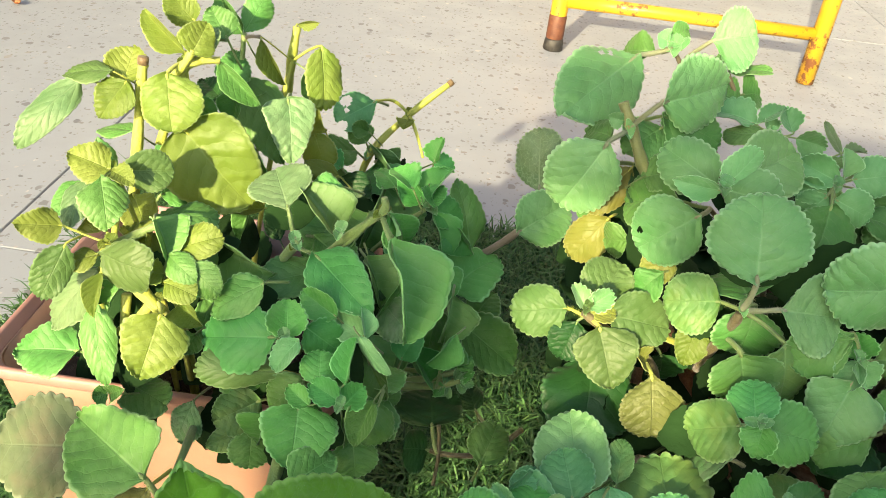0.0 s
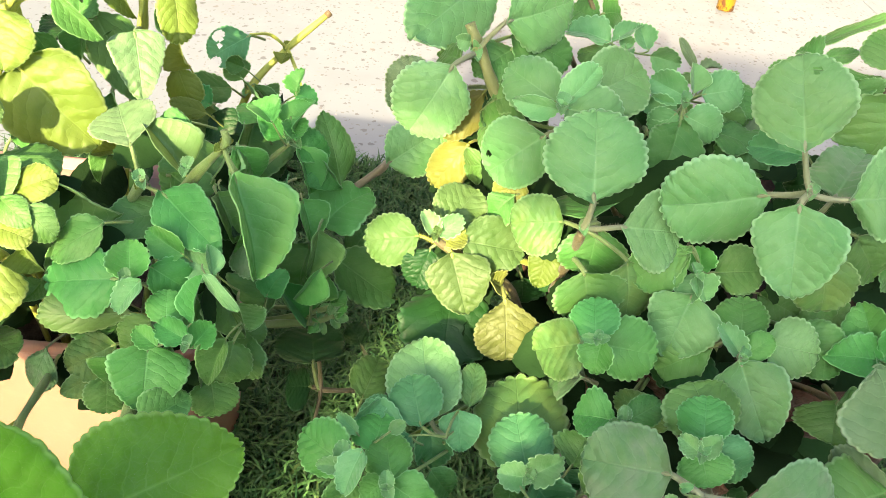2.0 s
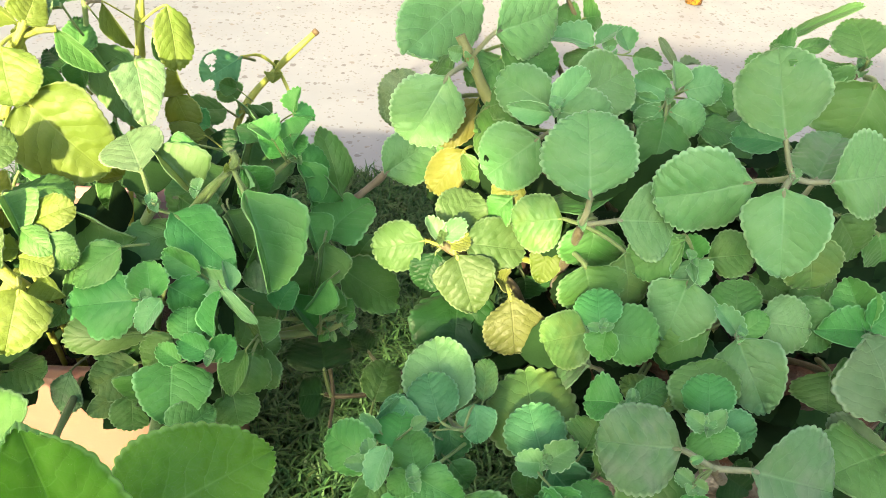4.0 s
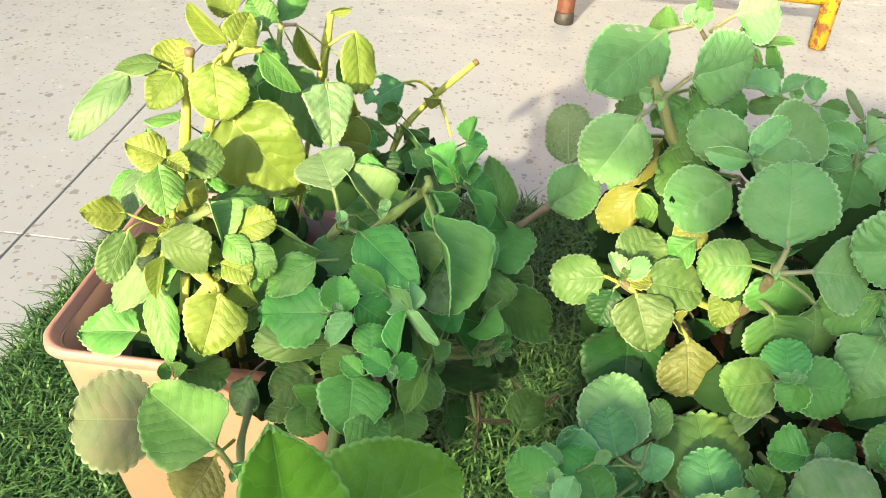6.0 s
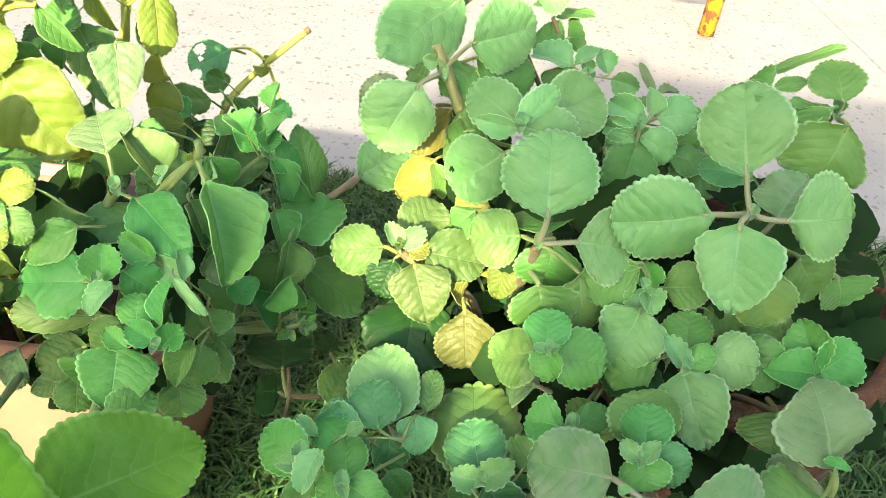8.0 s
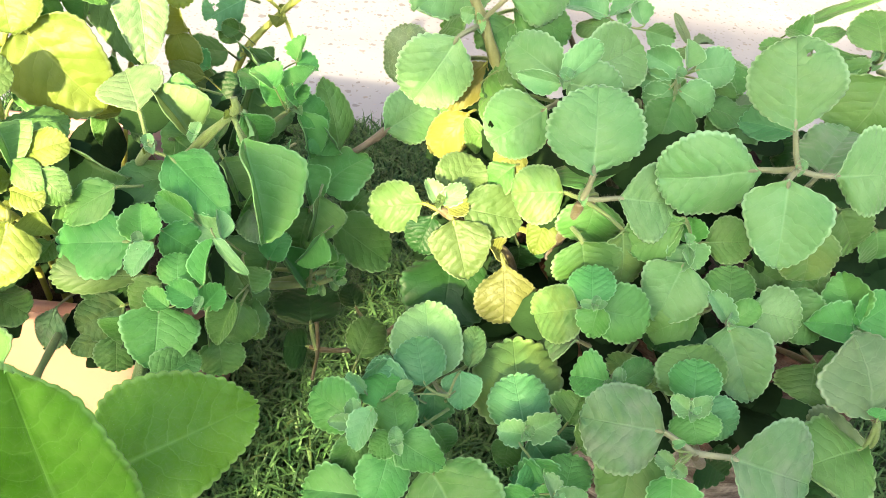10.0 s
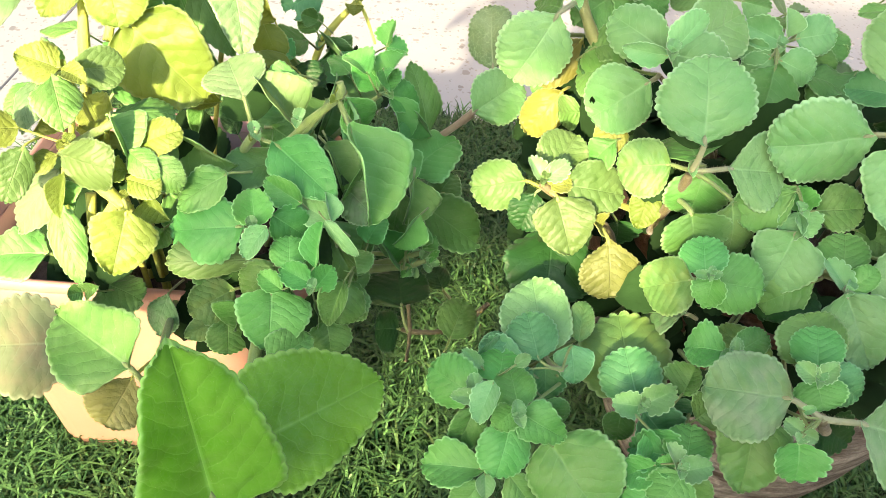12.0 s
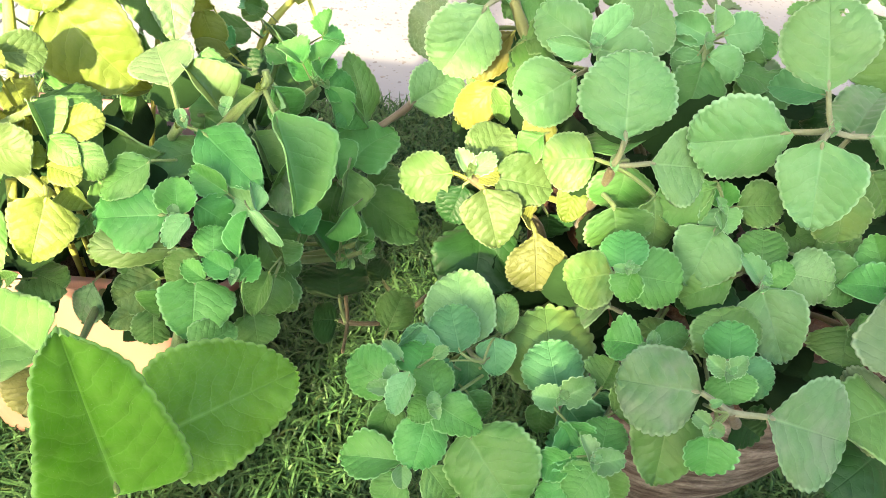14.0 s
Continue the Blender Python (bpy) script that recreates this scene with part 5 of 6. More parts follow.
leaf("L", "d", "nd", (-0.096, 0.600, 0.346), (-0.072, 0.580, 0.332), 0.035, (-0.10, -0.65, 0.76))
leaf("L", "g", "nk", (-0.082, 0.500, 0.363), (-0.101, 0.480, 0.342), 0.040, (-0.14, -0.65, 0.74))
leaf("L", "g", "ns", (-0.018, 0.460, 0.291), (-0.028, 0.440, 0.272), 0.049, (-0.50, -0.45, 0.74), "folded")
leaf("L", "g", "ns", (0.006, 0.470, 0.319), (-0.004, 0.450, 0.290), 0.050, (-0.57, -0.57, 0.59))
leaf("L", "b2", "nd", (-0.073, 0.660, 0.332), (-0.048, 0.630, 0.300), 0.043, (-0.06, -0.75, 0.66), "delta")
leaf("L", "g", "nt", (-0.182, 0.520, 0.408), (-0.163, 0.500, 0.369), 0.050, (-0.35, -0.89, 0.29), "folded")
leaf("L", "g", "n5", (-0.152, 0.540, 0.389), (-0.139, 0.520, 0.360), 0.043, (-0.42, -0.82, 0.38), "folded")
leaf("L", "y", "nd", (-0.122, 0.600, 0.387), (-0.108, 0.580, 0.366), 0.030, (-0.09, -0.75, 0.66))
leaf("L", "g", "nd", (-0.100, 0.620, 0.344), (-0.081, 0.580, 0.322), 0.043, (-0.01, -0.49, 0.87))
leaf("L", "g", "nk", (-0.056, 0.500, 0.373), (-0.071, 0.470, 0.357), 0.040, (-0.27, -0.34, 0.90), "folded")
leaf("L", "b", "nl", (-0.016, 0.500, 0.350), (-0.022, 0.470, 0.340), 0.031, (-0.43, -0.21, 0.88), "folded")
leaf("L", "y", "n7", (-0.216, 0.460, 0.385), (-0.195, 0.430, 0.375), 0.028, (-0.21, -0.44, 0.88))
leaf("L", "g", "n2", (-0.155, 0.420, 0.336), (-0.126, 0.400, 0.334), 0.037, (0.01, -0.09, 1.00))
leaf("L", "g", "n4", (-0.139, 0.440, 0.349), (-0.114, 0.420, 0.336), 0.039, (0.25, -0.28, 0.92))
leaf("L", "g", "rc", (-0.120, 0.420, 0.294), (-0.140, 0.420, 0.307), 0.034, (0.39, -0.70, 0.60))
leaf("L", "g", "n7", (-0.214, 0.500, 0.363), (-0.193, 0.520, 0.370), 0.033, (0.55, -0.72, 0.42))
leaf("L", "g", "nm", (-0.043, 0.400, 0.335), (-0.027, 0.380, 0.313), 0.034, (-0.50, -0.79, 0.35), "folded")
leaf("L", "g", "nm", (-0.023, 0.400, 0.291), (-0.030, 0.380, 0.270), 0.037, (-0.44, -0.57, 0.69))
leaf("L", "g", "nl", (0.032, 0.520, 0.275), (0.041, 0.530, 0.298), 0.032, (-0.46, -0.73, 0.50))
leaf("L", "b2", "nd", (-0.097, 0.600, 0.355), (-0.116, 0.600, 0.366), 0.022, (0.44, -0.46, 0.77))
leaf("L", "y", "nd", (-0.094, 0.580, 0.357), (-0.118, 0.570, 0.372), 0.017, (0.60, -0.46, 0.65))
leaf("L", "d", "nk", (-0.047, 0.430, 0.386), (-0.032, 0.400, 0.372), 0.024, (0.15, -0.36, 0.92))
leaf("L", "b", "ns", (0.019, 0.430, 0.327), (0.005, 0.420, 0.304), 0.020, (0.40, -0.90, 0.15), "folded")
leaf("L", "b2", "nl", (-0.016, 0.515, 0.396), (-0.009, 0.500, 0.386), 0.017, (0.16, -0.50, 0.85))
leaf("R", "d", "ng14", (0.337, 0.250, 0.329), (0.300, 0.220, 0.329), 0.050, (0.16, -0.19, 0.97))
leaf("L", "g", "n7", (-0.190, 0.480, 0.420), (-0.199, 0.465, 0.402), 0.026, (-0.16, -0.72, 0.68))
leaf("L", "y", "n1", (-0.211, 0.400, 0.413), (-0.215, 0.385, 0.398), 0.019, (0.84, -0.47, 0.25), "folded")
leaf("L", "g", "n1", (-0.195, 0.390, 0.362), (-0.206, 0.375, 0.343), 0.022, (-0.29, -0.66, 0.69), "folded")
leaf("L", "y", "n4", (-0.149, 0.370, 0.370), (-0.137, 0.360, 0.359), 0.020, (-0.28, -0.84, 0.46), "folded")
leaf("L", "y", "n1", (-0.181, 0.390, 0.390), (-0.194, 0.400, 0.399), 0.020, (0.40, -0.27, 0.88))
leaf("L", "g", "nm", (-0.088, 0.345, 0.311), (-0.096, 0.335, 0.294), 0.021, (-0.48, -0.64, 0.60), "folded")
leaf("L", "b2", "nk", (-0.020, 0.420, 0.366), (-0.028, 0.400, 0.356), 0.022, (0.63, -0.53, 0.56), "folded")
leaf("L", "b2", "nl", (-0.003, 0.490, 0.342), (0.009, 0.470, 0.325), 0.024, (0.41, -0.44, 0.80), "folded")
leaf("L", "b", "nl", (-0.042, 0.530, 0.381), (-0.056, 0.540, 0.393), 0.021, (0.31, -0.52, 0.80))
leaf("L", "y", "nd", (-0.111, 0.600, 0.386), (-0.123, 0.600, 0.408), 0.024, (-0.21, -0.97, -0.12), "folded")
leaf("L", "g", "n7", (-0.243, 0.470, 0.418), (-0.225, 0.450, 0.408), 0.020, (0.34, -0.16, 0.93))
leaf("L", "b2", "nl", (0.008, 0.510, 0.367), (0.021, 0.500, 0.349), 0.022, (-0.43, -0.88, 0.18), "folded")
leaf("R", "b2", "nrd", (0.058, 0.258, 0.336), (0.032, 0.268, 0.343), 0.029, (-0.15, -0.80, 0.58), "young_round")
leaf("R", "s", "nrd", (0.065, 0.252, 0.354), (0.057, 0.235, 0.344), 0.015, (-0.31, -0.39, 0.87))
leaf("R", "g", "nrd", (0.059, 0.264, 0.320), (0.051, 0.251, 0.297), 0.021, (0.02, -0.87, 0.50))
leaf("R", "c", "nrd", (0.077, 0.268, 0.351), (0.085, 0.272, 0.355), 0.007, (-0.09, -0.69, 0.72))
leaf("R", "b2", "nre", (0.078, 0.246, 0.341), (0.068, 0.238, 0.336), 0.014, (0.01, -0.57, 0.82))
leaf("R", "b2", "nre", (0.081, 0.244, 0.341), (0.103, 0.232, 0.336), 0.022, (-0.23, -0.69, 0.68))
leaf("R", "b2", "nre", (0.077, 0.246, 0.331), (0.072, 0.224, 0.312), 0.028, (0.08, -0.66, 0.74), "young_round")
leaf("R", "b2", "nre", (0.066, 0.238, 0.298), (0.032, 0.243, 0.294), 0.025, (-0.16, -0.44, 0.88))
leaf("R", "g", "nre", (0.078, 0.236, 0.301), (0.097, 0.224, 0.282), 0.024, (0.13, -0.78, 0.61))
leaf("R", "c", "nre", (0.066, 0.232, 0.303), (0.067, 0.222, 0.295), 0.010, (-0.06, -0.59, 0.80), "folded")
leaf("R", "g", "nre", (0.099, 0.246, 0.319), (0.126, 0.210, 0.300), 0.056, (-0.42, -0.66, 0.63), "kidney")
leaf("R", "g", "nre", (0.067, 0.246, 0.276), (0.054, 0.236, 0.255), 0.024, (-0.27, -0.79, 0.55))
leaf("R", "t", "nh", (0.100, 0.300, 0.328), (0.090, 0.337, 0.357), 0.044, (-0.15, -0.63, 0.76), "kidney")
leaf("R", "b3", "nh", (0.094, 0.288, 0.337), (0.086, 0.307, 0.354), 0.029, (-0.12, -0.69, 0.71), "young_round")
leaf("R", "b3", "nh", (0.086, 0.284, 0.334), (0.061, 0.297, 0.337), 0.018, (-0.15, -0.48, 0.86))
leaf("R", "b3", "nh", (0.100, 0.300, 0.325), (0.104, 0.286, 0.304), 0.020, (0.16, -0.82, 0.55))
leaf("R", "v", "nh", (0.121, 0.312, 0.329), (0.123, 0.331, 0.346), 0.017, (-0.16, -0.65, 0.74))
leaf("R", "b3", "nh", (0.089, 0.280, 0.337), (0.081, 0.275, 0.331), 0.012, (-0.11, -0.68, 0.72))
leaf("R", "g", "nh", (0.101, 0.280, 0.312), (0.115, 0.274, 0.296), 0.020, (0.18, -0.87, 0.46))
leaf("R", "b3", "nj", (0.155, 0.278, 0.317), (0.146, 0.301, 0.337), 0.035, (-0.22, -0.69, 0.69), "young_round")
leaf("R", "c", "nj", (0.153, 0.268, 0.326), (0.138, 0.268, 0.327), 0.014, (0.02, -0.67, 0.74), "cupped")
leaf("R", "c", "nj", (0.153, 0.268, 0.326), (0.169, 0.270, 0.339), 0.015, (-0.40, -0.68, 0.61), "cupped_narrow")
leaf("R", "b3", "nj", (0.158, 0.276, 0.314), (0.177, 0.262, 0.299), 0.029, (-0.10, -0.77, 0.63))
leaf("R", "g", "nj", (0.148, 0.282, 0.307), (0.147, 0.272, 0.287), 0.020, (-0.26, -0.86, 0.44))
leaf("R", "b3", "nj", (0.175, 0.284, 0.316), (0.184, 0.278, 0.305), 0.019, (-0.03, -0.87, 0.50))
leaf("R", "b2", "nhh", (0.171, 0.230, 0.325), (0.176, 0.250, 0.335), 0.025, (-0.24, -0.37, 0.90), "young_round")
leaf("R", "b2", "nhh", (0.163, 0.240, 0.319), (0.146, 0.248, 0.314), 0.020, (-0.46, -0.52, 0.72))
leaf("R", "c", "nhh", (0.165, 0.222, 0.330), (0.159, 0.231, 0.340), 0.009, (0.30, -0.60, 0.74), "cupped_narrow")
leaf("R", "c", "nhh", (0.166, 0.222, 0.329), (0.178, 0.220, 0.338), 0.013, (-0.51, -0.57, 0.65), "cupped")
leaf("R", "b2", "nhh", (0.168, 0.224, 0.325), (0.156, 0.211, 0.313), 0.026, (-0.23, -0.53, 0.82), "young_round")
leaf("R", "b2", "nhh", (0.157, 0.232, 0.321), (0.141, 0.231, 0.310), 0.017, (-0.43, -0.62, 0.66))
leaf("R", "b2", "nhh", (0.158, 0.222, 0.312), (0.139, 0.219, 0.298), 0.020, (-0.40, -0.61, 0.69))
leaf("R", "g", "nhh", (0.176, 0.236, 0.310), (0.188, 0.223, 0.291), 0.022, (-0.12, -0.85, 0.51))
leaf("R", "b2", "nhh", (0.165, 0.228, 0.324), (0.156, 0.231, 0.324), 0.011, (-0.27, -0.59, 0.76))
leaf("R", "b2", "nhh", (0.154, 0.250, 0.328), (0.163, 0.242, 0.316), 0.022, (-0.06, -0.84, 0.53))
leaf("R", "b2", "nrf", (0.229, 0.252, 0.382), (0.229, 0.267, 0.397), 0.026, (-0.41, -0.64, 0.64), "young_round")
leaf("R", "b3", "nrf", (0.232, 0.250, 0.381), (0.249, 0.240, 0.376), 0.023, (-0.26, -0.75, 0.60), "young_round")
leaf("R", "b2", "nrf", (0.226, 0.246, 0.382), (0.228, 0.232, 0.375), 0.025, (-0.44, -0.42, 0.79), "young_round")
leaf("R", "c", "nrf", (0.223, 0.240, 0.387), (0.214, 0.245, 0.391), 0.009, (-0.19, -0.79, 0.59), "cupped")
leaf("R", "c", "nrf", (0.224, 0.240, 0.387), (0.230, 0.241, 0.397), 0.009, (-0.58, -0.68, 0.45), "cupped_narrow")
leaf("R", "c", "nk2", (0.196, 0.276, 0.367), (0.196, 0.279, 0.374), 0.005, (-0.35, -0.84, 0.42), "cupped")
leaf("R", "c", "nk2", (0.195, 0.276, 0.366), (0.189, 0.273, 0.363), 0.006, (-0.12, -0.60, 0.79), "cupped_narrow")
leaf("R", "c", "ngn", (0.213, 0.216, 0.374), (0.206, 0.222, 0.375), 0.008, (-0.40, -0.60, 0.70), "cupped")
leaf("R", "c", "ngn", (0.211, 0.212, 0.376), (0.208, 0.209, 0.375), 0.006, (-0.15, -0.34, 0.93), "cupped_narrow")
leaf("R", "c", "ngn", (0.212, 0.214, 0.376), (0.217, 0.210, 0.376), 0.007, (-0.40, -0.60, 0.70), "cupped")
leaf("R", "s", "ngn", (0.209, 0.218, 0.387), (0.213, 0.217, 0.391), 0.004, (-0.67, -0.59, 0.46), "cupped")
bud("nrd", 0.007, 20, "c", (0.001, -0.009, 0.005))
bud("nre", 0.008, 60, "c", (-0.000, -0.004, 0.003))
bud("nj", 0.006, 10, "c", (-0.003, -0.009, 0.002))
bud("nhh", 0.006, 40, "c", (0.001, -0.002, -0.003))
bud("nrf", 0.006, 10, "c", (-0.005, -0.013, 0.005))
bud("nk2", 0.007, 30, "c", (-0.001, -0.003, 0.004))
leaf("L", "b", "rc", (-0.079, 0.350, 0.368), (-0.083, 0.363, 0.386), 0.023, (0.21, -0.77, 0.61))
leaf("L", "s", "rc", (-0.071, 0.344, 0.373), (-0.083, 0.331, 0.361), 0.015, (-0.17, -0.61, 0.78))
leaf("L", "b", "rc", (-0.071, 0.362, 0.369), (-0.049, 0.361, 0.354), 0.025, (0.31, -0.80, 0.51), "young_round")
leaf("L", "b", "rc", (-0.055, 0.374, 0.371), (-0.077, 0.378, 0.382), 0.017, (0.04, -0.92, 0.39))
leaf("L", "b", "nm", (-0.057, 0.338, 0.347), (-0.059, 0.350, 0.362), 0.022, (0.17, -0.75, 0.64), "young_round")
leaf("L", "b", "nm", (-0.041, 0.336, 0.353), (-0.041, 0.353, 0.373), 0.014, (-0.46, -0.67, 0.58), "folded")
leaf("L", "s", "rc", (-0.036, 0.372, 0.360), (-0.057, 0.376, 0.369), 0.017, (0.05, -0.88, 0.47))
leaf("L", "s", "nm", (-0.036, 0.352, 0.375), (-0.020, 0.338, 0.360), 0.010, (-0.43, -0.84, 0.34), "droop")
leaf("L", "s", "nm", (-0.034, 0.358, 0.370), (-0.038, 0.369, 0.384), 0.010, (0.59, -0.56, 0.58), "folded")
leaf("L", "b", "nm", (-0.061, 0.330, 0.337), (-0.074, 0.334, 0.345), 0.012, (0.17, -0.73, 0.66))
leaf("L", "b", "nm", (-0.043, 0.330, 0.344), (-0.061, 0.334, 0.351), 0.015, (0.14, -0.74, 0.66))
leaf("L", "b", "nm", (-0.042, 0.332, 0.336), (-0.032, 0.343, 0.346), 0.016, (0.14, -0.73, 0.66))
leaf("L", "b2", "nm", (-0.058, 0.345, 0.325), (-0.058, 0.336, 0.309), 0.016, (-0.18, -0.85, 0.49), "folded")
leaf("L", "g", "nm", (-0.052, 0.380, 0.336), (-0.034, 0.367, 0.310), 0.021, (-0.23, -0.93, 0.28), "folded")
leaf("L", "g", "nm", (-0.031, 0.400, 0.303), (-0.017, 0.392, 0.286), 0.026, (0.21, -0.83, 0.53))
leaf("L", "b", "nl", (0.011, 0.440, 0.287), (0.014, 0.459, 0.310), 0.014, (0.66, -0.61, 0.43), "folded")
leaf("L", "g", "ns", (-0.000, 0.450, 0.267), (-0.013, 0.464, 0.285), 0.019, (0.41, -0.55, 0.73), "folded")
bud("rc", 0.007, 60, "c", (0.000, -0.006, 0.005))
bud("nm", 0.006, 20, "c", (0.010, -0.009, 0.000))
leaf("R", "s", "nrc", (0.236, 0.342, 0.416), (0.230, 0.333, 0.405), 0.015, (-0.60, -0.46, 0.65))
leaf("R", "s", "nrc", (0.237, 0.342, 0.416), (0.241, 0.331, 0.409), 0.014, (-0.15, -0.58, 0.80))
leaf("R", "b", "nrc", (0.240, 0.348, 0.412), (0.239, 0.357, 0.424), 0.018, (-0.39, -0.76, 0.52))
leaf("R", "g", "nrc", (0.248, 0.350, 0.413), (0.273, 0.345, 0.421), 0.028, (-0.33, -0.77, 0.54))
bud("nrc", 0.006, 60, "s", (-0.004, -0.007, 0.004))
leaf("R", "v", "na", (0.163, 0.365, 0.427), (0.133, 0.371, 0.419), 0.036, (-0.30, -0.81, 0.50), "kidney")
leaf("R", "t", "na", (0.192, 0.356, 0.433), (0.223, 0.350, 0.437), 0.045, (-0.24, -0.82, 0.52), "fan")
leaf("R", "t", "nr", (0.150, 0.405, 0.459), (0.118, 0.402, 0.431), 0.044, (-0.25, -0.90, 0.36), "holed")
leaf("R", "s", "nrb", (0.154, 0.410, 0.477), (0.124, 0.429, 0.488), 0.031, (-0.33, -0.81, 0.49), "young_round")
leaf("R", "s", "nrb", (0.155, 0.398, 0.481), (0.172, 0.405, 0.502), 0.019, (0.12, -0.97, 0.22), "young_round")
leaf("R", "s", "nrb", (0.153, 0.394, 0.481), (0.128, 0.395, 0.482), 0.013, (-0.05, -1.00, 0.08))
leaf("R", "s", "nrb", (0.156, 0.398, 0.480), (0.187, 0.392, 0.479), 0.030, (-0.16, -0.89, 0.42), "young_round")
leaf("R", "t", "nrb", (0.166, 0.425, 0.470), (0.207, 0.441, 0.492), 0.042, (0.04, -0.84, 0.54), "fan")
bud("nrb", 0.008, 20, "s", (-0.002, -0.015, 0.006))
leaf("R", "s", "nrg", (0.240, 0.455, 0.469), (0.218, 0.464, 0.475), 0.019, (-0.29, -0.88, 0.38))
leaf("R", "s", "nrg", (0.243, 0.456, 0.472), (0.242, 0.464, 0.488), 0.013, (0.22, -0.89, 0.41), "folded")
leaf("R", "s", "nrg", (0.249, 0.455, 0.472), (0.270, 0.451, 0.480), 0.025, (-0.31, -0.87, 0.38), "young_round")
leaf("R", "s", "nrg", (0.234, 0.450, 0.462), (0.216, 0.457, 0.461), 0.015, (-0.38, -0.84, 0.39))
leaf("R", "s", "nrg", (0.233, 0.446, 0.462), (0.222, 0.443, 0.448), 0.023, (-0.28, -0.87, 0.40), "young_round")
leaf("R", "s", "nrg", (0.239, 0.446, 0.461), (0.259, 0.437, 0.456), 0.024, (-0.29, -0.87, 0.40), "young_round")
leaf("R", "g", "nrg", (0.255, 0.462, 0.463), (0.280, 0.453, 0.452), 0.020, (-0.19, -0.92, 0.34))
leaf("R", "o", "nrg", (0.266, 0.470, 0.441), (0.301, 0.465, 0.442), 0.027, (-0.15, -0.89, 0.42))
leaf("R", "g", "nrg", (0.278, 0.474, 0.458), (0.289, 0.471, 0.451), 0.021, (-0.10, -0.97, 0.24))
bud("nrg", 0.007, 20, "s", (-0.004, -0.014, 0.005))
leaf("R", "z", "ny", (0.084, 0.388, 0.392), (0.050, 0.388, 0.384), 0.033, (-0.12, -0.83, 0.55), "young_round")
leaf("R", "z", "ny", (0.099, 0.394, 0.395), (0.116, 0.414, 0.414), 0.034, (0.06, -0.73, 0.68), "kidney")
leaf("R", "c", "ny", (0.093, 0.380, 0.399), (0.085, 0.387, 0.410), 0.010, (0.19, -0.72, 0.67), "cupped")
leaf("R", "c", "ny", (0.094, 0.380, 0.400), (0.107, 0.386, 0.409), 0.012, (-0.03, -0.83, 0.56), "cupped_narrow")
leaf("R", "z", "ny", (0.103, 0.380, 0.388), (0.115, 0.356, 0.362), 0.040, (-0.08, -0.75, 0.66), "delta")
leaf("R", "z", "ny", (0.108, 0.386, 0.393), (0.148, 0.387, 0.388), 0.035, (0.09, -0.83, 0.55), "kidney")
bud("ny", 0.006, 20, "z", (-0.002, -0.010, 0.013))
leaf("L", "y", "nt", (-0.178, 0.482, 0.483), (-0.169, 0.493, 0.502), 0.027, (0.48, -0.84, 0.26), "delta")
leaf("L", "y", "nt", (-0.188, 0.520, 0.492), (-0.206, 0.520, 0.510), 0.023, (0.33, -0.89, 0.31))
leaf("L", "g", "nt", (-0.163, 0.512, 0.486), (-0.177, 0.519, 0.505), 0.026, (0.20, -0.87, 0.45))
leaf("L", "g", "nt", (-0.167, 0.560, 0.474), (-0.187, 0.562, 0.498), 0.020, (0.02, -0.99, 0.11), "folded")
leaf("L", "g", "nt", (-0.168, 0.565, 0.473), (-0.155, 0.578, 0.499), 0.023, (0.28, -0.91, 0.32))
leaf("L", "y", "n5", (-0.154, 0.560, 0.474), (-0.136, 0.557, 0.439), 0.014, (-0.15, -0.99, 0.01), "folded")
leaf("L", "y", "n5", (-0.135, 0.590, 0.476), (-0.119, 0.595, 0.479), 0.008, (0.32, -0.93, -0.20))
leaf("L", "g", "nt", (-0.163, 0.530, 0.443), (-0.165, 0.520, 0.421), 0.018, (-0.06, -0.90, 0.42), "folded")
leaf("L", "g", "nt", (-0.183, 0.500, 0.447), (-0.173, 0.503, 0.425), 0.017, (0.48, -0.87, 0.10))
leaf("L", "g", "nt", (-0.171, 0.545, 0.438), (-0.174, 0.563, 0.461), 0.026, (0.27, -0.75, 0.61))
leaf("L", "g", "n5", (-0.153, 0.570, 0.428), (-0.147, 0.560, 0.385), 0.043, (0.27, -0.93, 0.25), "delta")
leaf("L", "g", "nd", (-0.078, 0.680, 0.340), (-0.057, 0.674, 0.321), 0.019, (-0.12, -0.97, 0.19))
leaf("L", "g", "nd", (-0.086, 0.680, 0.354), (-0.102, 0.680, 0.359), 0.017, (0.13, -0.90, 0.42))
stem("L", [(-0.193, 0.480, 0.464), (-0.185, 0.482, 0.473), (-0.179, 0.483, 0.482), (-0.178, 0.484, 0.486)], 0.0030, 0.0024, STEM_YELLOW)
stem("L", [(-0.184, 0.484, 0.474), (-0.176, 0.488, 0.476), (-0.168, 0.500, 0.474)], 0.0022, 0.0018, STEM_YELLOW)
stem("L", [(-0.179, 0.484, 0.481), (-0.173, 0.510, 0.484), (-0.163, 0.512, 0.486)], 0.0020, 0.0016, STEM_GREEN)
stem("L", [(-0.169, 0.565, 0.459), (-0.166, 0.562, 0.471), (-0.154, 0.560, 0.474)], 0.0020, 0.0014, STEM_PALE)
stem("L", [(-0.179, 0.550, 0.414), (-0.170, 0.560, 0.443), (-0.167, 0.562, 0.474)], 0.0026, 0.0020, STEM_GREEN)
leaf("L", "y", "nt", (-0.180, 0.463, 0.441), (-0.133, 0.452, 0.391), 0.068, (0.15, -0.93, 0.34), "broad")
leaf("R", "p", "ng14", (0.332, 0.250, 0.364), (0.306, 0.255, 0.346), 0.049, (-0.53, -0.56, 0.64), "fan")
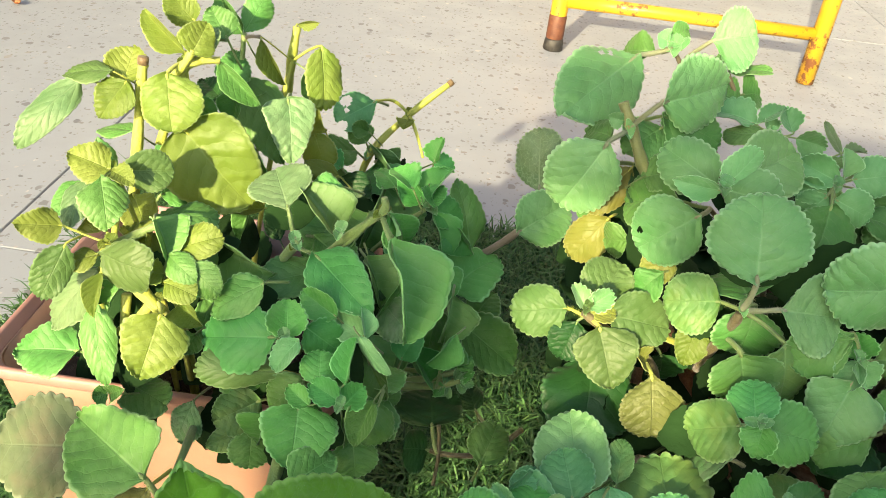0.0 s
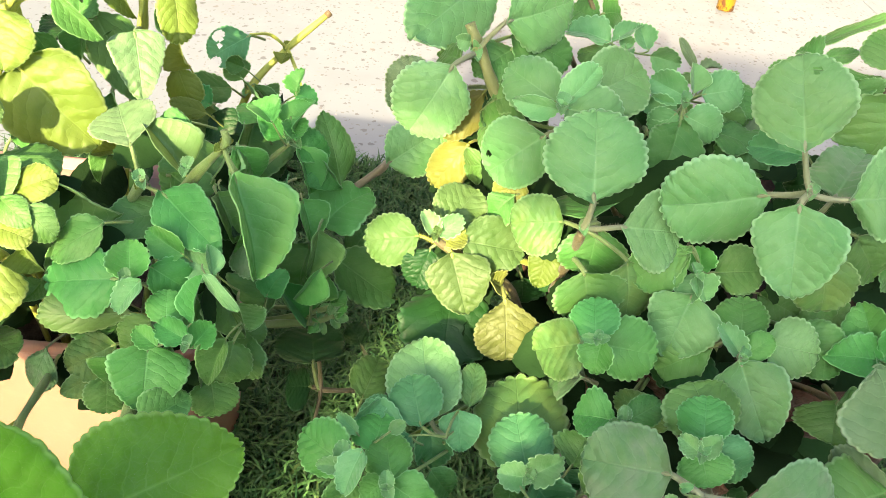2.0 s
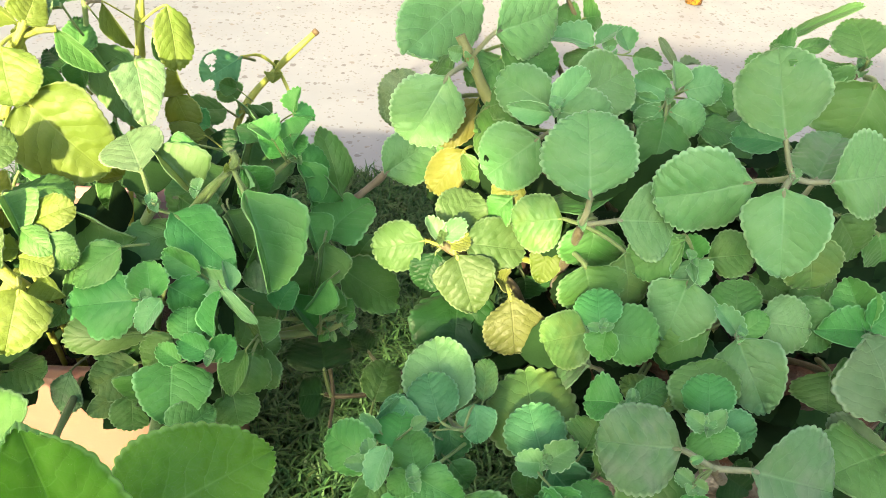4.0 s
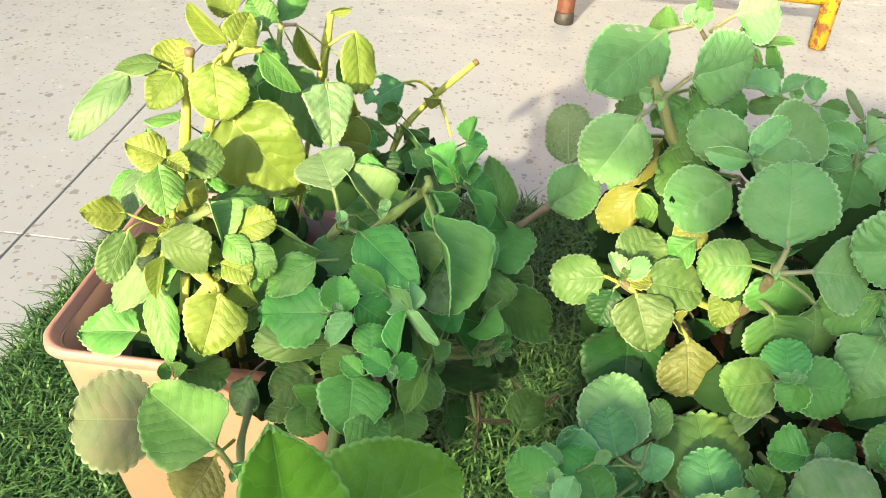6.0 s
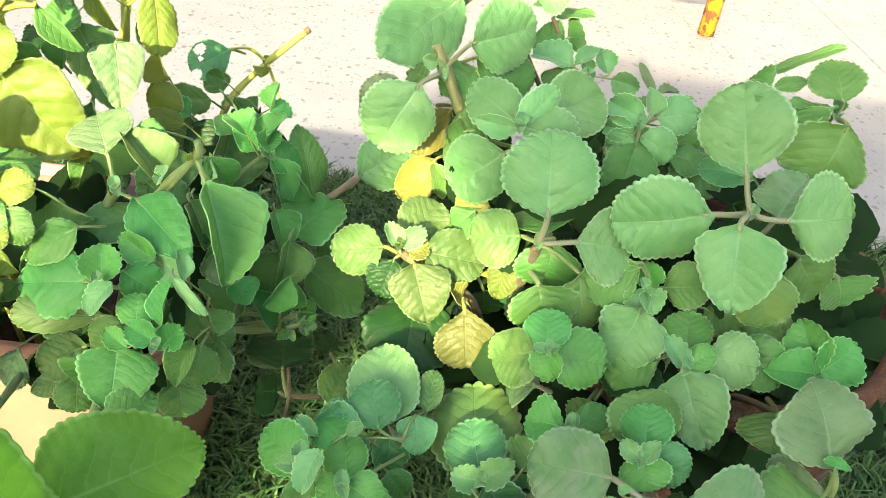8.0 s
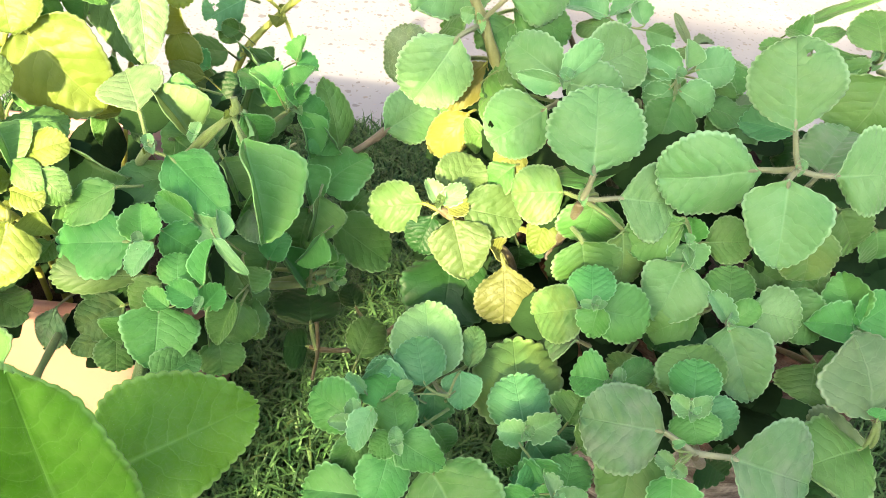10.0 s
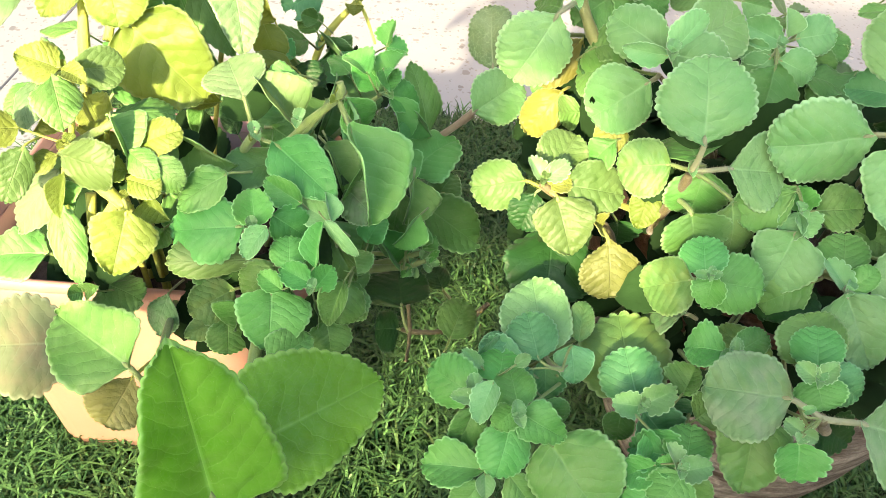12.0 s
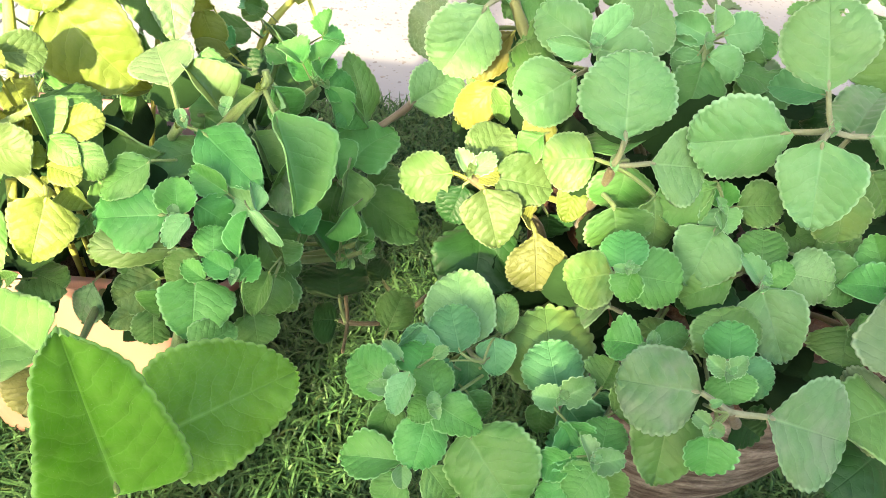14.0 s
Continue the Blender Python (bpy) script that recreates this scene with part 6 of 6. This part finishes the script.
leaf("R", "o", "ngn", (0.242, 0.222, 0.377), (0.277, 0.207, 0.380), 0.056, (-0.33, -0.64, 0.69), "fan")
leaf("L", "y", "nt", (-0.133, 0.500, 0.365), (-0.157, 0.497, 0.361), 0.015, (-0.05, -0.67, 0.74), "folded")
leaf("L", "g", "nb", (-0.149, 0.520, 0.359), (-0.157, 0.502, 0.332), 0.014, (-0.29, -0.76, 0.59), "folded")
leaf("L", "d", "nb", (-0.133, 0.540, 0.312), (-0.147, 0.550, 0.332), 0.016, (0.18, -0.83, 0.53))
leaf("R", "g", "nrc", (0.231, 0.346, 0.428), (0.206, 0.349, 0.410), 0.022, (-0.43, -0.78, 0.46))
leaf("R", "t", "nrc", (0.235, 0.336, 0.408), (0.223, 0.318, 0.376), 0.043, (-0.32, -0.76, 0.57), "delta")
leaf("R", "g", "ng8", (0.248, 0.318, 0.387), (0.221, 0.318, 0.365), 0.029, (-0.44, -0.72, 0.54), "fan")
leaf("R", "g", "ng8", (0.259, 0.314, 0.396), (0.260, 0.331, 0.413), 0.029, (-0.37, -0.66, 0.65), "young_round")
leaf("R", "s", "ng8", (0.255, 0.298, 0.398), (0.244, 0.309, 0.409), 0.011, (-0.08, -0.74, 0.67), "cupped_narrow")
leaf("R", "b", "ng8", (0.255, 0.298, 0.399), (0.266, 0.299, 0.412), 0.014, (-0.50, -0.72, 0.48), "young_round")
leaf("R", "t", "ng8", (0.268, 0.308, 0.401), (0.294, 0.299, 0.404), 0.033, (-0.33, -0.73, 0.60), "young_round")
leaf("R", "g", "ng8", (0.290, 0.326, 0.398), (0.315, 0.307, 0.386), 0.032, (-0.33, -0.78, 0.53), "kidney")
leaf("R", "g", "ng8", (0.276, 0.350, 0.402), (0.299, 0.340, 0.396), 0.022, (-0.25, -0.82, 0.52))
leaf("R", "g", "nsx", (0.306, 0.350, 0.395), (0.332, 0.344, 0.397), 0.026, (-0.22, -0.79, 0.57))
bud("ng8", 0.006, 20, "s", (-0.001, -0.004, 0.001))
leaf("R", "b2", "nra", (0.182, 0.312, 0.389), (0.180, 0.328, 0.404), 0.026, (-0.31, -0.68, 0.67), "young_round")
leaf("R", "b2", "nra", (0.183, 0.304, 0.395), (0.179, 0.293, 0.384), 0.017, (-0.42, -0.55, 0.72))
leaf("R", "b2", "nra", (0.185, 0.312, 0.386), (0.213, 0.305, 0.388), 0.033, (-0.23, -0.76, 0.61), "young_round")
leaf("R", "c", "nra", (0.179, 0.302, 0.398), (0.172, 0.302, 0.398), 0.005, (-0.03, -0.78, 0.62), "cupped")
leaf("R", "c", "nra", (0.180, 0.302, 0.398), (0.185, 0.300, 0.401), 0.005, (-0.57, -0.66, 0.49), "cupped_narrow")
bud("nra", 0.005, 20, "c", (-0.004, -0.012, 0.013))
leaf("L", "g", "nf", (-0.131, 0.262, 0.332), (-0.182, 0.288, 0.347), 0.053, (-0.01, -0.51, 0.86), "delta")
leaf("L", "Yg", "nf", (-0.144, 0.290, 0.294), (-0.156, 0.265, 0.277), 0.036, (0.31, -0.63, 0.71))
leaf("R", "d", "ny", (0.091, 0.386, 0.385), (0.083, 0.373, 0.365), 0.027, (-0.12, -0.82, 0.56))
leaf("L", "f", "nf", (-0.181, 0.300, 0.309), (-0.232, 0.287, 0.313), 0.063, (0.23, -0.68, 0.70), "young_round")
leaf("R", "Y", "nr", (0.111, 0.472, 0.413), (0.089, 0.460, 0.384), 0.030, (-0.13, -0.88, 0.46))
leaf("R", "Y", "nr", (0.117, 0.468, 0.454), (0.092, 0.458, 0.423), 0.024, (-0.15, -0.90, 0.41))
leaf("R", "Y", "nr", (0.138, 0.414, 0.426), (0.129, 0.404, 0.404), 0.023, (-0.19, -0.86, 0.48), "delta")
leaf("R", "y", "nr", (0.161, 0.384, 0.394), (0.156, 0.372, 0.374), 0.022, (-0.23, -0.81, 0.54), "delta")
leaf("L", "t", "n12", (0.054, 0.527, 0.358), (0.090, 0.540, 0.383), 0.044, (-0.03, -0.87, 0.49))
leaf("R", "b", "nrd", (0.070, 0.266, 0.337), (0.073, 0.289, 0.344), 0.027, (-0.03, -0.31, 0.95), "young_round")
leaf("R", "c", "nrd", (0.058, 0.248, 0.346), (0.044, 0.247, 0.347), 0.008, (0.07, -0.66, 0.75), "cupped_narrow")
leaf("R", "c", "nrd", (0.058, 0.250, 0.344), (0.054, 0.257, 0.353), 0.009, (-0.01, -0.77, 0.64), "cupped")
leaf("R", "b2", "nre", (0.081, 0.250, 0.336), (0.075, 0.272, 0.346), 0.024, (-0.18, -0.45, 0.88), "young_round")
leaf("R", "b3", "nh", (0.114, 0.300, 0.338), (0.117, 0.285, 0.323), 0.023, (-0.18, -0.70, 0.69), "delta")
leaf("R", "b3", "nh", (0.058, 0.285, 0.333), (0.072, 0.295, 0.344), 0.011, (0.19, -0.82, 0.53), "cupped")
leaf("R", "b3", "nh", (0.064, 0.290, 0.330), (0.074, 0.305, 0.339), 0.016, (0.02, -0.56, 0.83), "young_round")
leaf("R", "s", "nh", (0.061, 0.275, 0.340), (0.050, 0.282, 0.346), 0.007, (-0.08, -0.69, 0.72), "cupped_narrow")
leaf("R", "g", "nk2", (0.202, 0.284, 0.358), (0.219, 0.291, 0.368), 0.018, (-0.20, -0.62, 0.76), "young_round")
leaf("R", "v", "nk2", (0.232, 0.296, 0.343), (0.203, 0.319, 0.343), 0.020, (-0.48, -0.59, 0.65), "young_round")
leaf("L", "g", "nk", (-0.040, 0.385, 0.344), (-0.020, 0.363, 0.319), 0.022, (-0.16, -0.81, 0.57), "folded")
leaf("L", "c", "ns", (0.027, 0.450, 0.269), (0.035, 0.454, 0.274), 0.007, (-0.00, -0.77, 0.64), "cupped")
leaf("L", "c", "ns", (0.027, 0.450, 0.269), (0.037, 0.449, 0.269), 0.007, (-0.00, -0.77, 0.64), "cupped")
leaf("L", "c", "ns", (0.026, 0.450, 0.269), (0.031, 0.445, 0.263), 0.006, (-0.00, -0.77, 0.64), "cupped")
leaf("L", "c", "ns", (0.026, 0.450, 0.269), (0.024, 0.455, 0.276), 0.006, (-0.00, -0.77, 0.64), "cupped")
leaf("L", "c", "ns", (0.018, 0.450, 0.263), (0.014, 0.445, 0.257), 0.006, (0.01, -0.77, 0.64), "cupped")
leaf("L", "c", "ns", (0.018, 0.450, 0.263), (0.021, 0.445, 0.256), 0.005, (0.01, -0.77, 0.64), "cupped")
stem("L", [(-0.027, 0.440, 0.263), (-0.010, 0.446, 0.261), (0.011, 0.450, 0.262), (0.027, 0.450, 0.270)], 0.0034, 0.0026, STEM_GREEN)
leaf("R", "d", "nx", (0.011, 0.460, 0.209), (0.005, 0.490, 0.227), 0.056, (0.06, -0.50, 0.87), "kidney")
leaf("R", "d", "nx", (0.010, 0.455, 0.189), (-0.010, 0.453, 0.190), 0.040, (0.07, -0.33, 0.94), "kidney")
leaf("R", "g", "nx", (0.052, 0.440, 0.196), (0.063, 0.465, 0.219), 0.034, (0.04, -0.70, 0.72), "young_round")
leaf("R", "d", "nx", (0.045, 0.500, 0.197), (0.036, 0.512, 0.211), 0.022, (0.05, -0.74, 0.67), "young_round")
leaf("L", "b2", "nm", (-0.068, 0.335, 0.332), (-0.065, 0.307, 0.310), 0.045, (0.27, -0.57, 0.78), "delta")
leaf("L", "g", "ne", (-0.065, 0.300, 0.302), (-0.041, 0.320, 0.310), 0.030, (0.28, -0.63, 0.73), "delta")
leaf("L", "g", "nm", (-0.024, 0.345, 0.336), (-0.033, 0.324, 0.316), 0.018, (-0.13, -0.66, 0.74), "folded")
leaf("L", "g", "nm", (-0.022, 0.352, 0.327), (-0.024, 0.334, 0.308), 0.031, (0.44, -0.68, 0.59), "young_round")
leaf("L", "g", "nm", (-0.036, 0.345, 0.300), (-0.030, 0.330, 0.283), 0.031, (0.21, -0.69, 0.70), "young_round")
leaf("L", "v", "nm", (-0.098, 0.360, 0.307), (-0.123, 0.342, 0.300), 0.032, (0.31, -0.69, 0.66), "kidney")
leaf("L", "v", "nm", (-0.102, 0.350, 0.293), (-0.125, 0.333, 0.287), 0.021, (0.32, -0.66, 0.68), "delta")
leaf("L", "g", "nm", (-0.100, 0.345, 0.295), (-0.097, 0.329, 0.278), 0.029, (0.32, -0.66, 0.68), "young_round")
leaf("L", "z", "rc", (-0.080, 0.352, 0.341), (-0.130, 0.336, 0.346), 0.026, (0.31, -0.81, 0.49))
stem("L", [(0.054, 0.470, 0.211), (0.049, 0.490, 0.199), (0.045, 0.500, 0.197)], 0.0016, 0.0012, STEM_OLIVE)
leaf("L", "p", "nb", (-0.098, 0.425, 0.411), (-0.114, 0.448, 0.429), 0.042, (-0.03, -0.63, 0.78), "fan")
leaf("L", "z", "nk", (-0.067, 0.430, 0.391), (-0.092, 0.440, 0.424), 0.029, (0.61, -0.50, 0.61), "folded")
leaf("L", "b3", "nc", (-0.085, 0.700, 0.377), (-0.116, 0.680, 0.363), 0.035, (0.21, -0.76, 0.62), "bitten")
leaf("L", "g", "n2", (-0.222, 0.375, 0.312), (-0.265, 0.370, 0.313), 0.039, (0.07, -0.43, 0.90))
leaf("L", "z", "n3", (-0.225, 0.470, 0.469), (-0.256, 0.462, 0.471), 0.019, (0.15, -0.36, 0.92))
leaf("L", "y", "n3", (-0.222, 0.472, 0.461), (-0.219, 0.490, 0.479), 0.028, (0.07, -0.71, 0.70))
leaf("L", "p", "n3", (-0.257, 0.486, 0.452), (-0.286, 0.442, 0.428), 0.026, (0.26, -0.59, 0.77), "droop")
leaf("L", "y", "nt", (-0.185, 0.490, 0.481), (-0.212, 0.489, 0.505), 0.018, (0.07, -1.00, 0.02), "folded")
leaf("L", "g", "nt", (-0.167, 0.500, 0.476), (-0.138, 0.498, 0.446), 0.016, (0.07, -0.99, 0.12), "folded")
leaf("L", "p", "nt", (-0.177, 0.487, 0.482), (-0.164, 0.498, 0.497), 0.017, (0.33, -0.88, 0.34), "delta")
leaf("L", "y", "n2", (-0.155, 0.350, 0.373), (-0.158, 0.321, 0.348), 0.041, (0.34, -0.62, 0.70), "delta")
leaf("L", "y", "n1", (-0.193, 0.362, 0.389), (-0.194, 0.343, 0.369), 0.012, (-0.11, -0.71, 0.70), "folded")
leaf("L", "g", "n1", (-0.199, 0.358, 0.370), (-0.184, 0.326, 0.333), 0.021, (0.03, -0.75, 0.66))
leaf("R", "v", "nj", (0.156, 0.283, 0.308), (0.146, 0.333, 0.339), 0.057, (-0.25, -0.54, 0.80), "young_round")
stem("L", [(-0.076, 0.360, 0.314), (-0.076, 0.335, 0.317), (-0.075, 0.315, 0.302), (-0.074, 0.290, 0.299), (-0.058, 0.270, 0.330)], .0040, .0034, STEM_GREEN)
stem("L", [(-0.058, 0.270, 0.330), (-0.061, 0.245, 0.334), (-0.063, 0.210, 0.327), (-0.069, 0.185, 0.325), (-0.063, 0.170, 0.311)], .0036, .0030, STEM_GREEN)
stem("L", [(-0.146, 0.380, 0.271), (-0.136, 0.330, 0.291), (-0.128, 0.290, 0.306), (-0.118, 0.262, 0.314), (-0.108, 0.250, 0.306)], .0026, .0024, STEM_GREEN)
stem("R", [(0.016, 0.455, 0.217), (0.019, 0.446, 0.195), (0.018, 0.420, 0.188)], .0018, .0014, STEM_BROWN)
stem("R", [(0.012, 0.449, 0.195), (0.022, 0.447, 0.195), (0.045, 0.450, 0.195), (0.064, 0.462, 0.195), (0.083, 0.470, 0.212)], .0020, .0024, STEM_BROWN)
stem("L", [(-0.009, 0.540, 0.286), (0.026, 0.530, 0.328), (0.050, 0.528, 0.353), (0.054, 0.526, 0.360)], .0034, .0028, STEM_PALE)
cut_end("L", (-0.0180, 0.7320, 0.3940), (0.71, 0.32, 0.63), .0030)
stem("L", [(-0.099, 0.630, 0.247), (-0.096, 0.660, 0.281), (-0.086, 0.689, 0.327), (-0.054, 0.716, 0.362), (-0.018, 0.732, 0.394)], .0038, .0030, STEM_YELLOW)
stem("L", [(-0.054, 0.716, 0.362), (-0.044, 0.700, 0.350), (-0.035, 0.690, 0.331)], .0018, .0012, STEM_YELLOW)
stem("L", [(-0.054, 0.716, 0.362), (-0.070, 0.715, 0.374), (-0.085, 0.700, 0.378)], .0018, .0012, STEM_YELLOW)
cut_end("L", (-0.2080, 0.4770, 0.4780), (0.12, 0.08, 0.99), .0034)
stem("L", [(-0.220, 0.470, 0.379), (-0.215, 0.472, 0.418), (-0.211, 0.475, 0.454), (-0.208, 0.477, 0.478)], .0040, .0034, STEM_YELLOW)
stem("L", [(-0.212, 0.475, 0.448), (-0.218, 0.472, 0.458), (-0.223, 0.470, 0.463)], .0024, .0018, STEM_YELLOW)
stem("L", [(-0.148, 0.585, 0.394), (-0.140, 0.585, 0.425), (-0.137, 0.585, 0.449), (-0.134, 0.590, 0.475)], .0042, .0034, STEM_YELLOW)
stem("L", [(-0.186, 0.372, 0.384), (-0.173, 0.368, 0.373), (-0.160, 0.365, 0.361)], .0046, .0040, STEM_YELLOW)
stem("L", [(-0.204, 0.372, 0.355), (-0.188, 0.360, 0.329), (-0.184, 0.370, 0.368)], .0036, .0030, STEM_YELLOW)
stem("L", [(-0.197, 0.370, 0.310), (-0.183, 0.370, 0.341), (-0.166, 0.368, 0.369)], .0046, .0034, STEM_YELLOW)
stem("L", [(-0.109, 0.425, 0.362), (-0.091, 0.414, 0.392), (-0.088, 0.412, 0.398)], .0034, .0030, STEM_GREEN)
stem("L", [(-0.072, 0.430, 0.380), (-0.056, 0.420, 0.403), (-0.035, 0.405, 0.431), (-0.035, 0.404, 0.441)], .0028, .0024, STEM_GREEN)
stem("L", [(-0.026, 0.450, 0.258), (-0.002, 0.452, 0.264), (0.027, 0.456, 0.274)], .0030, .0022, STEM_GREEN)
stem("L", [(-0.195, 0.365, 0.384), (-0.193, 0.368, 0.395), (-0.194, 0.385, 0.405), (-0.198, 0.403, 0.431)], .0022, .0018, STEM_YELLOW)
stem("L", [(-0.191, 0.372, 0.401), (-0.183, 0.390, 0.399), (-0.172, 0.395, 0.405)], .0032, .0026, STEM_GREEN)
stem("L", [(-0.194, 0.460, 0.426), (-0.188, 0.485, 0.464), (-0.177, 0.490, 0.476), (-0.163, 0.495, 0.477)], .0034, .0026, STEM_YELLOW)
stem("R", [(0.127, 0.452, 0.451), (0.119, 0.456, 0.464), (0.110, 0.462, 0.481), (0.101, 0.466, 0.497)], .0042, .0036, STEM_OLIVE)
stem("R", [(0.169, 0.385, 0.363), (0.171, 0.370, 0.398), (0.171, 0.357, 0.421), (0.171, 0.355, 0.427)], .0030, .0026, STEM_BROWN)
stem("R", [(0.155, 0.400, 0.329), (0.140, 0.390, 0.360), (0.102, 0.386, 0.386), (0.093, 0.386, 0.392)], .0032, .0026, STEM_BROWN)
stem("R", [(0.273, 0.335, 0.376), (0.249, 0.330, 0.386), (0.232, 0.330, 0.387)], .0034, .0030, STEM_GREEN)
stem("R", [(0.224, 0.224, 0.376), (0.237, 0.235, 0.355), (0.239, 0.260, 0.349)], .0030, .0026, STEM_BROWN)

# stems from each joint down into the soil
def root_of(plant, p):
    c = PLANTER if plant == "L" else BOWL_AT
    zed = 0.212 if plant == "L" else 0.302
    d = Vector((p.x - c.x, p.y - c.y, 0)) * 0.45
    lim = 0.075 if plant == "L" else 0.115
    if d.length > lim:
        d = d.normalized() * lim
    return Vector((c.x + d.x, c.y + d.y, zed - 0.01))


YELLOW_STEMS = {"n1", "n2", "n3", "n4", "n5", "n7", "nc", "nd", "ny", "nt"}
OWN_STEM = {"ne", "ng", "nf", "nx", "n12", "nc", "nd", "nst", "n3"}
OVER_RIM = {"nrd", "nre", "nhh", "nh", "nj", "ngn", "nk2", "nrf"}
for key, (plant, p) in list(NODE.items()):
    if key in OWN_STEM:
        continue
    q = root_of(plant, p)
    if key in OVER_RIM:
        edge = BOWL_AT + (p - BOWL_AT).xy.normalized().to_3d() * 0.13 + Vector((0, 0, 0.338))
        stem(plant, [q, edge, p.lerp(edge, 0.5) + Vector((0, 0.020, -0.035)), p + Vector((0, 0.008, -0.014))], 0.0016, 0.0011, STEM_GREEN)
        continue
    flat = Vector((p.x - q.x, p.y - q.y, 0))
    pts = [q.lerp(p, k / 7) + (-flat * 0.55 + Vector((0, 0, 0.02 if flat.length > 0.05 else 0))) * (k / 7) * (1 - k / 7) for k in range(8)]
    stem(plant, pts[::2] + [pts[-1]], 0.0026, 0.0016, STEM_YELLOW if key in YELLOW_STEMS else STEM_BROWN if plant == "R" else STEM_GREEN)


# inner foliage in the crown-shade colour, below the outer leaves
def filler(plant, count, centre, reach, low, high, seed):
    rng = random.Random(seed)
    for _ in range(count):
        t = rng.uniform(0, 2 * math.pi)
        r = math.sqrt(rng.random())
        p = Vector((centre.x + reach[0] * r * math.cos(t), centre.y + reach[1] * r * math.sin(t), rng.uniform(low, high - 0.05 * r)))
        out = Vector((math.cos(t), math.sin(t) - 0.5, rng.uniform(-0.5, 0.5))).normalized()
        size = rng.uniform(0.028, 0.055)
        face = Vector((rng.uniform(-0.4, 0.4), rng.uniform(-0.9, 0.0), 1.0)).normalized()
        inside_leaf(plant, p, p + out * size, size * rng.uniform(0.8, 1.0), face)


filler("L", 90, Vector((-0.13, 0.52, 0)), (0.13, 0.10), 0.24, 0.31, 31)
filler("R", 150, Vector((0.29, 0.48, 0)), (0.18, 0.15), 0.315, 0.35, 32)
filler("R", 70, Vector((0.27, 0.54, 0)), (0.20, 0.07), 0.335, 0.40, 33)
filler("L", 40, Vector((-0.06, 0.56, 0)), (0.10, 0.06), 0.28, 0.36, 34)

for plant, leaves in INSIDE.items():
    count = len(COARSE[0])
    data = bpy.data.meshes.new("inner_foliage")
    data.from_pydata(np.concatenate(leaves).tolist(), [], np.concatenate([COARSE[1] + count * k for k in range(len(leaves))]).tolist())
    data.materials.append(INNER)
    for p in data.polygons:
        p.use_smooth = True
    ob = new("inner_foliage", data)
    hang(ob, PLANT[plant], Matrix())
    tagged(ob, "leaves inside the crown, coloured near-black to stand for shade", kind="stuff")
